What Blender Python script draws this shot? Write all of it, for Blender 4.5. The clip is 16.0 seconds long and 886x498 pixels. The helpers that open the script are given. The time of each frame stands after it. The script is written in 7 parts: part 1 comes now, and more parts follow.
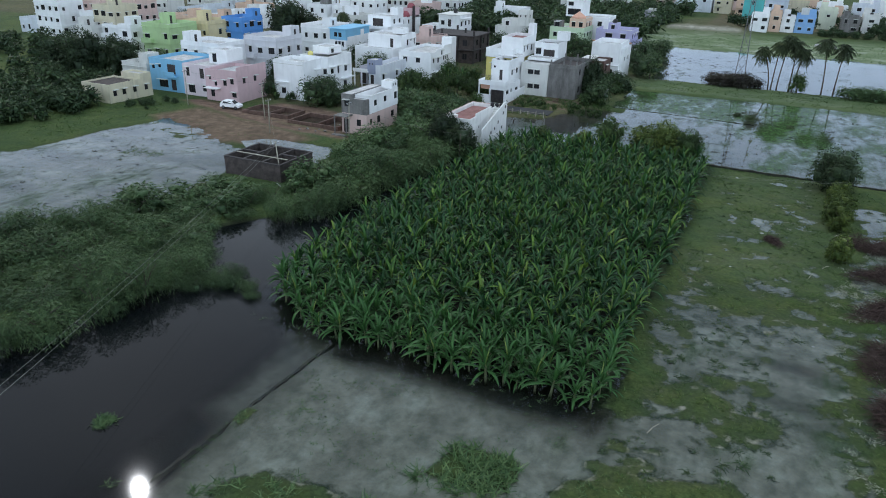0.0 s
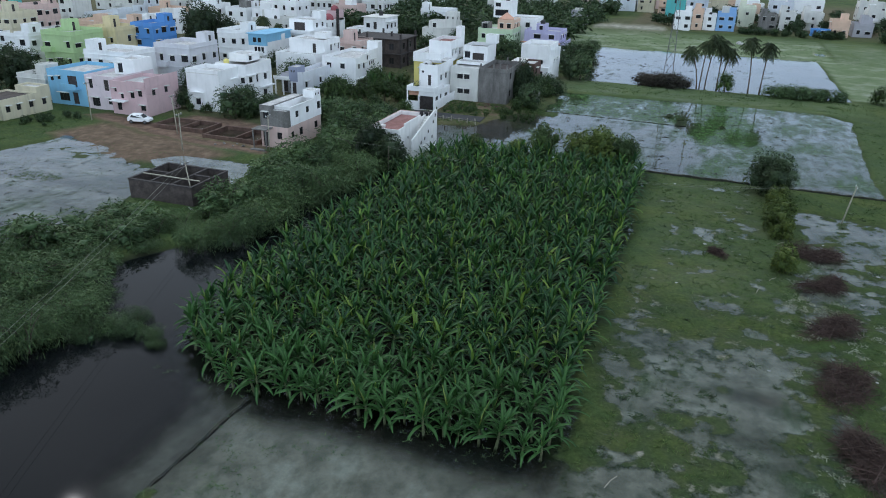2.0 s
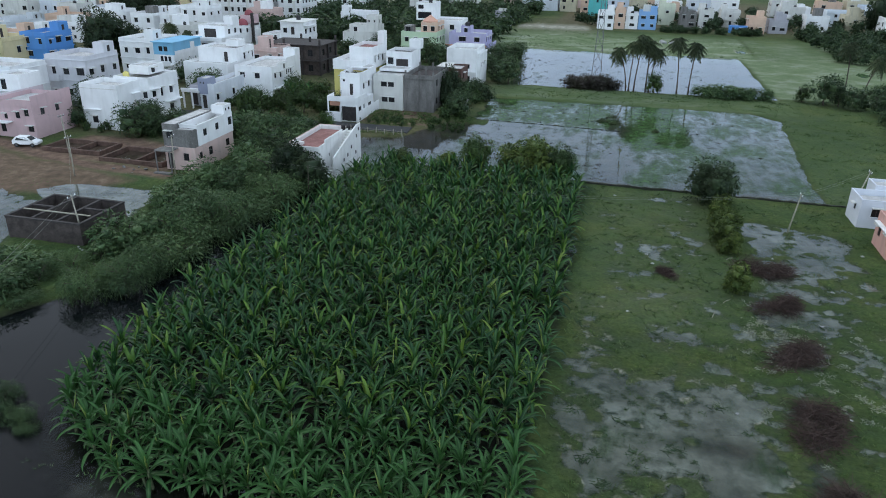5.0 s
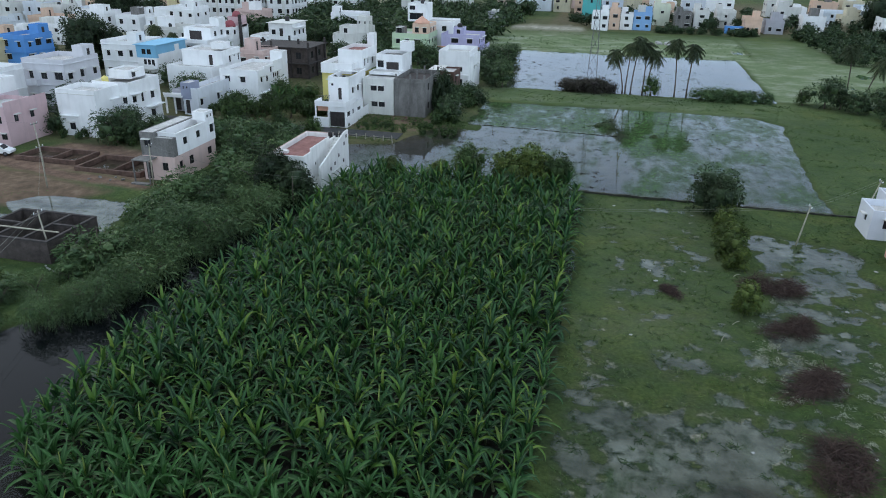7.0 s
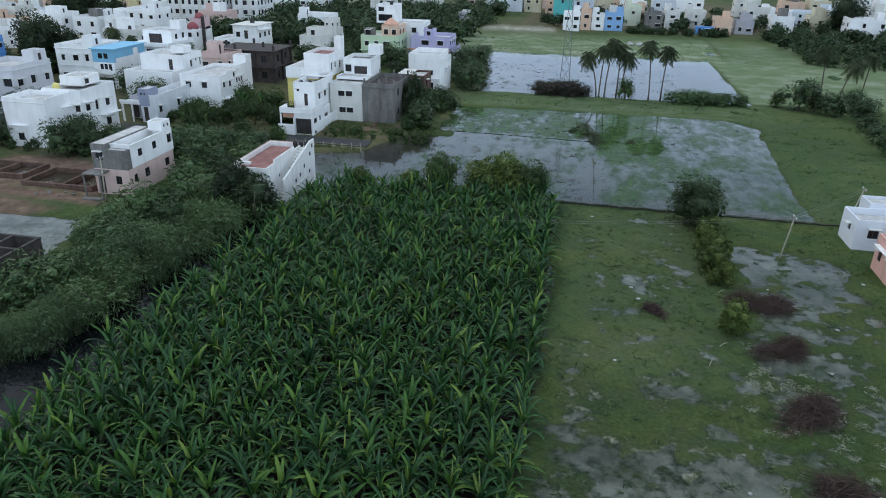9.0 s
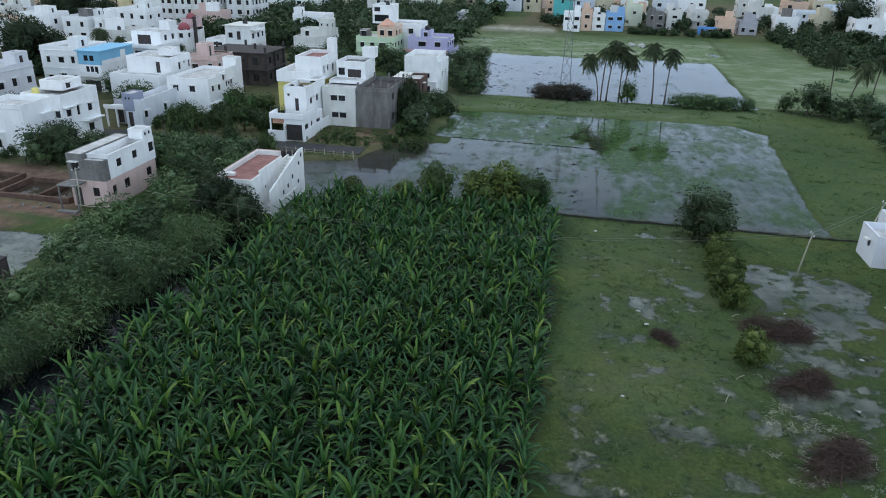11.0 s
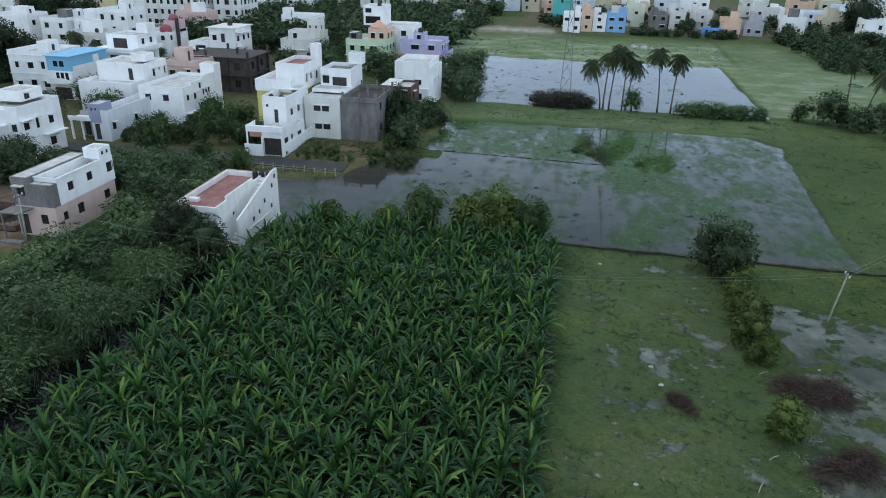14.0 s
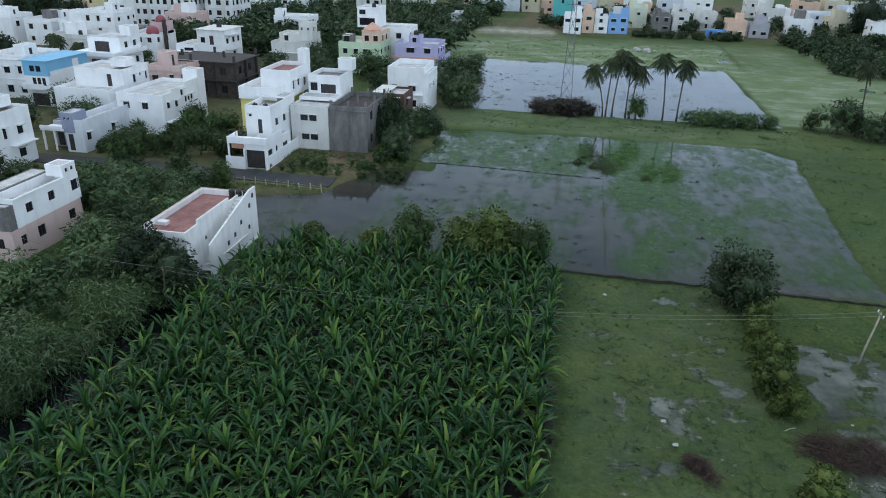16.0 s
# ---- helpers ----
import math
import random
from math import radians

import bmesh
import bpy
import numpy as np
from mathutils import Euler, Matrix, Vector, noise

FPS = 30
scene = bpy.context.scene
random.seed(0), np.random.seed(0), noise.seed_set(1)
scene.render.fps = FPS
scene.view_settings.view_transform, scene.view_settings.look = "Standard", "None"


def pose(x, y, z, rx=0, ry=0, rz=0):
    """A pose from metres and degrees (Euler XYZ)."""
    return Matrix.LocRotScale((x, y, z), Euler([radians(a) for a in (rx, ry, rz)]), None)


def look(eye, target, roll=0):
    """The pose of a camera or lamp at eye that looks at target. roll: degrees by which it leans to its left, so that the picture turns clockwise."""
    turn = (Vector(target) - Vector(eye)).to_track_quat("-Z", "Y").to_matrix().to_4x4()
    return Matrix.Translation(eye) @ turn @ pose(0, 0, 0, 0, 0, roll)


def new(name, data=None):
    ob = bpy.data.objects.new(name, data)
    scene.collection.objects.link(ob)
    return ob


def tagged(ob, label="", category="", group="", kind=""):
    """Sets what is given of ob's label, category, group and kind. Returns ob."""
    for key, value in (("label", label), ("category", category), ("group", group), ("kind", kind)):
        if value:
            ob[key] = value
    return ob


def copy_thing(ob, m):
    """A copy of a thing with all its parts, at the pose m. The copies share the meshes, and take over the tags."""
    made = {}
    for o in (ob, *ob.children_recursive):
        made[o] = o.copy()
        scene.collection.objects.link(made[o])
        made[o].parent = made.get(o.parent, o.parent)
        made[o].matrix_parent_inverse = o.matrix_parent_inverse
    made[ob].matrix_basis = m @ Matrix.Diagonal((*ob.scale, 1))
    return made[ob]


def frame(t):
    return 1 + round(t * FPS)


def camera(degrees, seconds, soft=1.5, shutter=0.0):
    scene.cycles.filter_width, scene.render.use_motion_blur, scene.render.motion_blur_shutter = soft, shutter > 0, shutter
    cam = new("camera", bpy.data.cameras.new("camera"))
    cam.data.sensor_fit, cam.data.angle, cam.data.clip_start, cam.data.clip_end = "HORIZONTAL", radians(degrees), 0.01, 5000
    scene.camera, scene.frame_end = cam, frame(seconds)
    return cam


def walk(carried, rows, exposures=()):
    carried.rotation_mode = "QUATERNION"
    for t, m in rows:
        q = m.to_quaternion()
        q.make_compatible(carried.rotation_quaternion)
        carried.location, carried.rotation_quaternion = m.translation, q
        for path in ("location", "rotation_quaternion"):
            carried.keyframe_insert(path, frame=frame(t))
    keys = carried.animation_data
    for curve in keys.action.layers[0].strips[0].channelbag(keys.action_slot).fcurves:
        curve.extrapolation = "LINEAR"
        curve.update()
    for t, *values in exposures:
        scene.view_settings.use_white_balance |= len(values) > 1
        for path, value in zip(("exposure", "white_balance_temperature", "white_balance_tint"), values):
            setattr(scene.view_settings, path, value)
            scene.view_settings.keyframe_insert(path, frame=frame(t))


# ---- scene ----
import itertools

cam = camera(64.0, 16.0, soft=1.0)
PATH = [
    (0, (0.319, -0.957, 28.344), (-0.445, 0.706, 27.537), 1.5),
    (0.5, (-0.179, 0.619, 28.33), (-0.871, 2.314, 27.524), 1.5),
    (1, (-0.718, 2.088, 28.334), (-1.384, 3.794, 27.53), 1.6),
    (1.5, (-1.167, 3.434, 28.351), (-1.819, 5.146, 27.547), 1.5),
    (2, (-1.517, 4.711, 28.349), (-2.118, 6.442, 27.546), 1.4),
    (2.5, (-1.902, 6.022, 28.31), (-2.404, 7.785, 27.51), 1.4),
    (3, (-2.362, 7.242, 28.329), (-2.791, 9.025, 27.532), 1.3),
    (3.5, (-2.696, 8.442, 28.331), (-3.118, 10.227, 27.533), 1.3),
    (4, (-2.97, 9.648, 28.325), (-3.392, 11.433, 27.527), 1.2),
    (6.5, (-4.058, 15.13, 28.191), (-4.48, 16.914, 27.392), 1.1),
    (7, (-4.202, 16.122, 28.179), (-4.608, 17.91, 27.381), 1.1),
    (7.5, (-4.333, 17.115, 28.198), (-4.707, 18.911, 27.4), 1.1),
    (8, (-4.553, 18.121, 28.211), (-4.9, 19.922, 27.414), 1.1),
    (8.5, (-4.749, 19.147, 28.255), (-5.084, 20.95, 27.456), 1.2),
    (9, (-4.903, 20.161, 28.269), (-5.237, 21.964, 27.471), 1.2),
    (11.5, (-5.461, 26.076, 28.281), (-5.791, 27.878, 27.479), 1.3),
    (12, (-5.554, 27.412, 28.305), (-5.882, 29.214, 27.502), 1.3),
    (12.5, (-5.623, 28.829, 28.336), (-5.952, 30.63, 27.532), 1.3),
    (13, (-5.723, 30.337, 28.371), (-6.051, 32.138, 27.566), 1.3),
    (13.5, (-5.819, 31.853, 28.414), (-6.147, 33.654, 27.607), 1.3),
    (14, (-5.866, 33.44, 28.451), (-6.194, 35.24, 27.644), 1.3),
    (14.5, (-5.933, 35.004, 28.497), (-6.262, 36.804, 27.689), 1.3),
    (15, (-6.016, 36.566, 28.554), (-6.344, 38.366, 27.744), 1.4),
    (15.5, (-6.112, 38.171, 28.596), (-6.44, 39.97, 27.786), 1.4),
    (16, (-6.257, 39.752, 28.62), (-6.584, 41.551, 27.809), 1.4),
]
walk(cam, [(t, look(eye, target, roll)) for t, eye, target, roll in PATH])

# ---- sky and sun: a thick monsoon overcast with a weak sun behind it ----
SUN_AZ, SUN_EL = 53.1, 39.4          # degrees left of +y, and above the horizon
world = bpy.data.worlds.new("overcast_sky")
scene.world = world
world.use_nodes = True
wn, wl = world.node_tree.nodes, world.node_tree.links
wn.clear()
w_out = wn.new("ShaderNodeOutputWorld")
w_bg = wn.new("ShaderNodeBackground")
w_sky = wn.new("ShaderNodeTexSky")
w_sky.sky_type = "NISHITA"
w_sky.sun_disc = False
w_sky.sun_elevation = radians(SUN_EL)
w_sky.sun_rotation = radians(-SUN_AZ)
w_sky.air_density, w_sky.dust_density = 1.0, 2.0
w_co = wn.new("ShaderNodeTexCoord")
w_map = wn.new("ShaderNodeMapping")
w_map.inputs["Scale"].default_value = (1.0, 1.0, 2.4)
w_noise = wn.new("ShaderNodeTexNoise")
w_noise.inputs["Scale"].default_value = 2.1
w_noise.inputs["Detail"].default_value = 5.0
w_ramp = wn.new("ShaderNodeValToRGB")
w_ramp.color_ramp.elements[0].position, w_ramp.color_ramp.elements[0].color = 0.34, (4.2, 5.25, 6.5, 1)
w_ramp.color_ramp.elements[1].position, w_ramp.color_ramp.elements[1].color = 0.68, (6.6, 7.85, 9.2, 1)
w_mix = wn.new("ShaderNodeMix")
w_mix.data_type = "RGBA"
w_mix.inputs[0].default_value = 0.88
wl.new(w_co.outputs["Generated"], w_map.inputs["Vector"])
wl.new(w_map.outputs["Vector"], w_noise.inputs["Vector"])
wl.new(w_noise.outputs["Fac"], w_ramp.inputs["Fac"])
wl.new(w_sky.outputs["Color"], w_mix.inputs[6])
wl.new(w_ramp.outputs["Color"], w_mix.inputs[7])
# brighter towards the horizon, darker cloud above; bright zenith added to light the scene
w_sep = wn.new("ShaderNodeSeparateXYZ")
wl.new(w_co.outputs["Generated"], w_sep.inputs[0])
w_lift = wn.new("ShaderNodeValToRGB")
for k, (p, v) in enumerate(((0.0, 1.15), (0.2, 1.15), (0.40, 0.68), (0.62, 0.43), (0.78, 0.42), (1.0, 1.8))):
    if k > 1:
        w_lift.color_ramp.elements.new(p)
    w_lift.color_ramp.elements[k].position, w_lift.color_ramp.elements[k].color = p, (v, v, v, 1)
wl.new(w_sep.outputs["Z"], w_lift.inputs["Fac"])
w_mul = wn.new("ShaderNodeMix")
w_mul.data_type, w_mul.blend_type = "RGBA", "MULTIPLY"
w_mul.inputs[0].default_value = 1.0
wl.new(w_mix.outputs[2], w_mul.inputs[6])
wl.new(w_lift.outputs["Color"], w_mul.inputs[7])
# sky lifted on the side away from the sun, added to brighten house walls
w_dot = wn.new("ShaderNodeVectorMath")
w_dot.operation = "DOT_PRODUCT"
w_dot.inputs[1].default_value = (0.46, -0.85, 0.25)
wl.new(w_co.outputs["Generated"], w_dot.inputs[0])
w_side = wn.new("ShaderNodeMapRange")
w_side.interpolation_type = "SMOOTHSTEP"
w_side.inputs["From Min"].default_value, w_side.inputs["From Max"].default_value = -0.1, 1.0
w_side.inputs["To Min"].default_value, w_side.inputs["To Max"].default_value = 1.0, 1.8
wl.new(w_dot.outputs["Value"], w_side.inputs["Value"])
w_all = wn.new("ShaderNodeVectorMath")
w_all.operation = "SCALE"
wl.new(w_mul.outputs[2], w_all.inputs[0])
wl.new(w_side.outputs[0], w_all.inputs["Scale"])
wl.new(w_all.outputs[0], w_bg.inputs["Color"])
w_bg.inputs["Strength"].default_value = 0.10
wl.new(w_bg.outputs["Background"], w_out.inputs["Surface"])

sun = new("sun", bpy.data.lights.new("sun", "SUN"))
sun.data.energy, sun.data.angle, sun.data.color = 0.4, radians(0.52), (1.0, 0.96, 0.9)
sx = math.cos(radians(SUN_EL))
sun.matrix_world = look((0, 0, 60), (sx * math.sin(radians(SUN_AZ)), -sx * math.cos(radians(SUN_AZ)), 60 - math.sin(radians(SUN_EL))))
scene.view_settings.exposure = 0.57

# ---- materials ----
def shader(name):
    m = bpy.data.materials.new(name)
    m.use_nodes = True
    t = m.node_tree
    return m, t.nodes, t.links, t.nodes["Principled BSDF"]


def ramp_of(nodes, stops):
    r = nodes.new("ShaderNodeValToRGB")
    e = r.color_ramp.elements
    while len(e) < len(stops):
        e.new(0.5)
    for k, (p, c) in enumerate(stops):
        e[k].position, e[k].color = p, (*c, 1)
    return r


def noise_of(nodes, links, scale, detail=4.0, rough=0.55, stretch=None, coord="Object"):
    co = nodes.new("ShaderNodeTexCoord")
    n = nodes.new("ShaderNodeTexNoise")
    n.inputs["Scale"].default_value, n.inputs["Detail"].default_value, n.inputs["Roughness"].default_value = scale, detail, rough
    if coord == "World":
        src = nodes.new("ShaderNodeNewGeometry").outputs["Position"]
    else:
        src = co.outputs[coord]
    if stretch:
        mp = nodes.new("ShaderNodeMapping")
        mp.inputs["Scale"].default_value = stretch
        links.new(src, mp.inputs["Vector"])
        src = mp.outputs["Vector"]
    links.new(src, n.inputs["Vector"])
    return n.outputs["Fac"]


def mixed(nodes, links, fac, a, b, mode="MIX"):
    m = nodes.new("ShaderNodeMix")
    m.data_type, m.blend_type = "RGBA", mode
    for slot, v in ((0, fac), (6, a), (7, b)):
        if isinstance(v, (int, float)):
            m.inputs[slot].default_value = v
        elif isinstance(v, tuple):
            m.inputs[slot].default_value = (*v, 1)
        else:
            links.new(v, m.inputs[slot])
    return m.outputs[2]


def bumped(nodes, links, bsdf, height, strength=0.3, distance=0.02):
    b = nodes.new("ShaderNodeBump")
    b.inputs["Strength"].default_value, b.inputs["Distance"].default_value = strength, distance
    links.new(height, b.inputs["Height"])
    links.new(b.outputs["Normal"], bsdf.inputs["Normal"])


PLAIN = {}


def paint(colour, dirt=0.35, rough=0.8, stain=(0.20, 0.19, 0.17)):
    """Weathered lime paint or plaster: blotches, rain streaks and grain."""
    key = (colour, dirt, rough)
    if key in PLAIN:
        return PLAIN[key]
    m, n, l, b = shader("paint")
    blot = ramp_of(n, [(0.42, (0, 0, 0)), (0.75, (1, 1, 1))])
    l.new(noise_of(n, l, 0.45, 5, 0.6, coord="World"), blot.inputs["Fac"])
    streak = ramp_of(n, [(0.50, (0, 0, 0)), (0.78, (1, 1, 1))])
    l.new(noise_of(n, l, 0.8, 4, 0.6, (1.3, 1.3, 0.22), "World"), streak.inputs["Fac"])
    c = mixed(n, l, blot.outputs["Color"], colour, tuple(v * 0.88 for v in colour))
    k = n.new("ShaderNodeMath")
    k.operation = "MULTIPLY"
    l.new(streak.outputs["Color"], k.inputs[0])
    k.inputs[1].default_value = dirt
    c = mixed(n, l, k.outputs[0], c, stain)
    l.new(c, b.inputs["Base Color"])
    b.inputs["Roughness"].default_value = rough
    bumped(n, l, b, noise_of(n, l, 14, 3, coord="World"), 0.25, 0.01)
    PLAIN[key] = m
    return m


def rough_mat(name, a, b2, scale=2.0, rough=0.9, bump=0.4, stretch=None, coord="World", island=0.0, metal=0.0):
    m, n, l, b = shader(name)
    r = ramp_of(n, [(0.35, a), (0.68, b2)])
    l.new(noise_of(n, l, scale, 6, 0.62, stretch, coord), r.inputs["Fac"])
    c = r.outputs["Color"]
    fine = ramp_of(n, [(0.3, (0.72, 0.72, 0.72)), (0.7, (1.15, 1.15, 1.15))])
    l.new(noise_of(n, l, scale * 9, 3, 0.6, None, coord), fine.inputs["Fac"])
    c = mixed(n, l, 1.0, c, fine.outputs["Color"], "MULTIPLY")
    if island:
        g = n.new("ShaderNodeNewGeometry")
        v = ramp_of(n, [(0.0, (1 - island,) * 3), (1.0, (1 + island,) * 3)])
        l.new(g.outputs["Random Per Island"], v.inputs["Fac"])
        c = mixed(n, l, 1.0, c, v.outputs["Color"], "MULTIPLY")
    l.new(c, b.inputs["Base Color"])
    b.inputs["Roughness"].default_value, b.inputs["Metallic"].default_value = rough, metal
    if bump:
        bumped(n, l, b, noise_of(n, l, scale * 7, 4, 0.6, None, coord), bump, 0.03)
    return m


def leaf_mat(name, stops, rough=0.6, through_light=0.25):
    """Leaves: each leaf (island) takes its own green, and each plant shifts it a little."""
    m, n, l, b = shader(name)
    g = n.new("ShaderNodeNewGeometry")
    r = ramp_of(n, stops)
    l.new(g.outputs["Random Per Island"], r.inputs["Fac"])
    o = n.new("ShaderNodeObjectInfo")
    v = ramp_of(n, [(0.0, (0.70, 0.74, 0.72)), (1.0, (1.25, 1.2, 1.15))])
    l.new(o.outputs["Random"], v.inputs["Fac"])
    c = mixed(n, l, 1.0, r.outputs["Color"], v.outputs["Color"], "MULTIPLY")
    big = ramp_of(n, [(0.32, (0.70, 0.73, 0.71)), (0.7, (1.04, 1.01, 0.95))])
    l.new(noise_of(n, l, 0.22, 3, 0.5, None, "World"), big.inputs["Fac"])
    c = mixed(n, l, 1.0, c, big.outputs["Color"], "MULTIPLY")
    l.new(c, b.inputs["Base Color"])
    b.inputs["Roughness"].default_value = rough
    b.inputs["Specular IOR Level"].default_value = 0.35
    if through_light:
        tr = n.new("ShaderNodeBsdfTranslucent")
        l.new(c, tr.inputs["Color"])
        mx = n.new("ShaderNodeMixShader")
        mx.inputs[0].default_value = through_light
        l.new(b.outputs["BSDF"], mx.inputs[1])
        l.new(tr.outputs["BSDF"], mx.inputs[2])
        l.new(mx.outputs[0], n["Material Output"].inputs["Surface"])
    return m


def banana_mat():
    """Banana leaf: the leaf's own green with a paler midrib and a slight gloss."""
    m = leaf_mat("banana_leaf", [(0.0, (0.013, 0.046, 0.022)), (0.35, (0.026, 0.088, 0.034)), (0.7, (0.046, 0.130, 0.034)), (0.92, (0.085, 0.19, 0.034)), (0.975, (0.16, 0.27, 0.045)), (1.0, (0.21, 0.29, 0.06))], 0.42, 0.22)
    n, l = m.node_tree.nodes, m.node_tree.links
    b = n["Principled BSDF"]
    b.inputs["Specular IOR Level"].default_value = 0.22
    own = b.inputs["Base Color"].links[0].from_socket
    rib = n.new("ShaderNodeAttribute")
    rib.attribute_name = "rib"
    edge = n.new("ShaderNodeMapRange")
    edge.inputs["From Min"].default_value, edge.inputs["From Max"].default_value = 0.62, 1.0
    edge.inputs["To Max"].default_value = 0.45
    l.new(rib.outputs["Fac"], edge.inputs["Value"])
    l.new(mixed(n, l, edge.outputs[0], own, (0.13, 0.24, 0.08)), b.inputs["Base Color"])
    return m


def ground_mat():
    """Grass above the flood, algae at its edge, silt and mud below darkened with depth for light lost in water, bare
    earth where the soil value says so.
    """
    m, n, l, b = shader("ground")
    g = n.new("ShaderNodeNewGeometry")
    sep = n.new("ShaderNodeSeparateXYZ")
    l.new(g.outputs["Position"], sep.inputs[0])
    wob = n.new("ShaderNodeMath")
    wob.operation = "MULTIPLY_ADD"
    l.new(noise_of(n, l, 1.3, 5, 0.65, None, "World"), wob.inputs[0])
    wob.inputs[1].default_value = 0.16
    l.new(sep.outputs["Z"], wob.inputs[2])
    lev = n.new("ShaderNodeMapRange")
    lev.inputs["From Min"].default_value, lev.inputs["From Max"].default_value = -0.72, 0.48
    l.new(wob.outputs[0], lev.inputs["Value"])
    # bed colours darken with depth, standing in for light the water absorbs
    depth = ramp_of(n, [(0.0, (0.005, 0.006, 0.007)), (0.12, (0.010, 0.011, 0.012)), (0.38, (0.045, 0.046, 0.040)), (0.60, (0.085, 0.088, 0.066)), (0.67, (0.052, 0.076, 0.034)), (0.73, (0.054, 0.086, 0.027)), (0.84, (0.058, 0.098, 0.031))])
    l.new(lev.outputs[0], depth.inputs["Fac"])
    patch = ramp_of(n, [(0.28, (0.6, 0.72, 0.72)), (0.45, (1, 1, 1)), (0.58, (1.18, 1.08, 1.0)), (0.74, (1.75, 1.4, 1.5))])
    l.new(noise_of(n, l, 0.32, 8, 0.68, None, "World"), patch.inputs["Fac"])
    c = mixed(n, l, 1.0, depth.outputs["Color"], patch.outputs["Color"], "MULTIPLY")
    fine = ramp_of(n, [(0.3, (0.38, 0.42, 0.41)), (0.7, (1.3, 1.22, 1.18))])
    l.new(noise_of(n, l, 3.2, 6, 0.75, None, "World"), fine.inputs["Fac"])
    c = mixed(n, l, 1.0, c, fine.outputs["Color"], "MULTIPLY")
    wide = ramp_of(n, [(0.32, (0.72, 0.82, 0.8)), (0.5, (1, 1, 1)), (0.68, (1.45, 1.22, 1.2))])
    l.new(noise_of(n, l, 0.055, 4, 0.6, None, "World"), wide.inputs["Fac"])
    c = mixed(n, l, 1.0, c, wide.outputs["Color"], "MULTIPLY")
    lush = n.new("ShaderNodeAttribute")
    lush.attribute_name = "lush"
    young = ramp_of(n, [(0.28, (0.090, 0.138, 0.052)), (0.5, (0.155, 0.205, 0.105)), (0.66, (0.29, 0.32, 0.24))])
    l.new(noise_of(n, l, 0.12, 8, 0.72, (0.85, 1.15, 1), "World"), young.inputs["Fac"])
    c = mixed(n, l, lush.outputs["Fac"], c, young.outputs["Color"])
    # mud blackened under the crop and by the ditch, shade put into colour
    mud_shade = n.new("ShaderNodeAttribute")
    mud_shade.attribute_name = "mud_shade"
    c = mixed(n, l, mud_shade.outputs["Fac"], c, (0.014, 0.014, 0.010))
    soil = n.new("ShaderNodeAttribute")
    soil.attribute_name = "soil"
    earth = ramp_of(n, [(0.3, (0.085, 0.055, 0.042)), (0.55, (0.17, 0.11, 0.08)), (0.75, (0.25, 0.175, 0.13))])
    l.new(noise_of(n, l, 0.7, 6, 0.65, None, "World"), earth.inputs["Fac"])
    c = mixed(n, l, soil.outputs["Fac"], c, earth.outputs["Color"])
    silt = n.new("ShaderNodeAttribute")
    silt.attribute_name = "silt"
    pale = ramp_of(n, [(0.34, (0.245, 0.23, 0.19)), (0.5, (0.36, 0.34, 0.285)), (0.66, (0.51, 0.49, 0.43))])
    l.new(noise_of(n, l, 0.30, 9, 0.70, None, "World"), pale.inputs["Fac"])
    mottle = ramp_of(n, [(0.34, (0.66, 0.68, 0.66)), (0.56, (1.05, 1.04, 1.02))])
    l.new(noise_of(n, l, 0.95, 5, 0.62, (1.0, 0.75, 1), "World"), mottle.inputs["Fac"])
    pale_mud = mixed(n, l, 1.0, pale.outputs["Color"], mottle.outputs["Color"], "MULTIPLY")
    under = n.new("ShaderNodeMapRange")
    under.inputs["From Min"].default_value, under.inputs["From Max"].default_value = 0.088, 0.045
    l.new(wob.outputs[0], under.inputs["Value"])
    both = n.new("ShaderNodeMath")
    both.operation = "MULTIPLY"
    l.new(silt.outputs["Fac"], both.inputs[0])
    l.new(under.outputs[0], both.inputs[1])
    dry = n.new("ShaderNodeMath")
    dry.operation = "SUBTRACT"
    dry.inputs[1].default_value = 1.0
    l.new(silt.outputs["Fac"], dry.inputs[0])
    either = n.new("ShaderNodeMath")
    either.operation, either.use_clamp = "MAXIMUM", True
    l.new(both.outputs[0], either.inputs[0])
    l.new(dry.outputs[0], either.inputs[1])
    c = mixed(n, l, either.outputs[0], c, pale_mud)
    l.new(c, b.inputs["Base Color"])
    b.inputs["Roughness"].default_value = 0.95
    b.inputs["Specular IOR Level"].default_value = 0.2
    bumped(n, l, b, noise_of(n, l, 6.0, 5, 0.7, None, "World"), 0.6, 0.12)
    return m


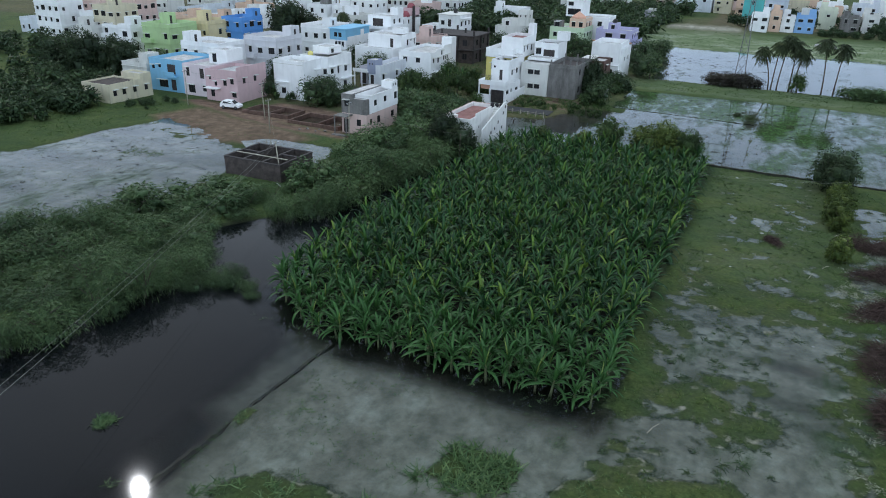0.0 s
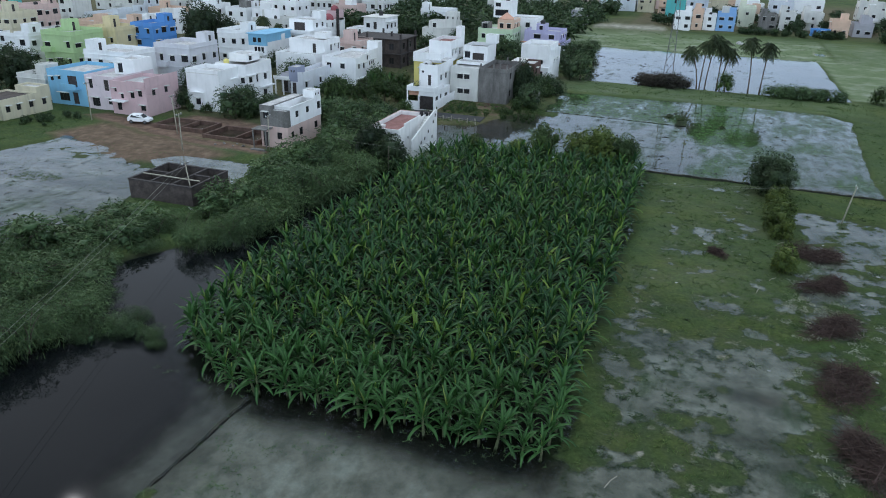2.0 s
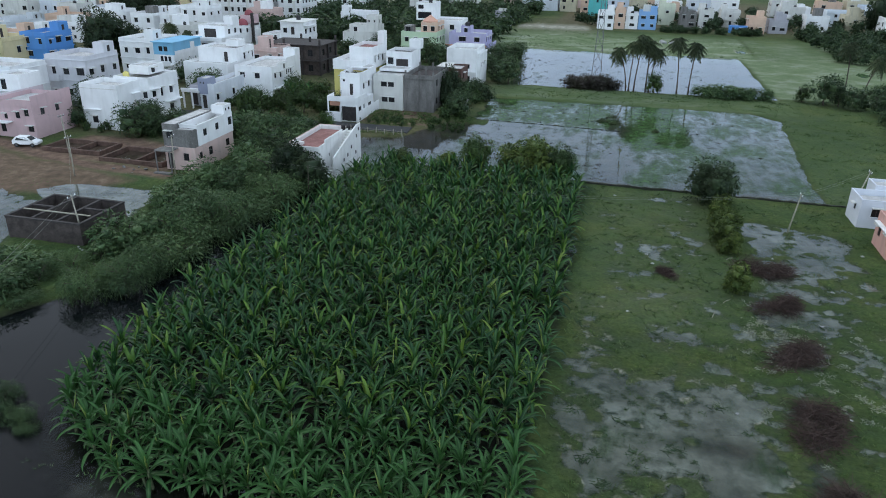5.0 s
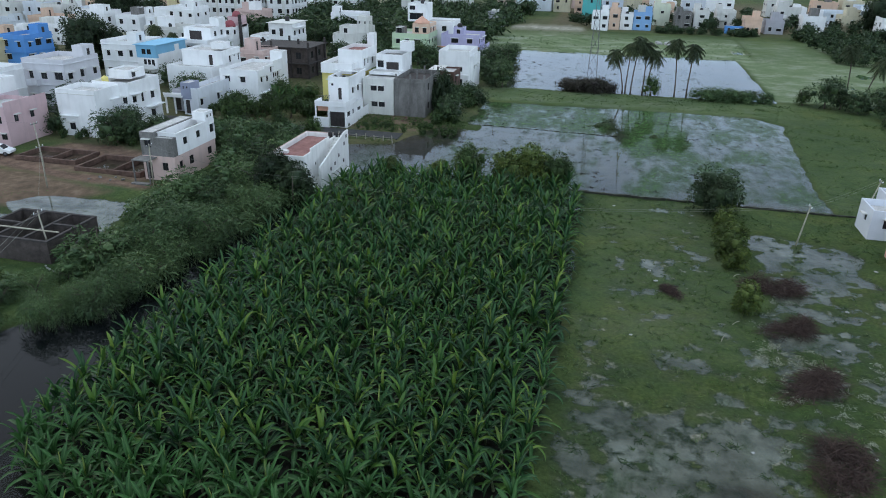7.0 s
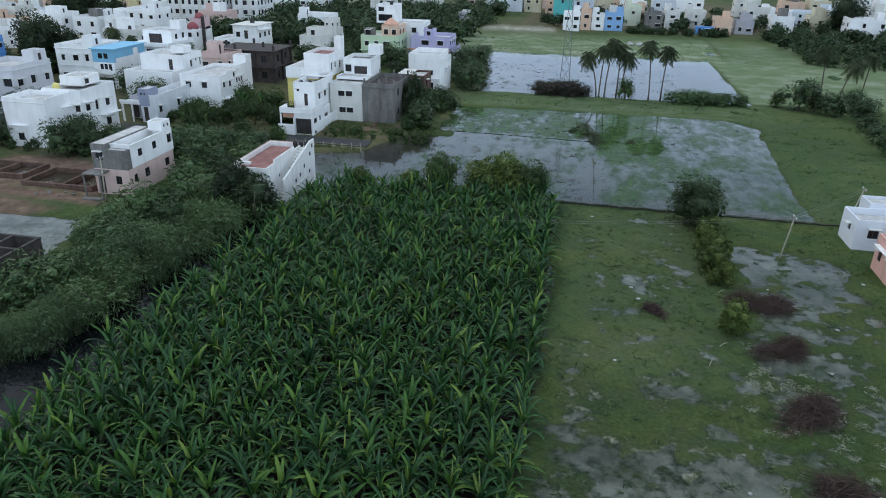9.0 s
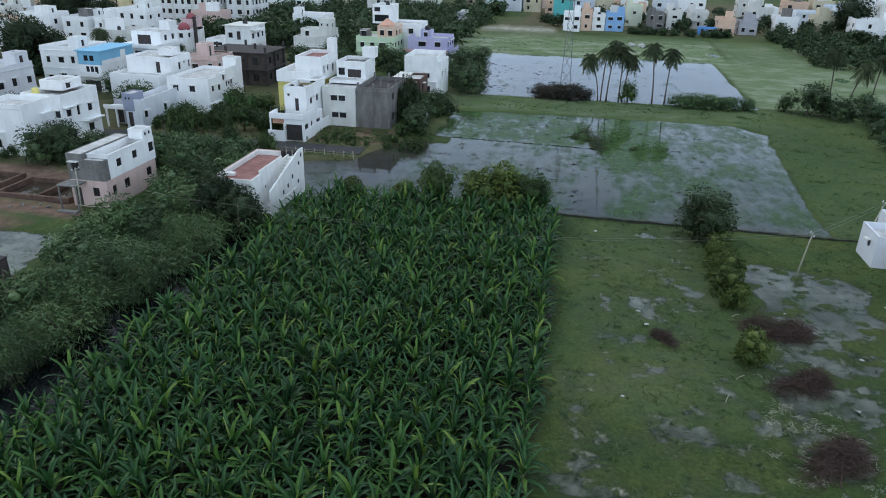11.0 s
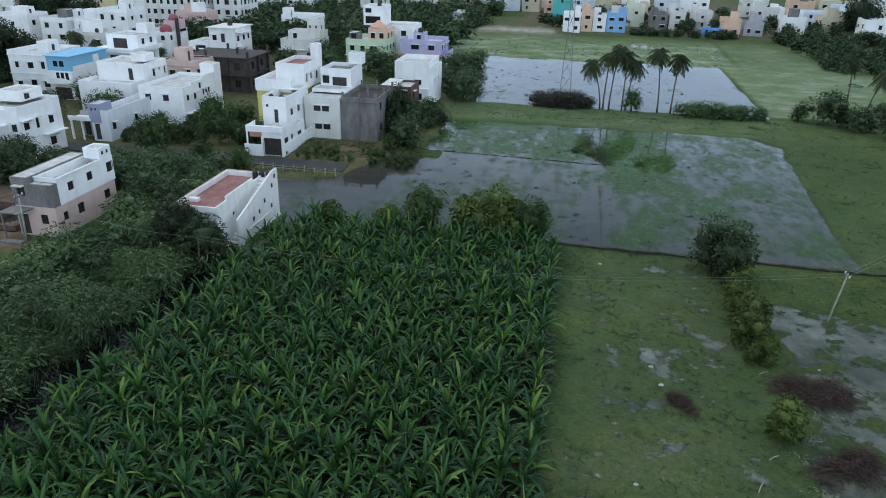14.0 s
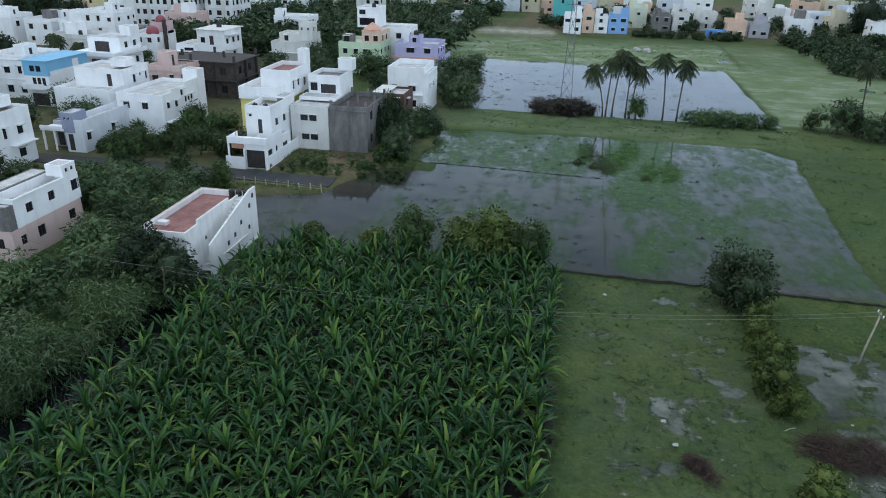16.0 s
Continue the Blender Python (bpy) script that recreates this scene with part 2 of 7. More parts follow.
def water_mat():
    """Still flood water: clear with a faint tint, mirrored by Fresnel, unrippled."""
    m, n, l, b = shader("water")
    n.remove(b)
    tint = n.new("ShaderNodeBsdfTransparent")
    tint.inputs["Color"].default_value = (0.83, 0.87, 0.85, 1)
    gl = n.new("ShaderNodeBsdfGlossy")
    gl.inputs["Roughness"].default_value = 0.035
    gl.inputs["Color"].default_value = (0.82, 0.89, 1.0, 1)
    fr = n.new("ShaderNodeFresnel")
    fr.inputs["IOR"].default_value = 1.33
    mx = n.new("ShaderNodeMixShader")
    l.new(fr.outputs[0], mx.inputs[0])
    l.new(tint.outputs[0], mx.inputs[1])
    l.new(gl.outputs[0], mx.inputs[2])
    # floating weed and algae, in soft patches, where the film value allows it
    film = n.new("ShaderNodeAttribute")
    film.attribute_name = "film"

    def calc(op, x, y, z=0.0):
        c = n.new("ShaderNodeMath")
        c.operation = op
        for i, v in enumerate((x, y, z)):
            if isinstance(v, (int, float)):
                c.inputs[i].default_value = v
            else:
                l.new(v, c.inputs[i])
        return c.outputs[0]

    def step_of(v, lo, hi, top=1.0):
        r = n.new("ShaderNodeMapRange")
        r.interpolation_type = "SMOOTHSTEP"
        r.inputs["From Min"].default_value, r.inputs["From Max"].default_value = lo, hi
        r.inputs["To Max"].default_value = top
        l.new(v, r.inputs["Value"])
        return r.outputs[0]

    broad = noise_of(n, l, 0.15, 5, 0.6, (1.15, 0.5, 1), "World")
    mid = noise_of(n, l, 0.75, 6, 0.68, (1.0, 0.5, 1), "World")
    blend = calc("MULTIPLY_ADD", mid, 0.42, calc("MULTIPLY", broad, 0.58))
    reach = calc("MULTIPLY_ADD", film.outputs["Fac"], 0.30, blend)
    patch = step_of(reach, 0.62, 0.80)
    speck = step_of(noise_of(n, l, 2.3, 6, 0.75, (1.0, 0.55, 1), "World"), 0.32, 0.60)
    cover = calc("MULTIPLY", patch, calc("MULTIPLY_ADD", speck, 0.4, 0.45))
    weed = n.new("ShaderNodeBsdfDiffuse")
    green = ramp_of(n, [(0.35, (0.034, 0.078, 0.026)), (0.65, (0.085, 0.145, 0.055))])
    l.new(noise_of(n, l, 0.9, 5, 0.65, None, "World"), green.inputs["Fac"])
    l.new(green.outputs["Color"], weed.inputs["Color"])
    # deep water hides its bed
    murk = n.new("ShaderNodeBsdfPrincipled")
    murk.inputs["Base Color"].default_value = (0.005, 0.006, 0.007, 1)
    murk.inputs["Roughness"].default_value, murk.inputs["IOR"].default_value = 0.016, 1.33
    murk.inputs["Specular Tint"].default_value = (0.80, 0.88, 1.0, 1)
    deep = n.new("ShaderNodeAttribute")
    deep.attribute_name = "deep"
    body = n.new("ShaderNodeMixShader")
    l.new(step_of(deep.outputs["Fac"], 0.1, 0.9), body.inputs[0])
    l.new(mx.outputs[0], body.inputs[1])
    l.new(murk.outputs[0], body.inputs[2])
    top = n.new("ShaderNodeMixShader")
    l.new(cover, top.inputs[0])
    l.new(body.outputs[0], top.inputs[1])
    l.new(weed.outputs[0], top.inputs[2])
    l.new(top.outputs[0], n["Material Output"].inputs["Surface"])
    return m


M_GROUND, M_WATER = ground_mat(), water_mat()
M_BANANA = banana_mat()
M_SPEAR = leaf_mat("furled_leaf", [(0.0, (0.12, 0.20, 0.045)), (1.0, (0.24, 0.31, 0.08))], 0.5, 0.1)
M_STEM = rough_mat("banana_stem", (0.06, 0.09, 0.035), (0.14, 0.15, 0.08), 6)
M_BUSH = leaf_mat("thorn_leaf", [(0.0, (0.056, 0.113, 0.053)), (0.6, (0.100, 0.183, 0.077)), (1.0, (0.176, 0.262, 0.115))], 0.6)
M_TREE = leaf_mat("tree_leaf", [(0.0, (0.035, 0.074, 0.027)), (0.7, (0.068, 0.127, 0.041)), (1.0, (0.115, 0.182, 0.054))], 0.5)
M_LIME = leaf_mat("shrub_leaf", [(0.0, (0.061, 0.105, 0.026)), (0.6, (0.110, 0.171, 0.040)), (1.0, (0.198, 0.253, 0.061))], 0.55)
M_DARK = leaf_mat("dark_leaf", [(0.0, (0.038, 0.076, 0.040)), (0.7, (0.070, 0.124, 0.056)), (1.0, (0.114, 0.178, 0.074))], 0.55)
M_DEEP = leaf_mat("deep_leaf", [(0.0, (0.024, 0.047, 0.025)), (0.7, (0.043, 0.077, 0.035)), (1.0, (0.071, 0.110, 0.046))], 0.55)
M_PALM = leaf_mat("palm_leaf", [(0.0, (0.036, 0.058, 0.029)), (0.7, (0.065, 0.098, 0.039)), (1.0, (0.117, 0.130, 0.058))], 0.5)
M_GRASS = leaf_mat("grass_blade", [(0.0, (0.047, 0.095, 0.030)), (0.7, (0.101, 0.176, 0.049)), (1.0, (0.203, 0.257, 0.108))], 0.7)
M_WEED = leaf_mat("weed_leaf", [(0.0, (0.05, 0.09, 0.045)), (0.6, (0.10, 0.15, 0.075)), (1.0, (0.17, 0.21, 0.12))], 0.7)
M_PALEWEED = leaf_mat("pale_weed", [(0.0, (0.16, 0.19, 0.14)), (0.6, (0.27, 0.30, 0.24)), (1.0, (0.40, 0.42, 0.37))], 0.8)
M_PURPLE = leaf_mat("purple_leaf", [(0.0, (0.042, 0.036, 0.036)), (0.6, (0.072, 0.062, 0.058)), (1.0, (0.090, 0.102, 0.066))], 0.7)
M_TWIG = rough_mat("dry_twig", (0.040, 0.023, 0.019), (0.088, 0.054, 0.044), 3, 0.9, 0, island=0.4)
M_BARK = rough_mat("bark", (0.06, 0.045, 0.035), (0.12, 0.10, 0.08), 5, stretch=(1, 1, 0.2))
M_CONC = rough_mat("concrete", (0.13, 0.125, 0.12), (0.24, 0.235, 0.225), 0.9, 0.9, 0.3, (1.2, 1.2, 0.35))
M_RAW = rough_mat("raw_block_wall", (0.05, 0.04, 0.037), (0.105, 0.085, 0.078), 1.4, 0.95, 0.5)
M_BRICK = rough_mat("red_brick", (0.085, 0.045, 0.038), (0.15, 0.082, 0.066), 2.5, 0.9, 0.4)
M_EARTHWALL = rough_mat("wet_brown_brick", (0.085, 0.05, 0.04), (0.17, 0.105, 0.08), 1.2, 0.95, 0.5)
M_DARKFRAME = rough_mat("dark_frame", (0.035, 0.03, 0.03), (0.070, 0.06, 0.058), 2.0)
M_GLASS, gn, gl_, gb = shader("window_glass")
gb.inputs["Base Color"].default_value = (0.018, 0.02, 0.024, 1)
gb.inputs["Roughness"].default_value = 0.12
M_BLACK = rough_mat("black_plastic", (0.012, 0.012, 0.013), (0.022, 0.022, 0.024), 4, 0.45, 0)
M_ROOF = rough_mat("roof_screed", (0.42, 0.41, 0.40), (0.68, 0.67, 0.66), 0.7, 0.9, 0.2)
M_ROOFRED = rough_mat("roof_red_tile", (0.22, 0.09, 0.08), (0.36, 0.18, 0.16), 0.8, 0.85, 0.2)
M_BUND = rough_mat("wet_earth_wall", (0.022, 0.022, 0.018), (0.05, 0.055, 0.035), 1.5)
M_ASPHALT = rough_mat("asphalt", (0.030, 0.031, 0.033), (0.052, 0.053, 0.055), 1.2, 0.95)
M_POLE = rough_mat("pole_concrete", (0.30, 0.28, 0.22), (0.46, 0.43, 0.35), 2.0)
M_STEEL = rough_mat("galvanised_steel", (0.14, 0.14, 0.15), (0.25, 0.25, 0.26), 4, 0.5, 0, metal=0.6)
M_WIRE = rough_mat("wire", (0.20, 0.21, 0.18), (0.30, 0.31, 0.27), 4, 0.6, 0)
M_WHITEBAG = rough_mat("white_rubbish", (0.3, 0.3, 0.29), (0.5, 0.5, 0.49), 3, 0.8, 0.2)
WHITE = paint((0.87, 0.88, 0.89), 0.15)
OFFWHITE = paint((0.68, 0.68, 0.65), 0.35)

# ---- mesh helpers ----
def mesh_of(name, verts, faces, mats, idx=None, smooth=False):
    me = bpy.data.meshes.new(name)
    me.from_pydata([tuple(v) for v in verts], [], faces)
    for m in mats:
        me.materials.append(m)
    if idx is not None:
        me.polygons.foreach_set("material_index", idx)
    if smooth:
        me.polygons.foreach_set("use_smooth", [True] * len(me.polygons))
    me.update()
    return me


def part(name, data, parent, label="", at=None):
    """One mesh object under a thing or under a part."""
    ob = new(name, data)
    ob.parent = parent
    if at is not None:
        ob.matrix_basis = at
    if label:
        ob["label"] = label
    return ob


def thing(name, x, y, z, label, category, group="", rz=0.0, kind=""):
    ob = new(name)
    ob.matrix_basis = pose(x, y, z, 0, 0, rz)
    return tagged(ob, label, category, group, kind)


def box_bm(bm, x0, x1, y0, y1, z0, z1):
    v = [bm.verts.new(p) for p in ((x0, y0, z0), (x1, y0, z0), (x1, y1, z0), (x0, y1, z0), (x0, y0, z1), (x1, y0, z1), (x1, y1, z1), (x0, y1, z1))]
    for f in ((3, 2, 1, 0), (4, 5, 6, 7), (0, 1, 5, 4), (1, 2, 6, 5), (2, 3, 7, 6), (3, 0, 4, 7)):
        bm.faces.new([v[i] for i in f])


def boxes_mesh(name, boxes, mat, bevel=0.0):
    bm = bmesh.new()
    for b in boxes:
        box_bm(bm, *b)
    if bevel:
        bmesh.ops.bevel(bm, geom=list(bm.edges), offset=bevel, segments=1, affect="EDGES")
    me = bpy.data.meshes.new(name)
    bm.to_mesh(me)
    bm.free()
    me.materials.append(mat)
    return me


def tube(points, radii, sides=6):
    """Vertices and faces of a tube through points."""
    vs, fs = [], []
    pts = [Vector(p) for p in points]
    for i, p in enumerate(pts):
        d = (pts[min(i + 1, len(pts) - 1)] - pts[max(i - 1, 0)]).normalized()
        a = d.orthogonal().normalized()
        b = d.cross(a)
        for k in range(sides):
            w = 2 * math.pi * k / sides
            vs.append(p + (a * math.cos(w) + b * math.sin(w)) * radii[i])
        if i:
            o = (i - 1) * sides
            for k in range(sides):
                k2 = (k + 1) % sides
                fs.append((o + k, o + k2, o + sides + k2, o + sides + k))
    fs.append(tuple(range(sides))[::-1])
    fs.append(tuple(range(len(vs) - sides, len(vs))))
    return vs, fs


class Soup:
    """Collects pieces of geometry into one mesh."""

    def __init__(self):
        self.v, self.f, self.m = [], [], []

    def add(self, vs, fs, mat=0, at=None):
        o = len(self.v)
        self.v += [at @ Vector(p) for p in vs] if at is not None else [Vector(p) for p in vs]
        self.f += [tuple(i + o for i in f) for f in fs]
        self.m += [mat] * len(fs)

    def mesh(self, name, mats, smooth=False):
        return mesh_of(name, self.v, self.f, mats, self.m, smooth)


def vnoise(x, y, seed=0):
    """Smooth value noise on numpy arrays, about -1 to 1."""
    xi, yi = np.floor(x).astype(np.int64), np.floor(y).astype(np.int64)
    fx, fy = x - xi, y - yi
    fx, fy = fx * fx * (3 - 2 * fx), fy * fy * (3 - 2 * fy)

    def rnd(a, b):
        n = (a * 374761393 + b * 668265263 + seed * 1442695041) & 0x7FFFFFFF
        n = ((n ^ (n >> 13)) * 1274126177) & 0x7FFFFFFF
        return ((n ^ (n >> 16)) & 0xFFFF) / 32767.5 - 1

    a, b, c, d = rnd(xi, yi), rnd(xi + 1, yi), rnd(xi, yi + 1), rnd(xi + 1, yi + 1)
    return (a + (b - a) * fx) * (1 - fy) + (c + (d - c) * fx) * fy


def fbm(x, y, seed=0, octaves=4):
    s, amp, tot = 0, 1.0, 0
    for k in range(octaves):
        s, tot = s + amp * vnoise(x * 2 ** k, y * 2 ** k, seed + k), tot + amp
        amp *= 0.55
    return s / tot * 1.6


def inside(poly, x, y, soft, wobble=0.0, seed=3):
    """1 inside the polygon, 0 outside, over a soft edge; the edge wanders by wobble metres."""
    if wobble:
        x, y = x + wobble * fbm(x / 5, y / 5, seed), y + wobble * fbm(x / 5, y / 5, seed + 40)
    d = np.full(x.shape, 1e9)
    sign = np.zeros(x.shape, bool)
    for (ax, ay), (bx, by) in zip(poly, poly[1:] + poly[:1]):
        ex, ey = bx - ax, by - ay
        k = np.clip(((x - ax) * ex + (y - ay) * ey) / (ex * ex + ey * ey), 0, 1)
        d = np.minimum(d, np.hypot(x - ax - k * ex, y - ay - k * ey))
        if ay != by:
            sign ^= ((ay > y) != (by > y)) & (x < ax + (y - ay) * ex / (by - ay))
    return np.clip(0.5 + np.where(sign, d, -d) / soft, 0, 1)


NORMALS = {}


def np_mesh(name, V, F, mat, N=None):
    me = bpy.data.meshes.new(name)
    me.vertices.add(len(V))
    me.vertices.foreach_set("co", np.ascontiguousarray(V, dtype=np.float64).ravel())
    me.loops.add(F.size)
    me.loops.foreach_set("vertex_index", np.ascontiguousarray(F, dtype=np.int32).ravel())
    me.polygons.add(len(F))
    me.polygons.foreach_set("loop_start", np.arange(0, F.size, F.shape[1]))
    me.materials.append(mat)
    me.update(calc_edges=True)
    if N is not None:
        me.polygons.foreach_set("use_smooth", np.ones(len(F), bool))
        me.normals_split_custom_set_from_vertices(N)
        NORMALS[me.name] = N
    return me

# ---- the ground: one sheet, with the flooded fields pressed into it ----
def rect(x0, x1, y0, y1):
    return [(x0, y0), (x1, y0), (x1, y1), (x0, y1)]


def ground_height(x, y):
    n1, n2 = fbm(x / 7, y / 7, 11), fbm(x / 2.2, y / 2.2, 21)
    streak = fbm(x / 9, y / 2.0, 31) + 0.55 * fbm(x / 2.5, y / 0.9, 35)
    n3 = fbm(x / 1.15, y / 0.8, 41, 3)
    h = 0.22 + 0.08 * n1 + 0.03 * n2
    zones = [
        # outline, level, broad noise, fine noise, streaks, soft edge, wander
        (rect(-36.4, -6.6, 37.5, 99), -0.10, 0.03, 0.03, 0, 1.0, 0),
        (rect(-35.4, -7.4, 41, 98), 0.10, 0.02, 0.03, 0, 1.5, 0.4),                                             # under the bananas
        (rect(-26.6, -5.0, 2, 38.2), -0.17, 0.06, 0.03, 0, 2.0, 0.4),                                          # shallow flood
        ([(-62, 2), (-51.5, 22), (-48, 33), (-47, 40), (-36, 40.5), (-34, 39), (-26.6, 38.2), (-26.6, 2)], -0.75, 0.05, 0.03, 0, 1.6, 0.5),  # dark deep flood
        ([(-48, 40), (-49, 51), (-45, 60), (-42.6, 70), (-40.4, 92), (-34.5, 92), (-35, 40)], -0.5, 0.05, 0.03, 0, 1.6, 0.6),       # ditch
        ([(-48.5, 51), (-47, 55), (-40, 55.5), (-38, 50), (-41, 47)], -0.45, 0.05, 0.03, 0, 1.5, 0.6),
        (rect(-5.0, 10.4, 22, 68), 0.0, 0.09, 0.09, 0, 4.0, 1.5),                                           # wet meadow
        ([(-4.8, 30), (7.2, 30), (7.6, 55), (3.5, 60), (-1.0, 68), (-4.6, 69)], -0.035, 0.10, 0.05, 0, 3.0, 1.5),
        (rect(-5.0, 9.5, 66, 99.6), 0.065, 0.05, 0.085, 0, 6.0, 1.0),
        (rect(8.0, 24, 30, 60), 0.035, 0.05, 0.11, 0.03, 2.5, 1.0),
        (rect(8.6, 22.5, 58, 75), 0.045, 0.05, 0.11, 0.03, 2.5, 1.0),
        (rect(10.8, 21.8, 74, 92), -0.025, 0.06, 0.12, 0.04, 2.5, 1.4),
        (rect(-24, -1.9, 101.0, 131), -0.15, 0.03, 0.05, 0.02, 0.8, 0.2),                                     # paddies
        (rect(-27, -1.9, 131, 151), -0.12, 0.02, 0.055, 0.03, 1.5, 0.6),
        ([(-1.9, 101.0), (22.6, 101.0), (22.9, 114), (24.4, 134), (25.3, 146), (21, 151.5), (-1.9, 151)], -0.15, 0.03, 0.05, 0.03, 1.2, 0.4),
        (rect(-1.9, 10, 114, 151), -0.09, 0.02, 0.055, 0.03, 5.0, 1.5),
        ([(-43.5, 104), (-24, 103), (-24, 127), (-31, 128), (-35, 115.5), (-43, 113.5)], -0.25, 0.07, 0.04, 0, 1.5, 0.5),  # pool by the road
        ([(-25, 166), (27.9, 166), (28.0, 219), (-30, 218)], -0.30, 0.08, 0.05, 0.06, 1.2, 0.4),               # far pond
        (rect(-37, -18, 98.4, 104), -0.16, 0.05, 0.05, 0, 1.0, 0.4),
        (rect(-44, 33, 222, 262), 0.10, 0.05, 0.03, 0.10, 3.0, 1.0),
        (rect(30, 95, 168, 226), 0.10, 0.05, 0.03, 0.10, 3.0, 1.0),
        ([(-130, 38), (-104, 55), (-93, 60), (-90, 84), (-80, 82), (-71, 78), (-62, 74), (-61, 66), (-58, 53), (-66, 42), (-90, 32)], -0.09, 0.045, 0.06, 0.04, 2.0, 1.2),  # left pond
        ([(-62, 73), (-52.5, 72.5), (-54, 79), (-56, 84), (-66, 84), (-70, 79)], -0.07, 0.05, 0.05, 0, 1.5, 0.8),
    ]
    for poly, level, a1, a2, a3, soft, wander in zones:
        k = inside(poly, x, y, soft, wander)
        h = h * (1 - k) + (level + a1 * n1 + a2 * (n2 + 0.8 * n3) + a3 * streak) * k
    k = inside(rect(-34, -5.6, 36.0, 38.4), x, y, 1.2, 0.4)
    h = h * (1 - k) + (-0.42 + 0.05 * n2) * k
    k = inside(rect(-7.2, -5.7, 30, 99), x, y, 1.0, 0.6) * np.clip(0.6 + fbm(x / 2, y / 5, 63), 0, 1)
    h = h * (1 - k) + (-0.04 + 0.08 * n2) * k
    # raised things: grass bunds, islets, the drowned dyke, the thicket bank, mounds
    for poly, top, soft, wander in [
        (rect(-26.75, -26.25, 12, 37.6), 0.05, 0.55, 0.22),
        ([(-27.2, 26.4), (-25.8, 26.4), (-25.6, 28.6), (-27.0, 28.6)], 0.04, 0.9, 0.3),
        (rect(10.2, 10.9, 20, 40), 0.2, 0.9, 0.2),
                ([(-14, 27.5), (-9.5, 27.5), (-9.0, 31), (-13, 31)], 0.09, 1.8, 0.8),
        ([(-25, 20), (-18, 20), (-16, 24.5), (-22, 24.8)], 0.05, 2.2, 1.2),
        ([(-9, 22), (-3, 22), (-2, 31.5), (-6.5, 30.5)], 0.05, 2.4, 1.2),
        ([(-4.5, 23), (9.6, 23), (9.8, 33.0), (3.5, 34.5), (-3.6, 33.0)], 0.10, 3.0, 1.6),
        ([(-34.8, 22.2), (-32.8, 22.2), (-32.8, 24), (-34.8, 24)], 0.06, 1.0, 0.3),
        (rect(-72, -50, 83.5, 86.5), 0.5, 3.0, 0.6),
        ([(-42, 270), (-15, 268), (-10, 278), (-18, 300), (-36, 302)], 1.1, 8.0, 2.0),
    ]:
        k = inside(poly, x, y, soft, wander, 9)
        h = np.maximum(h, h * (1 - k) + top * k)
    # excavated plots beside the mud track
    for poly, low in [(rect(-70, -60.5, 91, 97), -1.3), (rect(-81, -71.5, 93, 98), -0.9)]:
        k = inside(poly, x, y, 1.0, 0.3)
        h = h * (1 - k) + (0.25 + low * 0.4) * k
    return h


def soil_of(x, y):
    s = np.zeros(x.shape)
    for poly, v, soft, wander in [
        ([(-96, 94.5), (-84, 91), (-70, 87.5), (-56.5, 86), (-56.5, 88.8), (-70, 90.5), (-84, 95), (-94, 97)], 1.0, 1.5, 0.6),
        ([(-82, 92), (-59, 89), (-59, 98), (-72, 103), (-80, 102)], 0.95, 2.0, 0.8),
        ([(-92, 84), (-79, 79), (-71, 77), (-60, 84), (-70, 88), (-90, 92)], 0.85, 2.0, 1.0),
        (rect(-46, -32, 122.5, 133), 0.75, 2.0, 0.8),
        ([(-42, 270), (-15, 268), (-10, 278), (-18, 300), (-36, 302)], 0.3, 8.0, 3.0),
        (rect(-140, -28, 101, 170), 0.34, 8.0, 3.0),
        (rect(-300, -62, 170, 400), 0.4, 10.0, 4.0),
        (rect(-30, 160, 288, 420), 0.55, 6.0, 3.0),
    ]:
        s = np.maximum(s, v * inside(poly, x, y, soft, wander, 17))
    return s


def silt_of(x, y):
    s = inside(rect(-26.2, -5.5, 8, 35.6), x, y, 3.0, 0.8, 23) * 0.85
    s = np.maximum(s, 0.4 * inside([(-30.5, 28), (-26.4, 26), (-26.4, 38), (-29, 38)], x, y, 3.0, 1.0, 27))
    turbid = np.clip(0.55 + 0.5 * fbm(x / 8, y / 2.5, 51), 0, 1)
    for poly, v in [(rect(-27, -1.9, 101, 151), 0.15), (rect(-1.9, 25, 101, 151), 0.15), (rect(10.8, 24, 34, 93), 1.1), (rect(-4.8, 10, 24, 99), 1.7), (rect(-30, 28, 167, 220), 0.2), ([(-130, 38), (-104, 55), (-93, 60), (-90, 84), (-71, 80), (-53, 82), (-53, 72), (-58, 53), (-66, 42), (-90, 32)], 0.8), ([(-63, 72), (-51.5, 71.5), (-53, 79), (-55, 85), (-67, 85), (-71, 79)], 1.8)]:
        s = np.maximum(s, np.clip(v * turbid, 0, 0.9) * inside(poly, x, y, 1.5, 0.4, 29))
    s = np.maximum(s, 1.8 * inside([(26.6, 248), (28.2, 248), (32.2, 228), (30.4, 227)], x, y, 1.2, 0.6))
    s = np.maximum(s, 1.85 * inside([(-41, 270), (-15, 270), (-12, 278), (-20, 296), (-34, 298)], x, y, 4, 2))
    return s


def lush_of(x, y):
    s = np.zeros(x.shape)
    for poly, v in [(rect(-46, 33, 220, 266), 0.95), (rect(28.5, 100, 167, 226), 0.85), (rect(34, 110, 226, 262), 0.55), (rect(23, 42, 101, 165), 0.08), (rect(-30, 30, 151, 165), 0.3), (rect(-5, 10, 64, 100), 0.12)]:
        s = np.maximum(s, v * inside(poly, x, y, 1.6, 0.5, 37))
    return s


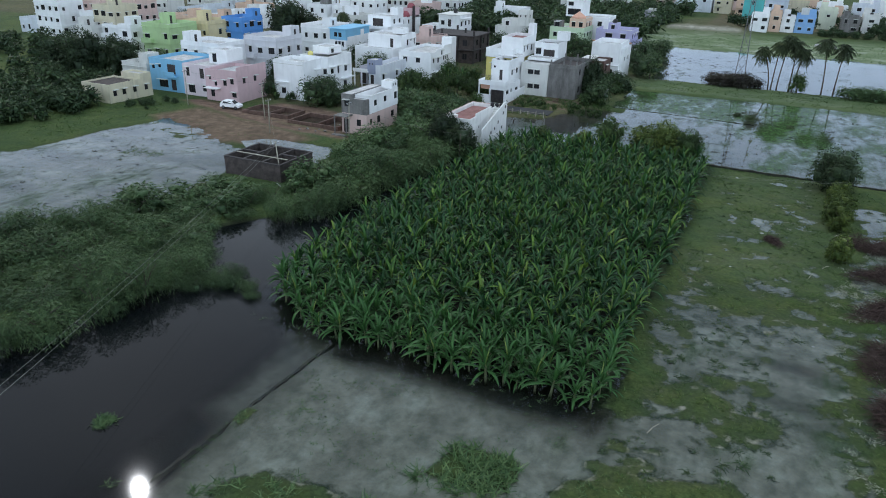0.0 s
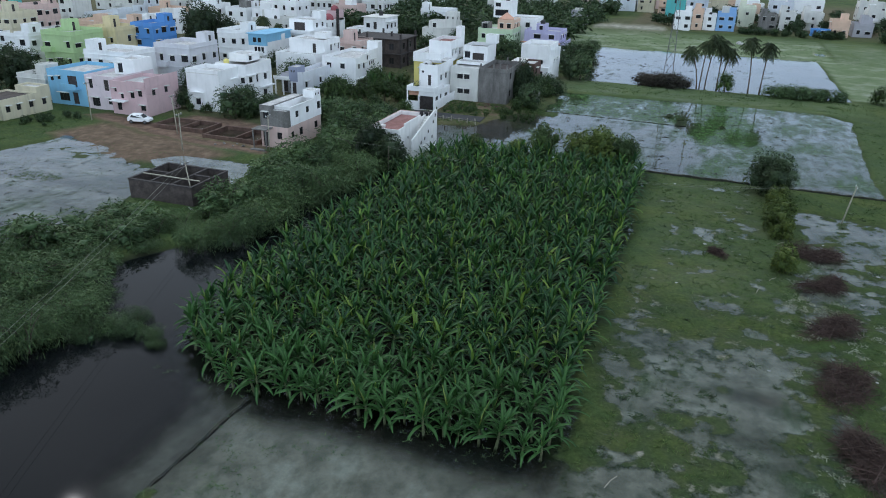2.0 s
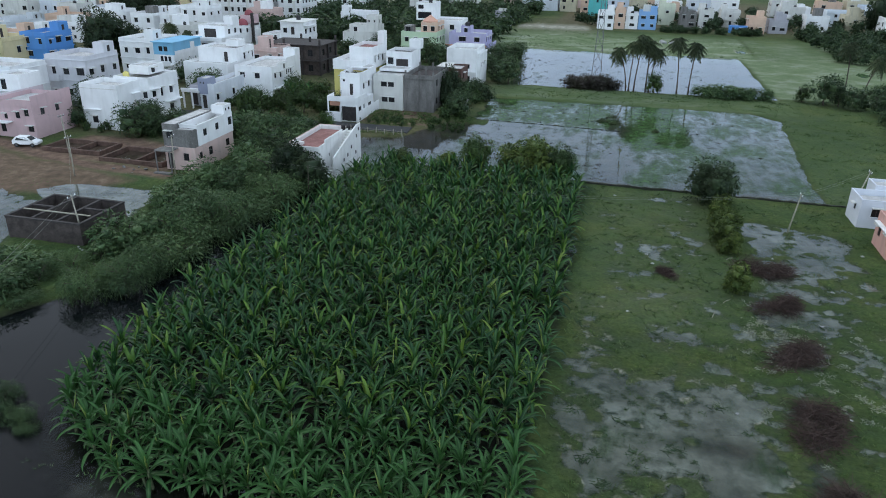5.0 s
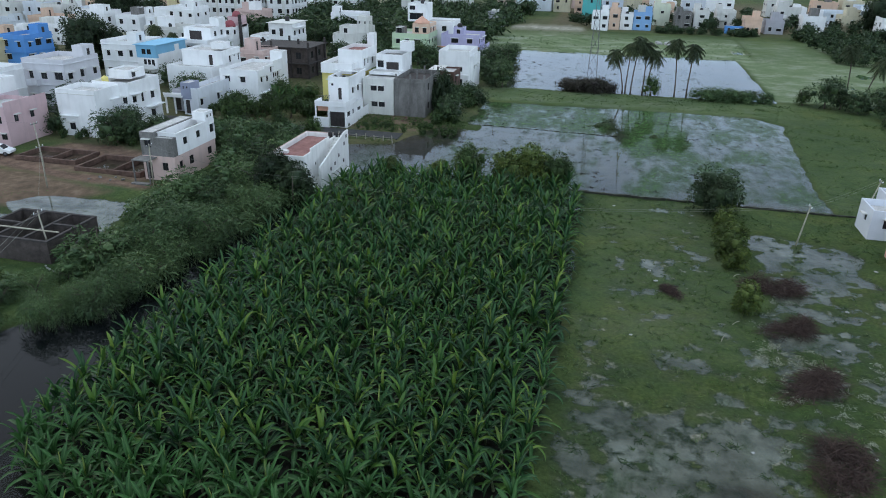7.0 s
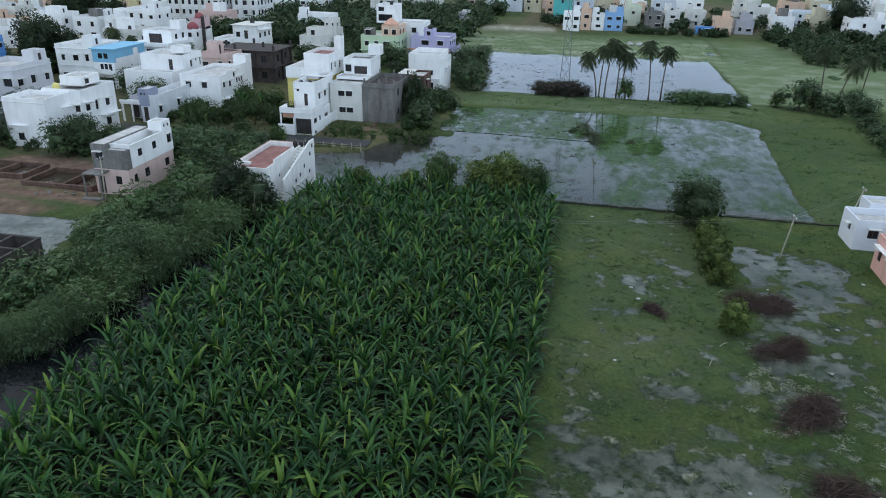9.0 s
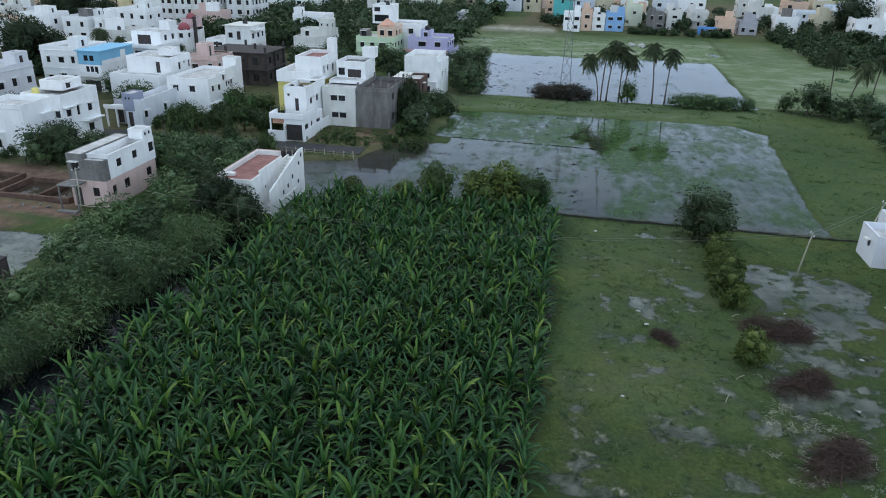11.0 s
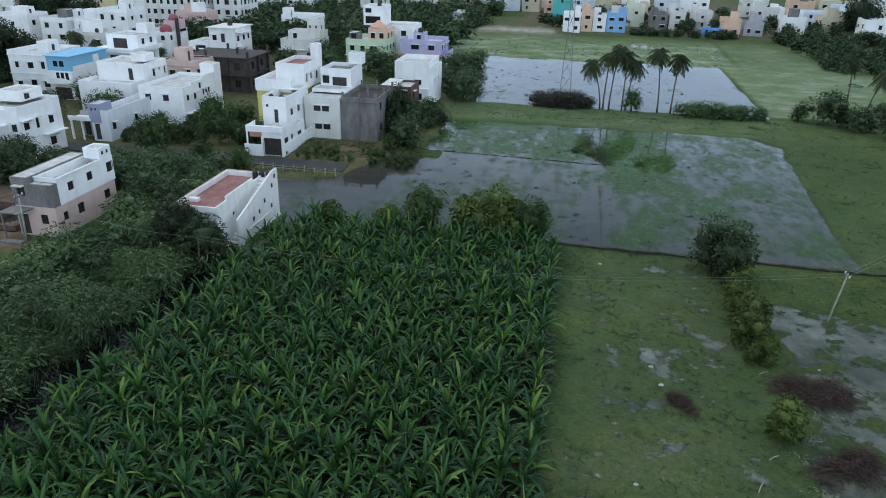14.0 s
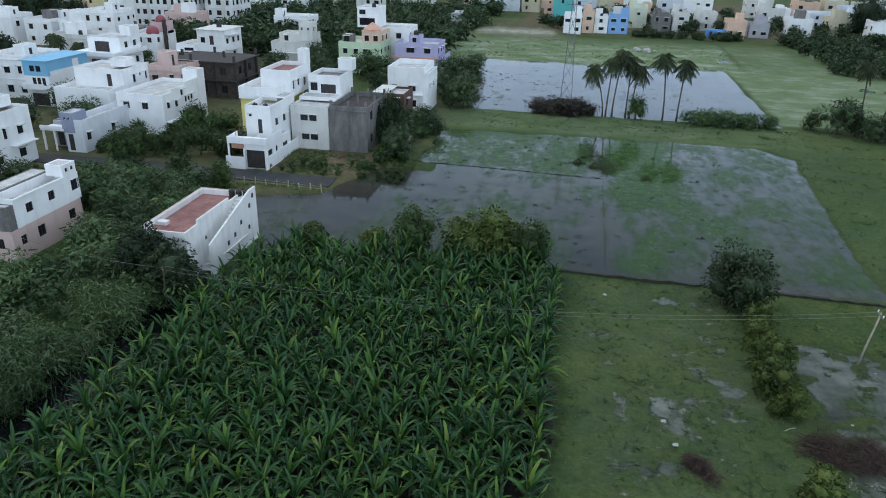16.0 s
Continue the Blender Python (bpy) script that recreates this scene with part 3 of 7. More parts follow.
def mud_shade_of(x, y):
    """Where the mud colour is blackened to deepen the shade under the crop and along the ditch."""
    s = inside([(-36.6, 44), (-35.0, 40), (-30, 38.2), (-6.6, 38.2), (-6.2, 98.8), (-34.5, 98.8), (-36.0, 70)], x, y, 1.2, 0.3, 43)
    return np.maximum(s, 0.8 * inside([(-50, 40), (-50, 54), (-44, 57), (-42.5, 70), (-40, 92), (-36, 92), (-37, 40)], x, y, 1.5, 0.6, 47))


def axis(lo, hi, step, end_lo, end_hi):
    core = list(np.arange(lo, hi + 0.01, step))
    left, right, d = [], [], step
    p = lo
    while p > end_lo:
        d *= 1.22
        p -= d
        left.append(p)
    p, d = hi, step
    while p < end_hi:
        d *= 1.22
        p += d
        right.append(p)
    return np.array(left[::-1] + core + right)


GRID = {}


def build_ground():
    gx = np.concatenate([axis(-100, -8, 0.6, -3200, -8)[:-1], np.arange(-8, 26, 0.3), axis(26, 46, 0.5, 26, 3200)])
    gy = np.concatenate([axis(8, 20, 0.5, -3200, 20)[:-1], np.arange(20, 100, 0.33), axis(100, 168, 0.45, 100, 3200)])
    gx, gy = np.unique(np.round(gx, 3)), np.unique(np.round(gy, 3))
    X, Y = np.meshgrid(gx, gy)
    Z = ground_height(X, Y)
    GRID.update(x=gx, y=gy, z=Z)
    nx, ny = len(gx), len(gy)
    co = np.stack([X.ravel(), Y.ravel(), Z.ravel()], 1)
    i = np.arange(nx * ny).reshape(ny, nx)
    quads = np.stack([i[:-1, :-1].ravel(), i[:-1, 1:].ravel(), i[1:, 1:].ravel(), i[1:, :-1].ravel()], 1)
    me = bpy.data.meshes.new("ground")
    me.vertices.add(len(co))
    me.vertices.foreach_set("co", co.ravel())
    me.loops.add(quads.size)
    me.loops.foreach_set("vertex_index", quads.ravel())
    me.polygons.add(len(quads))
    me.polygons.foreach_set("loop_start", np.arange(0, quads.size, 4))
    me.polygons.foreach_set("use_smooth", np.ones(len(quads), bool))
    me.update()
    for name, f in (("soil", soil_of), ("silt", silt_of), ("lush", lush_of), ("mud_shade", mud_shade_of)):
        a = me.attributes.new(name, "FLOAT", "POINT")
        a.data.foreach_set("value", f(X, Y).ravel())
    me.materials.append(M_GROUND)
    tagged(new("ground", me), "flooded farmland of grass, mud and silt", "ground", kind="structure")


build_ground()
FILM = [
    # outline, how much floating weed, soft edge
    (rect(-24, -1.9, 101, 131), 0.55, 4), (rect(-30, -1.9, 131, 152), 0.88, 3), (rect(-1.9, 25, 101, 152), 0.70, 4), (rect(-2, 10, 118, 153), 1.0, 6), ([(-1, 138), (7, 138), (5, 153), (0, 153)], 1.35, 4),
    (rect(-30, 28, 167, 220), 0.25, 5), (rect(-46, 42, 221, 264), 0.9, 5), (rect(29, 100, 166, 226), 0.9, 5),
    ([(-125, 30), (-90, 28), (-60, 45), (-62, 72), (-72, 79), (-80, 86), (-125, 70)], 0.42, 5), (rect(-5, 24, 22, 100), 0.38, 4), (rect(-26, -5, 10, 38), 0.22, 3), (rect(-44, -24, 102, 130), 0.45, 4)]


def build_water():
    wx = np.concatenate([[-400, -250], np.arange(-130, 106, 2.0), [220]])
    wy = np.concatenate([[-60], np.arange(-6, 276, 2.0), [420]])
    X, Y = np.meshgrid(wx, wy)
    film = np.zeros(X.shape)
    for poly, v, soft in FILM:
        film = np.maximum(film, v * inside(poly, X, Y, soft))
    i = np.arange(X.size).reshape(X.shape)
    F = np.stack([i[:-1, :-1].ravel(), i[:-1, 1:].ravel(), i[1:, 1:].ravel(), i[1:, :-1].ravel()], 1)
    me = np_mesh("water", np.column_stack([X.ravel(), Y.ravel(), np.zeros(X.size)]), F, M_WATER)
    me.attributes.new("film", "FLOAT", "POINT").data.foreach_set("value", film.ravel())
    deep = np.zeros(X.shape)
    for poly in ([(-66, -4), (-53, 22), (-49, 33), (-48, 40), (-36, 40.5), (-32, 38), (-30, 36), (-29.5, -4)], [(-49, 40), (-50, 51), (-45, 60), (-42.6, 70), (-40.4, 92), (-36.5, 92), (-36.5, 40)]):
        deep = np.maximum(deep, inside(poly, X, Y, 3.0))
    me.attributes.new("deep", "FLOAT", "POINT").data.foreach_set("value", deep.ravel())
    tagged(new("water", me), "still grey flood water with floating weed", "water", kind="structure")


build_water()


def ground_z(x, y):
    i, j = int(np.searchsorted(GRID["x"], x)), int(np.searchsorted(GRID["y"], y))
    return float(GRID["z"][min(j, len(GRID["y"]) - 1), min(i, len(GRID["x"]) - 1)])

# ---- plants ----
def strips(P, D, L, W, droop, rng, segs=2, out=None):
    """Narrow leaf strips as numpy arrays: from the points P along D, L long and W wide, their ends sinking by droop; their faces turned towards out."""
    n = len(P)
    D = D / np.linalg.norm(D, axis=1, keepdims=True)
    side = np.cross(D, rng.normal(size=(n, 3)))
    side /= np.linalg.norm(side, axis=1, keepdims=True) + 1e-9
    if out is not None:
        side *= np.where((np.cross(side, D) * out).sum(1) < 0, -1.0, 1.0)[:, None]
    rows = []
    for k in range(segs + 1):
        s = k / segs
        c = P + D * (L * s)[:, None]
        c[:, 2] -= droop * L * s * s
        w = W * (1 - 0.75 * abs(s - 0.4) / 0.6)
        rows += [c - side * (w / 2)[:, None], c + side * (w / 2)[:, None]]
    V = np.stack(rows, 1).reshape(-1, 3)
    m = 2 * (segs + 1)
    base = np.arange(n)[:, None] * m
    F = np.concatenate([np.stack([base + 2 * k, base + 2 * k + 1, base + 2 * k + 3, base + 2 * k + 2], -1).reshape(-1, 4) for k in range(segs)])
    return V, F


def leaf_cloud(rng, blobs, count, size, droop=0.4, segs=1, up=0.35, inner=0.25, slim=0.38, ragged=0.10):
    """Leaf strips scattered through the shells of ellipsoids (x, y, z, rx, ry, rz), pointing outward."""
    vol = np.array([b[3] * b[4] + b[4] * b[5] + b[3] * b[5] for b in blobs])
    pick = rng.choice(len(blobs), count, p=vol / vol.sum())
    B = np.array(blobs, float)[pick]
    u = rng.normal(size=(count, 3))
    u /= np.linalg.norm(u, axis=1, keepdims=True)
    u[:, 2] = np.where((u[:, 2] < -0.2) & (rng.random(count) < 0.6), -u[:, 2], u[:, 2])
    r = 1 - inner * rng.random(count) ** 1.5 + ragged * rng.normal(size=count)
    P = B[:, :3] + u * B[:, 3:] * r[:, None]
    D = u + rng.normal(size=(count, 3)) * 0.55 + np.array([0, 0, up])
    L = size * (0.6 + 0.8 * rng.random(count))
    N = u / B[:, 3:] * B[:, 3:4] + rng.normal(size=(count, 3)) * 0.28 + np.array([0, 0, 0.2])
    N /= np.linalg.norm(N, axis=1, keepdims=True)
    V, F = strips(P, D, L, L * (slim + 0.5 * slim * rng.random(count)), droop, rng, segs, N)
    return V, F, np.repeat(N, 2 * (segs + 1), 0)


def blob_set(rng, n, rx, rz, base, spread=0.68):
    out = []
    for _ in range(n):
        a, q = rng.random() * 2 * math.pi, rng.random() ** 0.6 * spread
        k = 0.30 + 0.24 * rng.random()
        x, y = rx * q * math.cos(a), rx * q * math.sin(a)
        z = base + rz * (0.14 + 0.72 * rng.random()) * (1 - 0.45 * q * q)
        out.append((x, y, z, rx * k, rx * k, rz * k * 0.75))
    return out


def limbs(rng, n, reach, height, thick, split=0.3):
    s = Soup()
    top = Vector((rng.normal() * 0.1 * reach, rng.normal() * 0.1 * reach, height * split))
    s.add(*tube([(0, 0, -0.3), top * 0.5 + Vector((0.03, 0, 0)), top], [thick, thick * 0.85, thick * 0.7], 7))
    for k in range(n):
        a = 2 * math.pi * (k + rng.random() * 0.6) / n
        e = Vector((math.cos(a) * reach * (0.4 + 0.4 * rng.random()), math.sin(a) * reach * (0.4 + 0.4 * rng.random()), height * (0.62 + 0.3 * rng.random())))
        mid = (top + e) / 2 + Vector((0, 0, height * 0.08))
        s.add(*tube([top * 0.9, mid, e], [thick * 0.5, thick * 0.3, thick * 0.1], 5))
    return s.mesh("limbs", [M_BARK], True)


CORES = {}


def crown_cores(rng, blobs, k=0.46):
    """The shaded hearts of a crown's clumps, deep behind its leaves."""
    U = np.array(list(itertools.product((-1, 1), repeat=3)), float) / 3 ** 0.5
    quads = np.array([(0, 1, 3, 2), (4, 6, 7, 5), (0, 4, 5, 1), (2, 3, 7, 6), (0, 2, 6, 4), (1, 5, 7, 3)])
    Vs, Ns, Fs = [], [], []
    for n, b in enumerate(blobs):
        c, r = np.array(b[:3]), np.array(b[3:])
        Vs.append(c + U * r * k * (1 + 0.15 * rng.normal(size=(8, 1))))
        m = U / r
        Ns.append(m / np.linalg.norm(m, axis=1, keepdims=True))
        Fs.append(quads + 8 * n)
    return np.concatenate(Vs), np.concatenate(Fs), np.concatenate(Ns)


def tree_kind(seed, rx, height, crown_base, leaves, size, mat, thick=0.18, blobs=11, droop=0.35, segs=1, slim=0.38, hearts=True, heart=0.46, ragged=0.10):
    """The meshes of one kind of tree or bush: trunk with limbs, and the crown."""
    rng = np.random.default_rng(seed)
    bl = blob_set(rng, blobs, rx, height - crown_base, crown_base)
    V, F, N = leaf_cloud(rng, bl, leaves, size, droop, segs, slim=slim, ragged=ragged)
    core = crown_cores(rng, bl if hearts else bl[:1], heart)
    me = np_mesh("crown", np.concatenate([V, core[0]]), np.concatenate([F, core[1] + len(V)]), mat, np.concatenate([N, core[2]]))
    CORES[me.name] = (len(V), core)
    return limbs(rng, 6, rx, height, thick), me


def plant(name, kind, x, y, scale, label, category, group="", rz=0.0, z=None, flat=1.0):
    ob = thing(name, x, y, (ground_z(x, y) if z is None else z) - 0.05, label, category, group, rz)
    s = Matrix.Diagonal((scale, scale, scale * flat, 1))
    part("trunk", kind[0], ob, at=s)
    part("crown", kind[1], ob, at=s)
    return ob


THORN = [tree_kind(100 + k, 2.6, 2.7, 0.0, 5200, 0.23, M_BUSH, 0.12, 16, 0.7, 1, 0.30, False) for k in range(3)]
THORNMID = [tree_kind(120 + k, 2.6, 2.7, 0.0, 3000, 0.31, M_BUSH, 0.12, 14, 0.7, 1, 0.32, False) for k in range(3)]
THORNFAR = [tree_kind(110 + k, 2.6, 2.7, 0.0, 1500, 0.42, M_BUSH, 0.12, 13, 0.55, 1, 0.40) for k in range(3)]
DYKEBUSH = [tree_kind(130 + k, 2.6, 2.9, 0.0, 1700, 0.42, M_PURPLE, 0.12, 20, 0.4, 1, 0.3) for k in range(2)]
BROAD = [tree_kind(200 + k, 2.6, 5.2, 0.4, 1800, 0.36, M_TREE, 0.2, 18, 0.4, 1, 0.5) for k in range(3)]
SHRUB = [tree_kind(300 + k, 1.4, 2.3, 0.1, 3000, 0.16, M_LIME, 0.06, 12, 0.4, 1, 0.8, heart=0.62, ragged=0.05) for k in range(3)]
FULL = [tree_kind(700 + k, 2.6, 5.4, 0.2, 7000, 0.24, M_TREE, 0.2, 26, 0.45, 1, 0.8, heart=0.62, ragged=0.05) for k in range(2)]
FULLDARK = [tree_kind(720 + k, 3.0, 4.8, 0.1, 6500, 0.24, M_DEEP, 0.16, 24, 0.45, 1, 0.8, heart=0.62, ragged=0.05) for k in range(2)]
BANANA_LIME = [tree_kind(740 + k, 2.4, 3.8, 0.0, 6500, 0.23, M_LIME, 0.16, 22, 0.4, 1, 0.8, heart=0.62, ragged=0.05) for k in range(2)]
DARKT = [tree_kind(400 + k, 3.0, 4.6, 0.4, 1800, 0.37, M_DARK, 0.16, 18, 0.45, 1, 0.5) for k in range(3)]


def thorn_thicket():
    """Drooping thorn bushes packed along the bank between the ditch and the pond."""
    rng = np.random.default_rng(5)
    bank = [(-38.4, 91), (-38.6, 80), (-40.0, 70), (-41.8, 62), (-41.8, 58.6), (-44.0, 56.6), (-48.0, 55.0), (-48.8, 51), (-46.5, 47.5), (-42.6, 43.5), (-42.4, 38), (-44.3, 34), (-45.8, 28), (-47.5, 20), (-62, 16), (-72, 36), (-64, 44), (-58, 52), (-57, 59), (-49.5, 62), (-48.5, 70), (-50.5, 77), (-52.5, 84), (-49, 90)]
    pond = [(-43, 42.5), (-41.5, 51), (-48, 55), (-49.5, 50), (-46, 46)]
    yard = [(-62.5, 104), (-53, 103), (-51.0, 92), (-44.8, 91), (-44.8, 110), (-50, 114.5), (-63, 115.5)]
    spots = []
    X, Y = rng.uniform(-78, -36, (1, 7000)), rng.uniform(14, 118, (1, 7000))
    free = (inside(bank, X, Y, 0.1) > 0.5) | (inside(yard, X, Y, 0.1) > 0.5)
    free &= (inside(pond, X, Y, 2.5) < 0.3) & (inside([(-60, 58.5), (-50, 59), (-49.5, 63), (-60, 64)], X, Y, 0.1) < 0.5)
    for x, y in zip(X[free], Y[free]):
        if all((x - a) ** 2 + (y - b) ** 2 > 2.25 ** 2 for a, b in spots):
            spots.append((x, y))
    for k, (x, y, s) in enumerate([(-41.2, 41.5, 0.6), (-39.4, 41.2, 0.5), (-37.6, 41.4, 0.42), (-40.2, 43.0, 0.5), (-36.4, 40.6, 0.3), (-42.0, 39.4, 0.5)]):
        plant("thorn_bush", THORN[k % 3], x, y, s, "low green thorn bush standing in the ditch mouth", "bush", "thorn thicket", 60 * k, -0.1)
    for k, (x, y) in enumerate(spots):
        s = (0.42 + 0.95 * rng.random() ** 0.8) * (0.85 if y < 60 and x > -46 else 1.0)
        plant("thorn_bush", THORN[k % 3] if x > -51 and y < 62 else THORNMID[k % 3] if y < 50 or x > -46 and y < 95 else THORNFAR[k % 3], x, y, s, "dark green drooping thorn bush on the ditch bank", "bush", "thorn thicket", rng.uniform(0, 360), 0.0, rng.uniform(0.7, 1.35) * (0.75 if x < -49 and y < 60 else 1.0))


def banana_leaf(rng, length, width, lean):
    """One arched leaf with a folded midrib, from the origin, leaning lean degrees from upright towards +x."""
    V, F, seg = [], [], 6
    a, x, z, y = radians(lean), 0.0, 0.0, 0.0
    bend = radians(rng.uniform(50, 125) + 0.2 * lean) / seg
    roll, sway = rng.uniform(-0.5, 0.5), rng.uniform(-0.12, 0.12)
    for k in range(seg + 1):
        s = k / seg
        w = width * (0.10 if k == 0 else (math.sin(math.pi * min(1, 0.14 + 0.80 * s)) ** 0.7))
        w = 0.02 if k == seg else w / 2
        y = sway * length * s * s
        nx, nz = -math.cos(a), math.sin(a)
        for sd in (-1, 0, 1):
            lift = 0.42 * w * abs(sd) + roll * w * sd + rng.normal() * 0.012 * abs(sd)
            V.append((x + nx * lift, y + sd * w * 0.94 + rng.normal() * 0.012, z + nz * lift))
        if k < seg:
            st = length / seg
            x, z = x + math.sin(a) * st, z + math.cos(a) * st
            a += bend * (0.35 + 1.2 * s)
            o = 3 * k
            F += [(o, o + 1, o + 4, o + 3), (o + 1, o + 2, o + 5, o + 4)]
    return V, F


def ribbed(me, rib):
    """Stores where the pale midrib runs."""
    me.attributes.new("rib", "FLOAT", "POINT").data.foreach_set("value", rib)
    return me


def banana_kinds():
    """Seven plants: the stem, and for each leaf its mesh and its pose."""
    kinds = []
    rng = np.random.default_rng(77)
    leaves = []
    for lean in (4, 12, 20, 27, 34, 41, 48, 55, 62, 69, 76, 84):
        me = mesh_of("banana_leaf", *banana_leaf(rng, rng.uniform(1.25, 1.95), rng.uniform(0.19, 0.28), lean), [M_BANANA], smooth=True)
        leaves.append(ribbed(me, [1.0 if q % 3 == 1 else 0.0 for q in range(len(me.vertices))]))
    spears = [mesh_of("furled_leaf", *tube([(0, 0, 0), (0.03, 0, 0.55), (0.10 + 0.05 * q, 0, 1.15 + 0.2 * q)], [0.035, 0.062, 0.014], 5), [M_SPEAR], smooth=True) for q in range(3)]
    for k in range(7):
        h = rng.uniform(1.15, 1.55)
        stem = mesh_of("pseudostem", *tube([(0, 0, -0.25), (0.02, 0.01, h * 0.5), (0, 0, h)], [0.11, 0.09, 0.055], 6), [M_STEM], smooth=True)
        n = 15
        put = []
        for j in range(n):
            lean = int(np.clip(round(j * 11 / (n - 1) + rng.uniform(-1.2, 1.2)), 0, 11))
            put.append((leaves[lean], pose(0, 0, h * (0.98 - 0.028 * j), 0, rng.uniform(-6, 6), j * 137.5 + rng.uniform(-28, 28))))
        if k in (0, 2, 5):
            put.append((spears[k // 2], pose(0, 0, h * 0.95, 0, 6, rng.uniform(0, 360))))
        kinds.append((stem, put))
    return kinds


def banana_field():
    """Rows of young bananas; those of the near half stand as plants of their own, the far half is one crop."""
    rng = np.random.default_rng(8)
    kinds = banana_kinds()
    first = []
    for stem, put in kinds:
        ob = thing("banana_plant", 0, 0, 0, "young banana plant with arching dark green leaves in flooded ground", "banana plant", "banana rows")
        part("pseudostem", stem, ob, "pale green-brown stem")
        for me, m in put:
            part("leaf", me, ob, at=m)
        first.append(ob)
    soups = []
    for stem, put in kinds:
        vs, fs, ms, rb = [], [], [], []
        for me, m in [(stem, Matrix())] + put:
            o = len(vs)
            vs += [m @ v.co for v in me.vertices]
            fs += [tuple(i + o for i in p.vertices) for p in me.polygons]
            ms += [1 if me is stem else 2 if me.materials[0] is M_SPEAR else 0] * len(me.polygons)
            rb += [1.0 if me.materials[0] is M_BANANA and q % 3 == 1 else 0.0 for q in range(len(me.vertices))]
        soups.append((np.array([tuple(v) for v in vs]), fs, ms, rb))
    used = [False] * len(kinds)
    cv, cf, cm, cr, off = [], [], [], [], 0
    rows, cols = 46, 23
    for j in range(rows):
        y = 38.5 + j * 1.345
        for i in range(cols):
            x0 = float(np.interp(y, [38, 46, 56, 64, 78, 98], [-34.2, -35.4, -36.2, -35.8, -34.6, -34.0]))
            x = x0 + i * (-6.75 - x0) / (cols - 1) + rng.normal() * 0.2
            yy = y + rng.normal() * 0.22
            if rng.random() < 0.035 or (y > 97 and i < 2) or (x < -29 and yy < 38.3 + (-29 - x) * 0.55):
                continue
            k = int(rng.integers(len(kinds)))
            s = rng.uniform(0.78, 1.22)
            if rng.random() < 0.06:
                s *= 0.75
            m = pose(x, yy, -0.05, rng.normal() * 4, rng.normal() * 4, rng.uniform(0, 360)) @ Matrix.Scale(s, 4)
            if 5 > j:
                if not used[k]:
                    used[k] = True
                    first[k].matrix_basis = m
                    first[k].scale = (s, s, s)
                else:
                    c = copy_thing(first[k], m)
                    c.matrix_basis = m
            else:
                V, F, mm, rb = soups[k]
                R = np.array(m)
                cv.append(V @ R[:3, :3].T + R[:3, 3])
                cf += [tuple(q + off for q in f) for f in F]
                cm += mm
                cr += rb
                off += len(V)
    for x, y in ((-61.5, 133), (-59.8, 134.2), (-58, 133.4), (-56.4, 134.6), (-60.5, 131.6), (-57.2, 131.8), (-63, 134.6)):
        copy_thing(first[2], pose(x, y, 0.2, 0, 0, x * 50) @ Matrix.Scale(1.3, 4)).scale = (1.4, 1.4, 1.4)
    me = mesh_of("banana_crop", np.concatenate(cv), cf, [M_BANANA, M_STEM, M_SPEAR], cm, True)
    ribbed(me, cr)
    tagged(new("banana_crop", me), "dense crop of young banana plants with dark green leaves", "banana crop", kind="stuff")


def palm_kind(seed, height, bend):
    rng = np.random.default_rng(seed)
    pts = [(bend * (k / 6) ** 1.8, 0, height * k / 6 - (0.3 if k == 0 else 0)) for k in range(7)]
    trunk = mesh_of("palm_trunk", *tube(pts, [0.19, 0.14, 0.12, 0.11, 0.11, 0.10, 0.10], 7), [M_BARK], smooth=True)
    Vs, Fs, off = [], [], 0
    top = np.array(pts[-1], float)
    for k in range(32):
        a, e = 2.4 * k, radians(74 - 4.6 * k)
        d = np.array([math.cos(a) * math.cos(e), math.sin(a) * math.cos(e), math.sin(e)])
        L = rng.uniform(1.6, 2.6)
        n = 20
        s = np.linspace(0.1, 1, n)
        rib = top + d * (L * s)[:, None]
        rib[:, 2] -= rng.uniform(1.3, 2.3) * s * s * (1 if e > -0.2 else 0.5)
        lat = np.array([-math.sin(a), math.cos(a), 0])
        for sd in (-1, 1):
            D = lat * sd + d * 0.7 + np.array([0, 0, -0.45])
            V, F = strips(rib, np.tile(D, (n, 1)), 0.72 * np.sin(0.3 + 2.5 * s) + 0.14, np.full(n, 0.14), 0.6, rng, 1)
            Vs.append(V)
            Fs.append(F + off)
            off += len(V)
    return trunk, np_mesh("fronds", np.concatenate(Vs), np.concatenate(Fs), M_PALM)


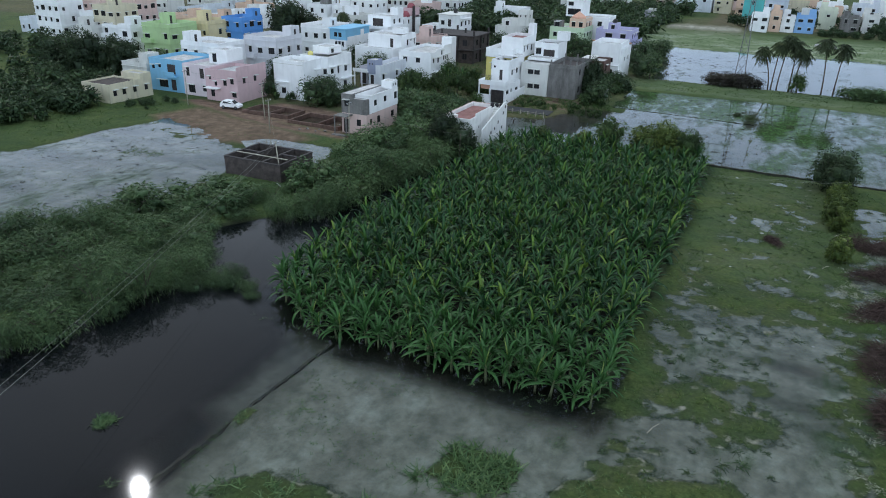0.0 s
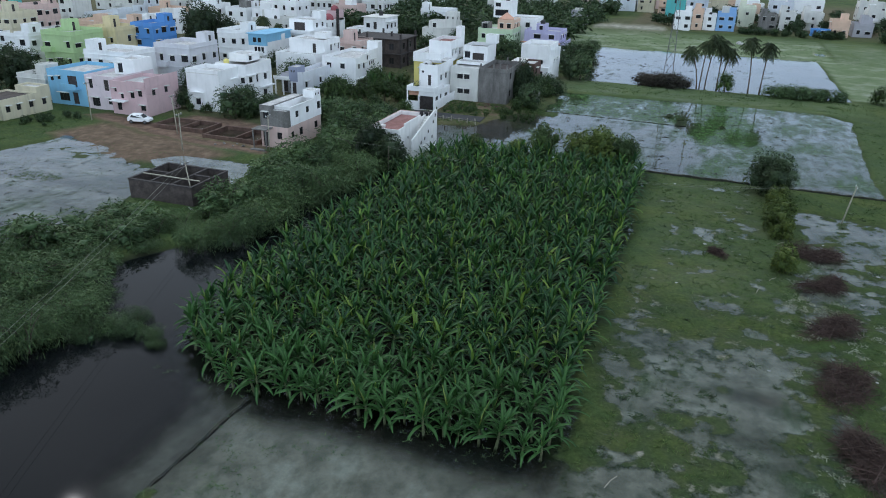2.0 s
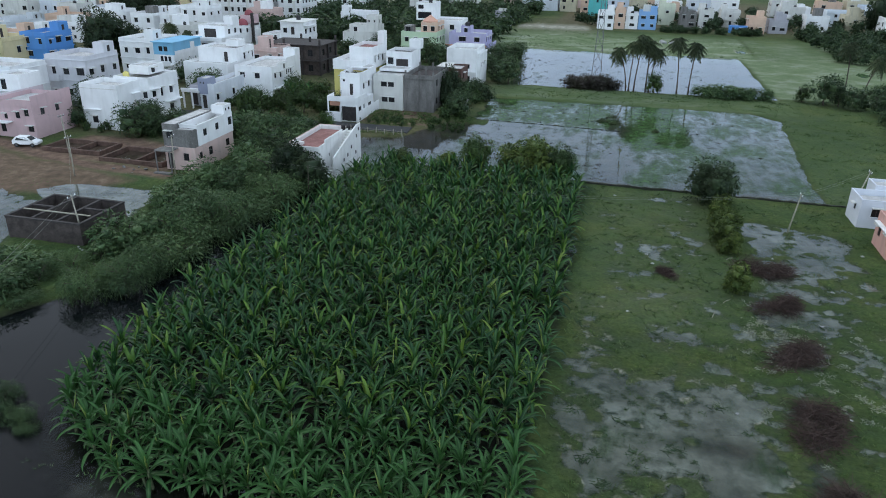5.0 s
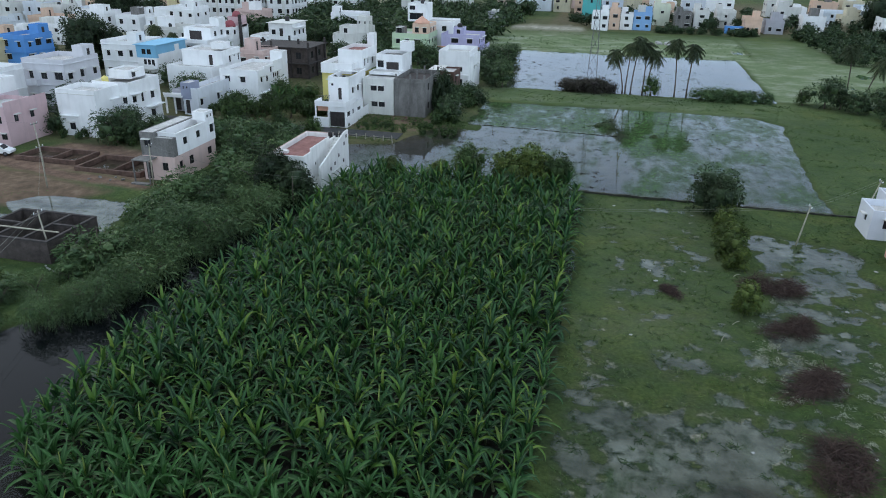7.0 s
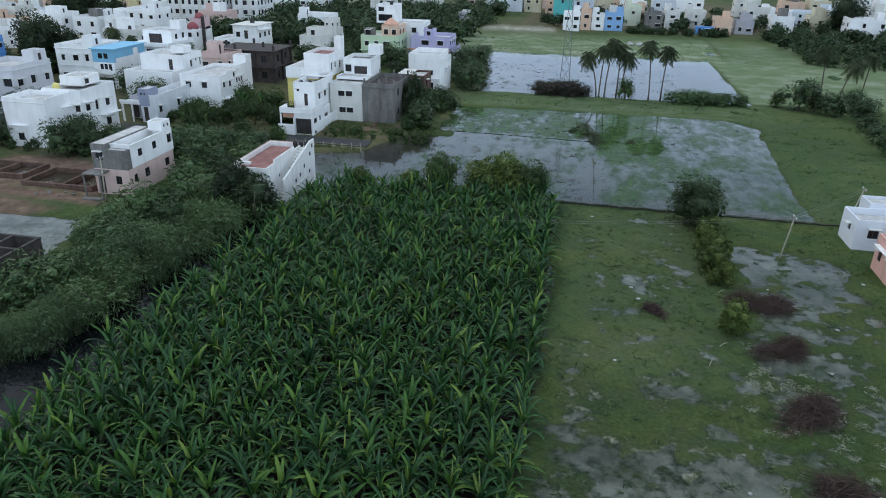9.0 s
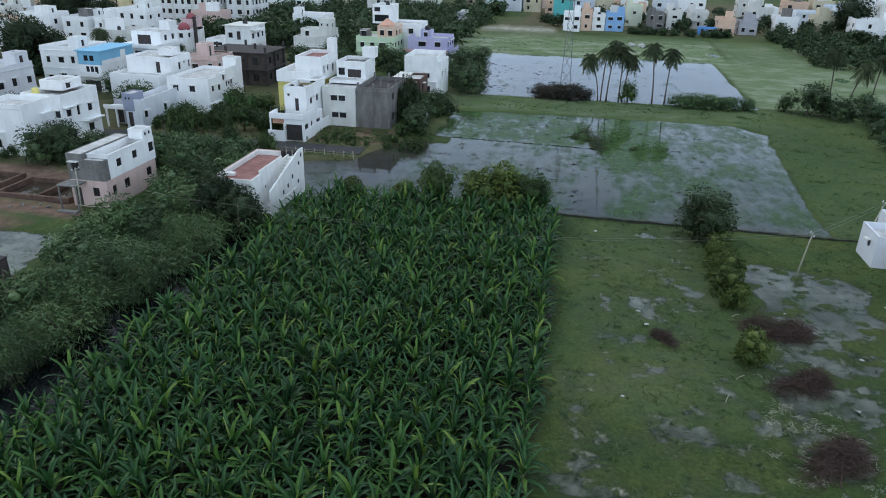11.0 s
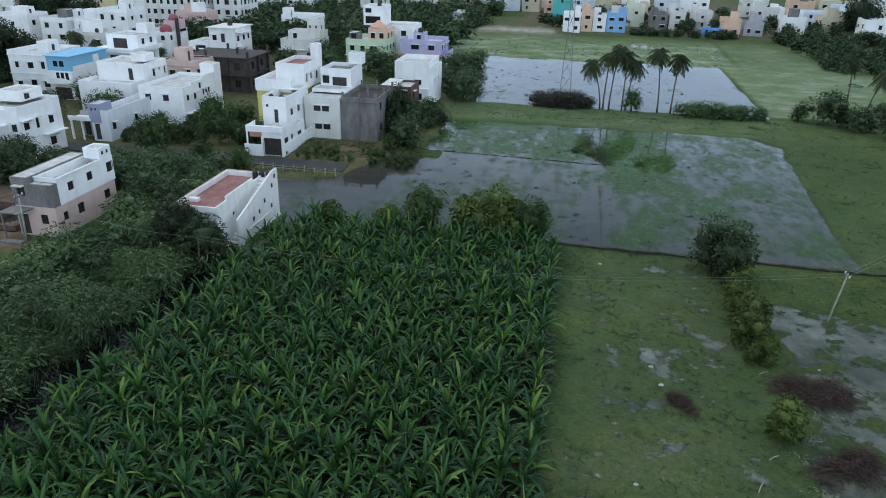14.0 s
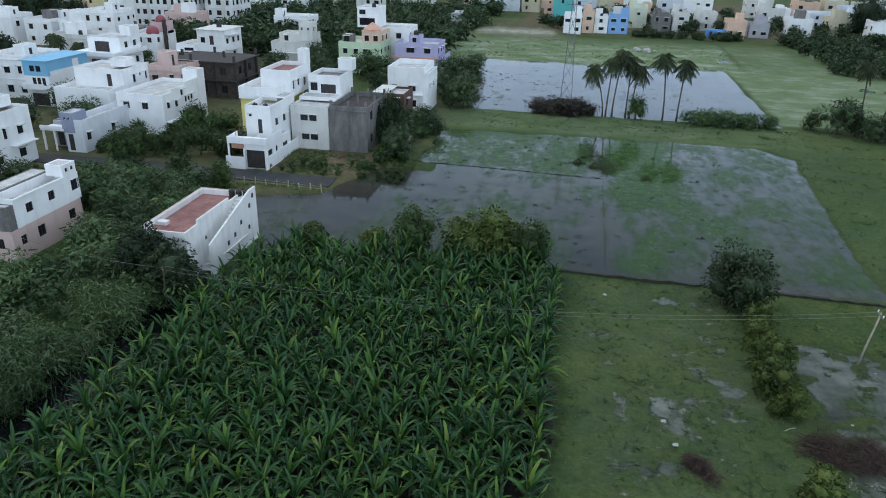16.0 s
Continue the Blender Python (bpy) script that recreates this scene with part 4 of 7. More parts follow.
def bare_heap_kind(seed):
    """A heap of cut, dead purple-brown thorn branches."""
    rng = np.random.default_rng(seed)
    n, c = 2600, 9
    # several overlapping bundles, each with its own place, size and lie
    bx, by = rng.uniform(-1.7, 1.7, c), rng.uniform(-0.8, 0.8, c)
    br, bh, ba = rng.uniform(0.6, 1.25, c), rng.uniform(0.5, 1.35, c), rng.uniform(0, 3.14, c)
    w = rng.integers(0, c, n)
    a, q = rng.random(n) * 2 * math.pi, np.sqrt(rng.random(n))
    P = np.stack([bx[w] + br[w] * q * np.cos(a), by[w] + 0.8 * br[w] * q * np.sin(a), bh[w] * (1 - 0.75 * q ** 2) * rng.random(n) ** 0.7 + 0.03], 1)
    D = np.stack([np.cos(ba[w]), np.sin(ba[w]), np.zeros(n)], 1) * rng.choice([-1, 1], n)[:, None] * 0.7 + rng.normal(size=(n, 3)) * np.array([0.75, 0.75, 0.4]) + np.array([0, 0, 0.22])
    V, F = strips(P, D, rng.uniform(0.4, 1.3, n), rng.uniform(0.016, 0.042, n), 0.3, rng, 2)
    sticks = []
    for _ in range(8):
        b = rng.uniform(0, 6.28)
        p = Vector((rng.uniform(-1.6, 1.6), rng.uniform(-1, 1), rng.uniform(0.2, 0.8)))
        d = Vector((math.cos(b), math.sin(b), rng.uniform(-0.1, 0.3)))
        sticks.append(mesh_of("branch", *tube([p - d * 0.9, p, p + d * 0.9], [0.03, 0.025, 0.012], 5), [M_TWIG]))
    return sticks, np_mesh("brushwood", V, F, M_TWIG)


def woods(name, spots, kinds, label, seed, step=2):
    """Far scrub, too dense to count: thinned crowns joined into one."""
    rng = random.Random(seed)
    Vs, Ns, Fs, off = [], [], [], 0
    for x, y, s in spots:
        me = rng.choice(kinds)[1]
        n = len(me.vertices)
        V = np.empty(n * 3)
        me.vertices.foreach_get("co", V)
        first = rng.randrange(step)
        lim, (hv, hf, hn) = CORES[me.name]
        V = V.reshape(-1, 3)[:lim].reshape(-1, 4, 3)[first::step].reshape(-1, 3)
        N = NORMALS[me.name][:lim].reshape(-1, 4, 3)[first::step].reshape(-1, 3)
        a = rng.uniform(0, 6.28)
        R = np.array([[math.cos(a), -math.sin(a), 0], [math.sin(a), math.cos(a), 0], [0, 0, 1]]) * s
        c = V @ R.T + np.array([x, y, ground_z(x, y) - 0.1])
        q = c.reshape(-1, 4, 3)
        mid = q.mean(1, keepdims=True)
        c = (mid + (q - mid) * step ** 0.5).reshape(-1, 3)
        F = np.arange(len(c)).reshape(-1, 4)[:, [0, 1, 3, 2]]
        Vs += [c, hv @ R.T + np.array([x, y, ground_z(x, y) - 0.1])]
        Ns += [N @ (R / s).T, hn @ (R / s).T]
        Fs += [F + off, hf + off + len(c)]
        off += len(c) + len(hv)
    tagged(new(name, np_mesh(name, np.concatenate(Vs), np.concatenate(Fs), kinds[0][1].materials[0], np.concatenate(Ns))), label, "scrub", kind="stuff")

# ---- houses ----
def facade(bm, o, u, width, z0, z1, holes, depth=0.14):
    """A wall face from o along the unit vector u, outward normal to its right, with recessed openings (u0, u1, z0, z1)."""
    o, u = Vector(o), Vector(u)
    inn = Vector((-u.y, u.x, 0)) * depth
    us = sorted({0.0, width, *[h[0] for h in holes], *[h[1] for h in holes]})
    zs = sorted({z0, z1, *[h[2] for h in holes], *[h[3] for h in holes]})

    def at(a, z):
        return o + u * a + Vector((0, 0, z))

    for a, b in zip(us, us[1:]):
        for c, d in zip(zs, zs[1:]):
            m, k = (a + b) / 2, (c + d) / 2
            if any(h[0] < m < h[1] and h[2] < k < h[3] for h in holes):
                continue
            bm.faces.new([bm.verts.new(p) for p in (at(a, c), at(b, c), at(b, d), at(a, d))])
    for a, b, c, d in holes:
        q = [at(a, c), at(b, c), at(b, d), at(a, d)]
        for k in range(4):
            p, r = q[k], q[(k + 1) % 4]
            bm.faces.new([bm.verts.new(v) for v in (p, r, r + inn, p + inn)])


SIDES = {"S": ((0, 0), (1, 0)), "E": ((1, 0), (0, 1)), "N": ((1, 1), (-1, 0)), "W": ((0, 1), (0, -1))}
PANES = {}


def framed(w, h, bars, pane=None):
    """A window frame with mullions in one piece, 5 cm deep; pane: a material for the glass in it."""
    t, m = 0.05, 0.02
    us = [0, t] + [w * k / (bars + 1) + d for k in range(1, bars + 1) for d in (-m, m)] + [w - t, w]
    zs = [0, t, h - t, h]
    bm = bmesh.new()
    grid = [[bm.verts.new((u, 0.025, z)) for u in us] for z in zs]
    rim, glass = [], []
    for j in range(3):
        for i in range(len(us) - 1):
            f = bm.faces.new((grid[j][i], grid[j][i + 1], grid[j + 1][i + 1], grid[j + 1][i]))
            (glass if j == 1 and i % 2 == 1 else rim).append(f)
    if pane:
        for f in glass:
            f.material_index = 1
    else:
        bmesh.ops.delete(bm, geom=glass, context="FACES_ONLY")
    out = bmesh.ops.extrude_face_region(bm, geom=rim)
    bmesh.ops.translate(bm, verts=[v for v in out["geom"] if isinstance(v, bmesh.types.BMVert)], vec=(0, -0.05, 0))
    if pane:
        k = len(bm.faces)
        box_bm(bm, -0.15, w + 0.15, -0.62, -0.12, h + 0.05, h + 0.15)
        bm.faces.ensure_lookup_table()
        for f in bm.faces[k:]:
            f.material_index = 2
    me = bpy.data.meshes.new("window")
    bm.to_mesh(me)
    bm.free()
    me.materials.append(M_DARKFRAME)
    if pane:
        me.materials.append(pane)
        me.materials.append(OFFWHITE)
    return me


def pane_mesh(w, h, bars):
    key = (round(w, 2), round(h, 2), bars)
    if key not in PANES:
        PANES[key] = (framed(w, h, bars), boxes_mesh("pane", [(0.03, w - 0.03, -0.006, 0.006, 0.03, h - 0.03)], M_GLASS), boxes_mesh("sunshade", [(-0.12, w + 0.12, -0.62, -0.14, 0, 0.09)], OFFWHITE))
    return PANES[key]


class House:
    """A house as one thing; its volumes, roofs, windows and doors are parts."""

    def __init__(self, x, y, label, z=0.25, rz=0.0, name="house", category="house"):
        self.far = y > 168
        self.ob = thing(name, x, y, z, label, category, "", rz)
        self.rng = random.Random(int(x * 31 + y * 17))

    def volume(self, x0, x1, y0, y1, z0, z1, mat, holes=None, parapet=0.8, roof=None, shade=True, name="wall", label="", panes=True):
        """A block with walls, openings {side: [(u0, u1, z0, z1)]} and a sunken roof behind its parapet."""
        holes = holes or {}
        bm = bmesh.new()
        sx, sy, t = x1 - x0, y1 - y0, 0.16
        for side, (f, u) in SIDES.items():
            o = (x0 + f[0] * sx, y0 + f[1] * sy, 0)
            w = sx if u[1] == 0 else sy
            facade(bm, o, (*u, 0), w, z0, z1, holes.get(side, []))
        inner = [(x0 + t, y0 + t), (x1 - t, y0 + t), (x1 - t, y1 - t), (x0 + t, y1 - t)]
        outer = [(x0, y0), (x1, y0), (x1, y1), (x0, y1)]
        zr = z1 - parapet
        for k in range(4):
            a, b, c, d = outer[k], outer[(k + 1) % 4], inner[(k + 1) % 4], inner[k]
            bm.faces.new([bm.verts.new((*p, z1)) for p in (a, b, c, d)])
            if parapet > 0:
                bm.faces.new([bm.verts.new(p) for p in ((*d, z1), (*c, z1), (*c, zr), (*d, zr))])
        bmesh.ops.remove_doubles(bm, verts=bm.verts, dist=0.001)
        me = bpy.data.meshes.new(name)
        bm.to_mesh(me)
        bm.free()
        me.materials.append(mat)
        wall = part(name, me, self.ob, label)
        part("roof", boxes_mesh("roof", [(x0 + t, x1 - t, y0 + t, y1 - t, zr - 0.12, zr)], roof or M_ROOF), self.ob)
        if panes:
            for side, (f, u) in SIDES.items():
                for a, b, c, d in holes.get(side, []):
                    ang = math.degrees(math.atan2(u[1], u[0]))
                    m = pose(x0 + f[0] * sx + u[0] * a, y0 + f[1] * sy + u[1] * a, c, 0, 0, ang) @ pose(0, 0.11, 0)
                    if c - z0 < 0.15 or d - c > 1.7:
                        self.door(m, b - a, d - c)
                    else:
                        self.window(m, b - a, d - c, shade)
        return wall

    def window(self, m, w, h, shade=True):
        if self.far:
            key = ("far", round(w, 2), round(h, 2))
            if key not in PANES:
                PANES[key] = framed(w, h, 1, M_GLASS)
            part("window", PANES[key], self.ob, at=m)
            return
        fr, pn, sh = pane_mesh(w, h, 1 if w < 1.4 else 2)
        win = part("window", fr, self.ob, at=m)
        part("pane", pn, win, "dark glass")
        if shade:
            part("sunshade", sh, win, at=pose(0, 0, h + 0.06))

    def door(self, m, w, h):
        # one dark panel closes doors and stands in for shade inside open recesses
        key = ("door", round(w, 2), round(h, 2))
        if key not in PANES:
            PANES[key] = boxes_mesh("door", [(0, w, -0.03, 0.02, 0, h), (w * 0.12, w * 0.88, -0.05, -0.03, h * 0.08, h * 0.45), (w * 0.12, w * 0.88, -0.05, -0.03, h * 0.52, h * 0.92)], M_DARKFRAME)
        part("door", PANES[key], self.ob, "dark brown panel of doors and shaded recesses", at=m)

    def slab(self, boxes, mat, name="ledge", label=""):
        return part(name, boxes_mesh(name, boxes, mat, 0.015), self.ob, label)

    def tank(self, x, y, z, r=0.55, h=1.2, mat=None):
        pts = [(x, y, z), (x, y, z + h * 0.8), (x, y, z + h * 0.95), (x, y, z + h)]
        t = part("water_tank", mesh_of("water_tank", *tube(pts, [r, r, r * 0.7, r * 0.25], 12), [mat or M_BLACK]), self.ob, "black plastic roof tank" if mat is None else "yellow plastic roof tank")
        part("lid", mesh_of("lid", *tube([(x, y, z + h), (x, y, z + h + 0.08)], [r * 0.28, r * 0.26], 10), [mat or M_BLACK]), t)

    def rail(self, x0, x1, y0, y1, z):
        """A thin parapet rail of posts and a top bar round a rectangle."""
        for (ax, ay), (bx, by) in (((x0, y0), (x1, y0)), ((x1, y0), (x1, y1))):
            n = max(2, int(max(abs(bx - ax), abs(by - ay)) / 1.0))
            for k in range(n + 1):
                px, py = ax + (bx - ax) * k / n, ay + (by - ay) * k / n
                self.slab([(px - 0.02, px + 0.02, py - 0.02, py + 0.02, z, z + 0.8)], M_STEEL, "rail_post")
            self.slab([(min(ax, bx) - 0.02, max(ax, bx) + 0.02, min(ay, by) - 0.02, max(ay, by) + 0.02, z + 0.8, z + 0.85)], M_STEEL, "handrail")

    def auto(self, sx, sy, floors, storey=3.0, every=2.6, keep=0.8):
        """Windows for each storey of a block sx by sy."""
        r, out = self.rng, {}
        for side, w in (("S", sx), ("E", sy), ("W", sy)):
            hs = []
            n = max(1, int(w / every))
            for f in range(floors):
                for k in range(n):
                    if r.random() > keep:
                        continue
                    c = w * (k + 0.5) / n + r.uniform(-0.2, 0.2)
                    ww, hh = r.choice((0.8, 1.0, 1.2, 1.6)), r.choice((0.9, 1.1, 1.3))
                    if ww > w * 0.8 / n:
                        ww = 0.7
                    z = f * storey + 1.0
                    hs.append((round(c - ww / 2, 3), round(c + ww / 2, 3), z, z + hh))
            out[side] = hs
        return out


def simple_house(x0, x1, y, h, mat, label, depth=8.0, roofroom=True, floors=None, tank=False, band=None, z=0.25, roof=None):
    """A flat-roofed town house from its front's ends, its front's y and its height."""
    sx = max(3.0, x1 - x0)
    H = House(x0, y, label, z)
    fl = floors or max(1, int(round((h - 0.8) / 3.0)))
    st = (h - 0.8) / fl
    wins = H.auto(sx, depth, fl, st, *((2.7, 0.72) if H.far and y < 300 else (3.6, 0.6) if H.far else (2.3, 0.85)))
    H.volume(0, sx, 0, depth, -0.6, h, mat, wins, roof=roof)
    led = [(-0.14, sx + 0.14, -0.14, depth + 0.14, st * f - 0.06, st * f + 0.08) for f in range(1, fl + 1)]
    for k, (a, b, c, d, e, f) in enumerate(led[-1:] if H.far else led):
        H.slab([(a, b, c, 0.0, e, f), (sx, b, 0.0, d, e, f)], mat)
    if roofroom:
        rx = H.rng.choice((0.0, sx - 2.6)) if sx > 4 else 0.2
        ry = depth - 3.4 if H.rng.random() < 0.6 else 0.6
        H.volume(rx + 0.18, rx + 2.4, ry, ry + 3.0, h - 0.8, h + 1.7, mat, {"E": [(1.0, 1.8, h - 0.75, h + 1.1)]}, 0.25)
    if H.far and sx > 6 and H.rng.random() < 0.6:
        q = H.rng.uniform(0.8, sx - 4.0)
        H.volume(q, q + H.rng.uniform(2.2, 3.6), depth * 0.35, depth * 0.8, h - 0.8, h + H.rng.uniform(0.8, 2.6), H.rng.choice((WHITE, OFFWHITE, mat, M_CONC)), {}, 0.2)
    if H.rng.random() < 0.5 and fl > 1:
        bw = min(sx * 0.6, 3.0)
        H.slab([(0.2, 0.2 + bw, -1.0, 0, st - 0.1, st + 0.05), (0.2, 0.2 + bw, -1.0, -0.9, st + 0.05, st + 0.95), (0.2, 0.3, -0.9, 0, st + 0.05, st + 0.95), (0.1 + bw, 0.2 + bw, -0.9, 0, st + 0.05, st + 0.95)], mat, "balcony")
    if band:
        H.slab([(-0.05, sx + 0.05, -0.05, 0.0, h - 1.0, h + 0.05), (sx, sx + 0.05, 0, depth, h - 1.0, h + 0.05)], band, "parapet_band")
    if tank:
        H.tank(sx * 0.5, depth * 0.5, h - 0.8)
    return H

# ---- the town ----
PINK = paint((0.62, 0.44, 0.46), 0.25)
PALEPINK = paint((0.66, 0.49, 0.45), 0.3)
SKYBLUE = paint((0.22, 0.50, 0.72), 0.2)
BLUE = paint((0.10, 0.30, 0.68), 0.15)
GREEN = paint((0.45, 0.62, 0.32), 0.25)
MINT = paint((0.55, 0.68, 0.48), 0.25)
YELLOW = paint((0.70, 0.60, 0.36), 0.3)
CREAM = paint((0.62, 0.57, 0.42), 0.45)
LILAC = paint((0.47, 0.45, 0.66), 0.2)
TEAL = paint((0.10, 0.48, 0.48), 0.2)
PEACH = paint((0.70, 0.50, 0.38), 0.25)
GREYP = paint((0.42, 0.42, 0.46), 0.3)
BLUEGREY = paint((0.30, 0.33, 0.44), 0.25)
BRIGHTYELLOW = paint((0.75, 0.66, 0.22), 0.2)
ORANGE = paint((0.65, 0.36, 0.26), 0.3)


def unfinished_pink_house():
    H = House(-59.3, 90.3, "two-storey house with bare concrete front and pink plaster side", 0.3)
    low = {"E": [(1.0, 1.7, 1.3, 2.2), (3.2, 4.2, 1.2, 2.3), (7.6, 8.6, 1.3, 2.3)], "S": [(0.3, 1.2, 0.0, 2.1), (2.6, 3.4, 1.2, 2.2)]}
    H.volume(0, 4.4, 0, 9.6, -0.6, 3.0, PALEPINK, low, 0.02, label="pink plaster ground floor", shade=False)
    up = {"E": [(1.4, 2.3, 4.0, 4.9), (4.4, 5.3, 4.1, 5.0), (7.7, 8.9, 4.0, 5.1)]}
    H.volume(1.9, 4.42, 0.9, 9.6, 3.0, 5.75, WHITE, up, 0.85, label="white painted upper floor", shade=False)
    H.volume(0.0, 1.9, 0.0, 9.0, 3.0, 5.9, M_CONC, {"S": [(0.5, 1.4, 4.0, 5.0)]}, 0.02, label="bare concrete upper floor")
    H.volume(1.9, 4.4, -0.02, 0.88, 3.0, 5.3, M_CONC, {}, 0.02)
    H.volume(2.6, 4.45, 7.7, 9.65, 5.75, 6.9, WHITE, {"E": [(0.4, 0.8, 6.1, 6.5), (1.2, 1.6, 6.1, 6.5)]}, 0.1, shade=False, label="white stair headroom")
    H.slab([(-0.3, 2.0, -1.9, 0, 2.75, 2.9), (-0.25, -0.1, -1.85, -1.7, -0.6, 2.75), (1.8, 1.95, -1.85, -1.7, -0.6, 2.75)], M_CONC, "porch")
    H.slab([(-0.3, 2.0, -2.6, -1.9, -0.6, 0.15)], M_CONC, "porch_step")
    H.slab([(1.85, 4.55, 0.8, 0.9, 5.7, 5.82), (4.42, 4.56, 0.9, 7.7, 5.66, 5.80)], WHITE, "coping")


def flat_white_house():
    WHITE = paint((0.80, 0.80, 0.79), 0.32)
    H = House(-42.6, 91.0, "single-storey white house with stained walls and red roof", 0.0)
    H.volume(0, 4.4, 0, 11.2, -0.3, 4.6, WHITE, {"E": [(3.2, 3.6, 2.6, 3.0), (6.4, 6.8, 2.4, 2.8)], "S": [(1.0, 2.0, 1.2, 2.3), (3.0, 3.9, 0.1, 2.1)]}, 0.55, M_ROOFRED, shade=False)
    prof = [(1.4, -0.3), (11.2, -0.3), (11.2, 5.3), (9.9, 5.3), (1.4, 3.0)]
    vs = [(x, y, z) for x in (5.62, 5.8) for y, z in prof]
    side = mesh_of("stair_wall", vs, [(4, 3, 2, 1, 0), (5, 6, 7, 8, 9)] + [(k, (k + 1) % 5, (k + 1) % 5 + 5, k + 5) for k in range(5)], [WHITE])
    part("stair_wall", side, H.ob, "stained white sloping stair wall")
    for y, z in ((4.6, 1.6), (6.0, 1.9), (7.4, 2.6), (9.4, 3.6), (9.0, 1.5), (10.2, 4.4)):
        H.slab([(5.78, 5.83, y, y + 0.38, z, z + 0.45)], M_DARKFRAME, "vent", "small dark vent")
    H.slab([(5.8, 5.96, 3.6, 8.6, 1.15, 1.25), (5.8, 5.9, 1.4, 11.2, -0.3, 0.1)], OFFWHITE, "ledge")
    H.slab([(4.24, 4.4, 2.2, 8.2, 4.6, 5.0)], WHITE, "parapet")
    for k in range(16):
        H.slab([(4.4, 5.62, 2.0 + 0.46 * k, 2.46 + 0.46 * k, -0.3, 0.25 + 0.26 * k)], OFFWHITE, "step")
    H.slab([(4.4, 5.62, 9.36, 11.2, -0.3, 4.4)], OFFWHITE, "landing")
    H.slab([(0.2, 1.2, 2.4, 3.0, 4.05, 4.4)], WHITE, "roof_block")
    for k in range(3):
        H.tank(3.6 + k * 0.75, 10.5, 4.05, 0.3, 1.0)
    H.slab([(-0.06, 5.86, 11.16, 11.24, 4.56, 4.68), (-0.06, 0.02, 0, 11.2, 4.56, 4.68)], PALEPINK, "coping", "pinkish coping")


def gate_house():
    H = House(-49.6, 122.2, "tall white house with black front gate and roof terraces", 0.3)
    E1 = {"E": [(0.6, 2.0, 0.9, 2.3), (3.0, 3.7, 0.9, 2.3), (5.4, 7.0, 0.6, 2.1)], "S": [(0.25, 2.75, 0.02, 2.4)]}
    H.volume(2.0, 5.0, 0.0, 8.2, -0.6, 3.2, WHITE, E1, 0.6, shade=False, label="white ground floor")
    H.slab([(-0.2, 5.15, -0.25, 2.8, 3.2, 3.35)], WHITE, "terrace")
    H.slab([(-0.2, 2.0, 0.9, 2.8, 2.2, 3.2)], ORANGE, "porch_fascia", "red-brown porch fascia")
    H.slab([(-0.2, 0.0, -0.2, 0.0, -0.6, 3.2)], WHITE, "porch_post")
    up = {"S": [(1.7, 2.3, 3.4, 5.3), (0.5, 0.9, 5.6, 6.0)], "E": [(1.4, 2.4, 4.2, 5.2), (4.0, 5.0, 4.2, 5.2)]}
    H.volume(0.3, 3.9, 4.6, 13.0, 2.0, 7.1, WHITE, up, 0.8, label="white upper block")
    H.volume(-0.4, 4.0, 9.8, 13.2, 7.1, 7.3, WHITE, {}, 0.02)
    H.slab([(5.0, 5.16, -0.3, 13.5, -0.6, 1.6), (-0.5, 2.0, -0.36, -0.22, -0.6, 1.5), (2.0, 2.2, -0.36, -0.16, -0.6, 2.6), (4.9, 5.1, -0.36, -0.16, -0.6, 2.6)], WHITE, "compound_wall")
    for k in range(11):
        H.slab([(2.28 + k * 0.25, 2.31 + k * 0.25, -0.33, -0.30, -0.1, 2.3)], M_BLACK, "gate_bar", "black steel")
    H.slab([(-0.2, 5.15, -0.25, -0.13, 3.35, 4.05), (5.03, 5.15, -0.13, 4.4, 3.35, 4.05), (-0.2, -0.08, -0.13, 2.7, 3.35, 4.05)], WHITE, "terrace_parapet")
    H.rail(0.0, 2.0, 0.0, 0.8, 4.05)
    for k in range(2):
        H.tank(0.9 + k * 1.5, 6.5, 6.3, 0.35, 0.7)


def red_roof_house():
    H = House(-52.8, 132.9, "tall white and yellow house with red tiled terrace", 0.3)
    H.volume(0, 5.6, 0, 10.0, -0.6, 6.6, BRIGHTYELLOW, {"S": [(1.0, 2.0, 4.2, 5.4)]}, 0.05, label="yellow lower walls")
    H.volume(-0.02, 5.62, -0.4, 10.0, 6.6, 8.3, WHITE, {}, 0.7)
    H.volume(1.9, 6.4, 3.0, 11.0, 6.4, 10.2, WHITE, {"E": [(0.8, 1.4, 7.4, 8.6), (2.6, 3.3, 7.6, 8.6), (5.0, 5.8, 7.2, 8.4)]}, 0.6, M_ROOFRED)
    H.volume(5.2, 6.42, 9.2, 11.02, 10.2, 12.3, WHITE, {}, 0.1)


def twin_window_house():
    H = House(-45.4, 132.8, "two-storey white house with paired windows", 0.3)
    S = [(1.4, 2.5, 4.0, 4.9), (2.7, 3.8, 4.0, 4.9), (1.5, 2.6, 1.3, 2.2), (2.8, 3.9, 1.3, 2.2)]
    H.volume(0, 5.5, 0, 9.0, -0.6, 6.1, OFFWHITE, {"S": S}, 0.25)
    H.volume(0.3, 5.2, 6.6, 12.6, 5.85, 9.2, WHITE, {"S": [(0.3, 1.4, 6.9, 8.1), (1.9, 4.2, 6.0, 7.9)]}, 0.6, M_CONC)
    H.volume(3.4, 5.6, 11.2, 13.2, 9.2, 10.9, WHITE, {}, 0.1)
    H.volume(-0.02, 5.52, 3.6, 6.6, 6.1, 6.6, WHITE, {}, 0.05)


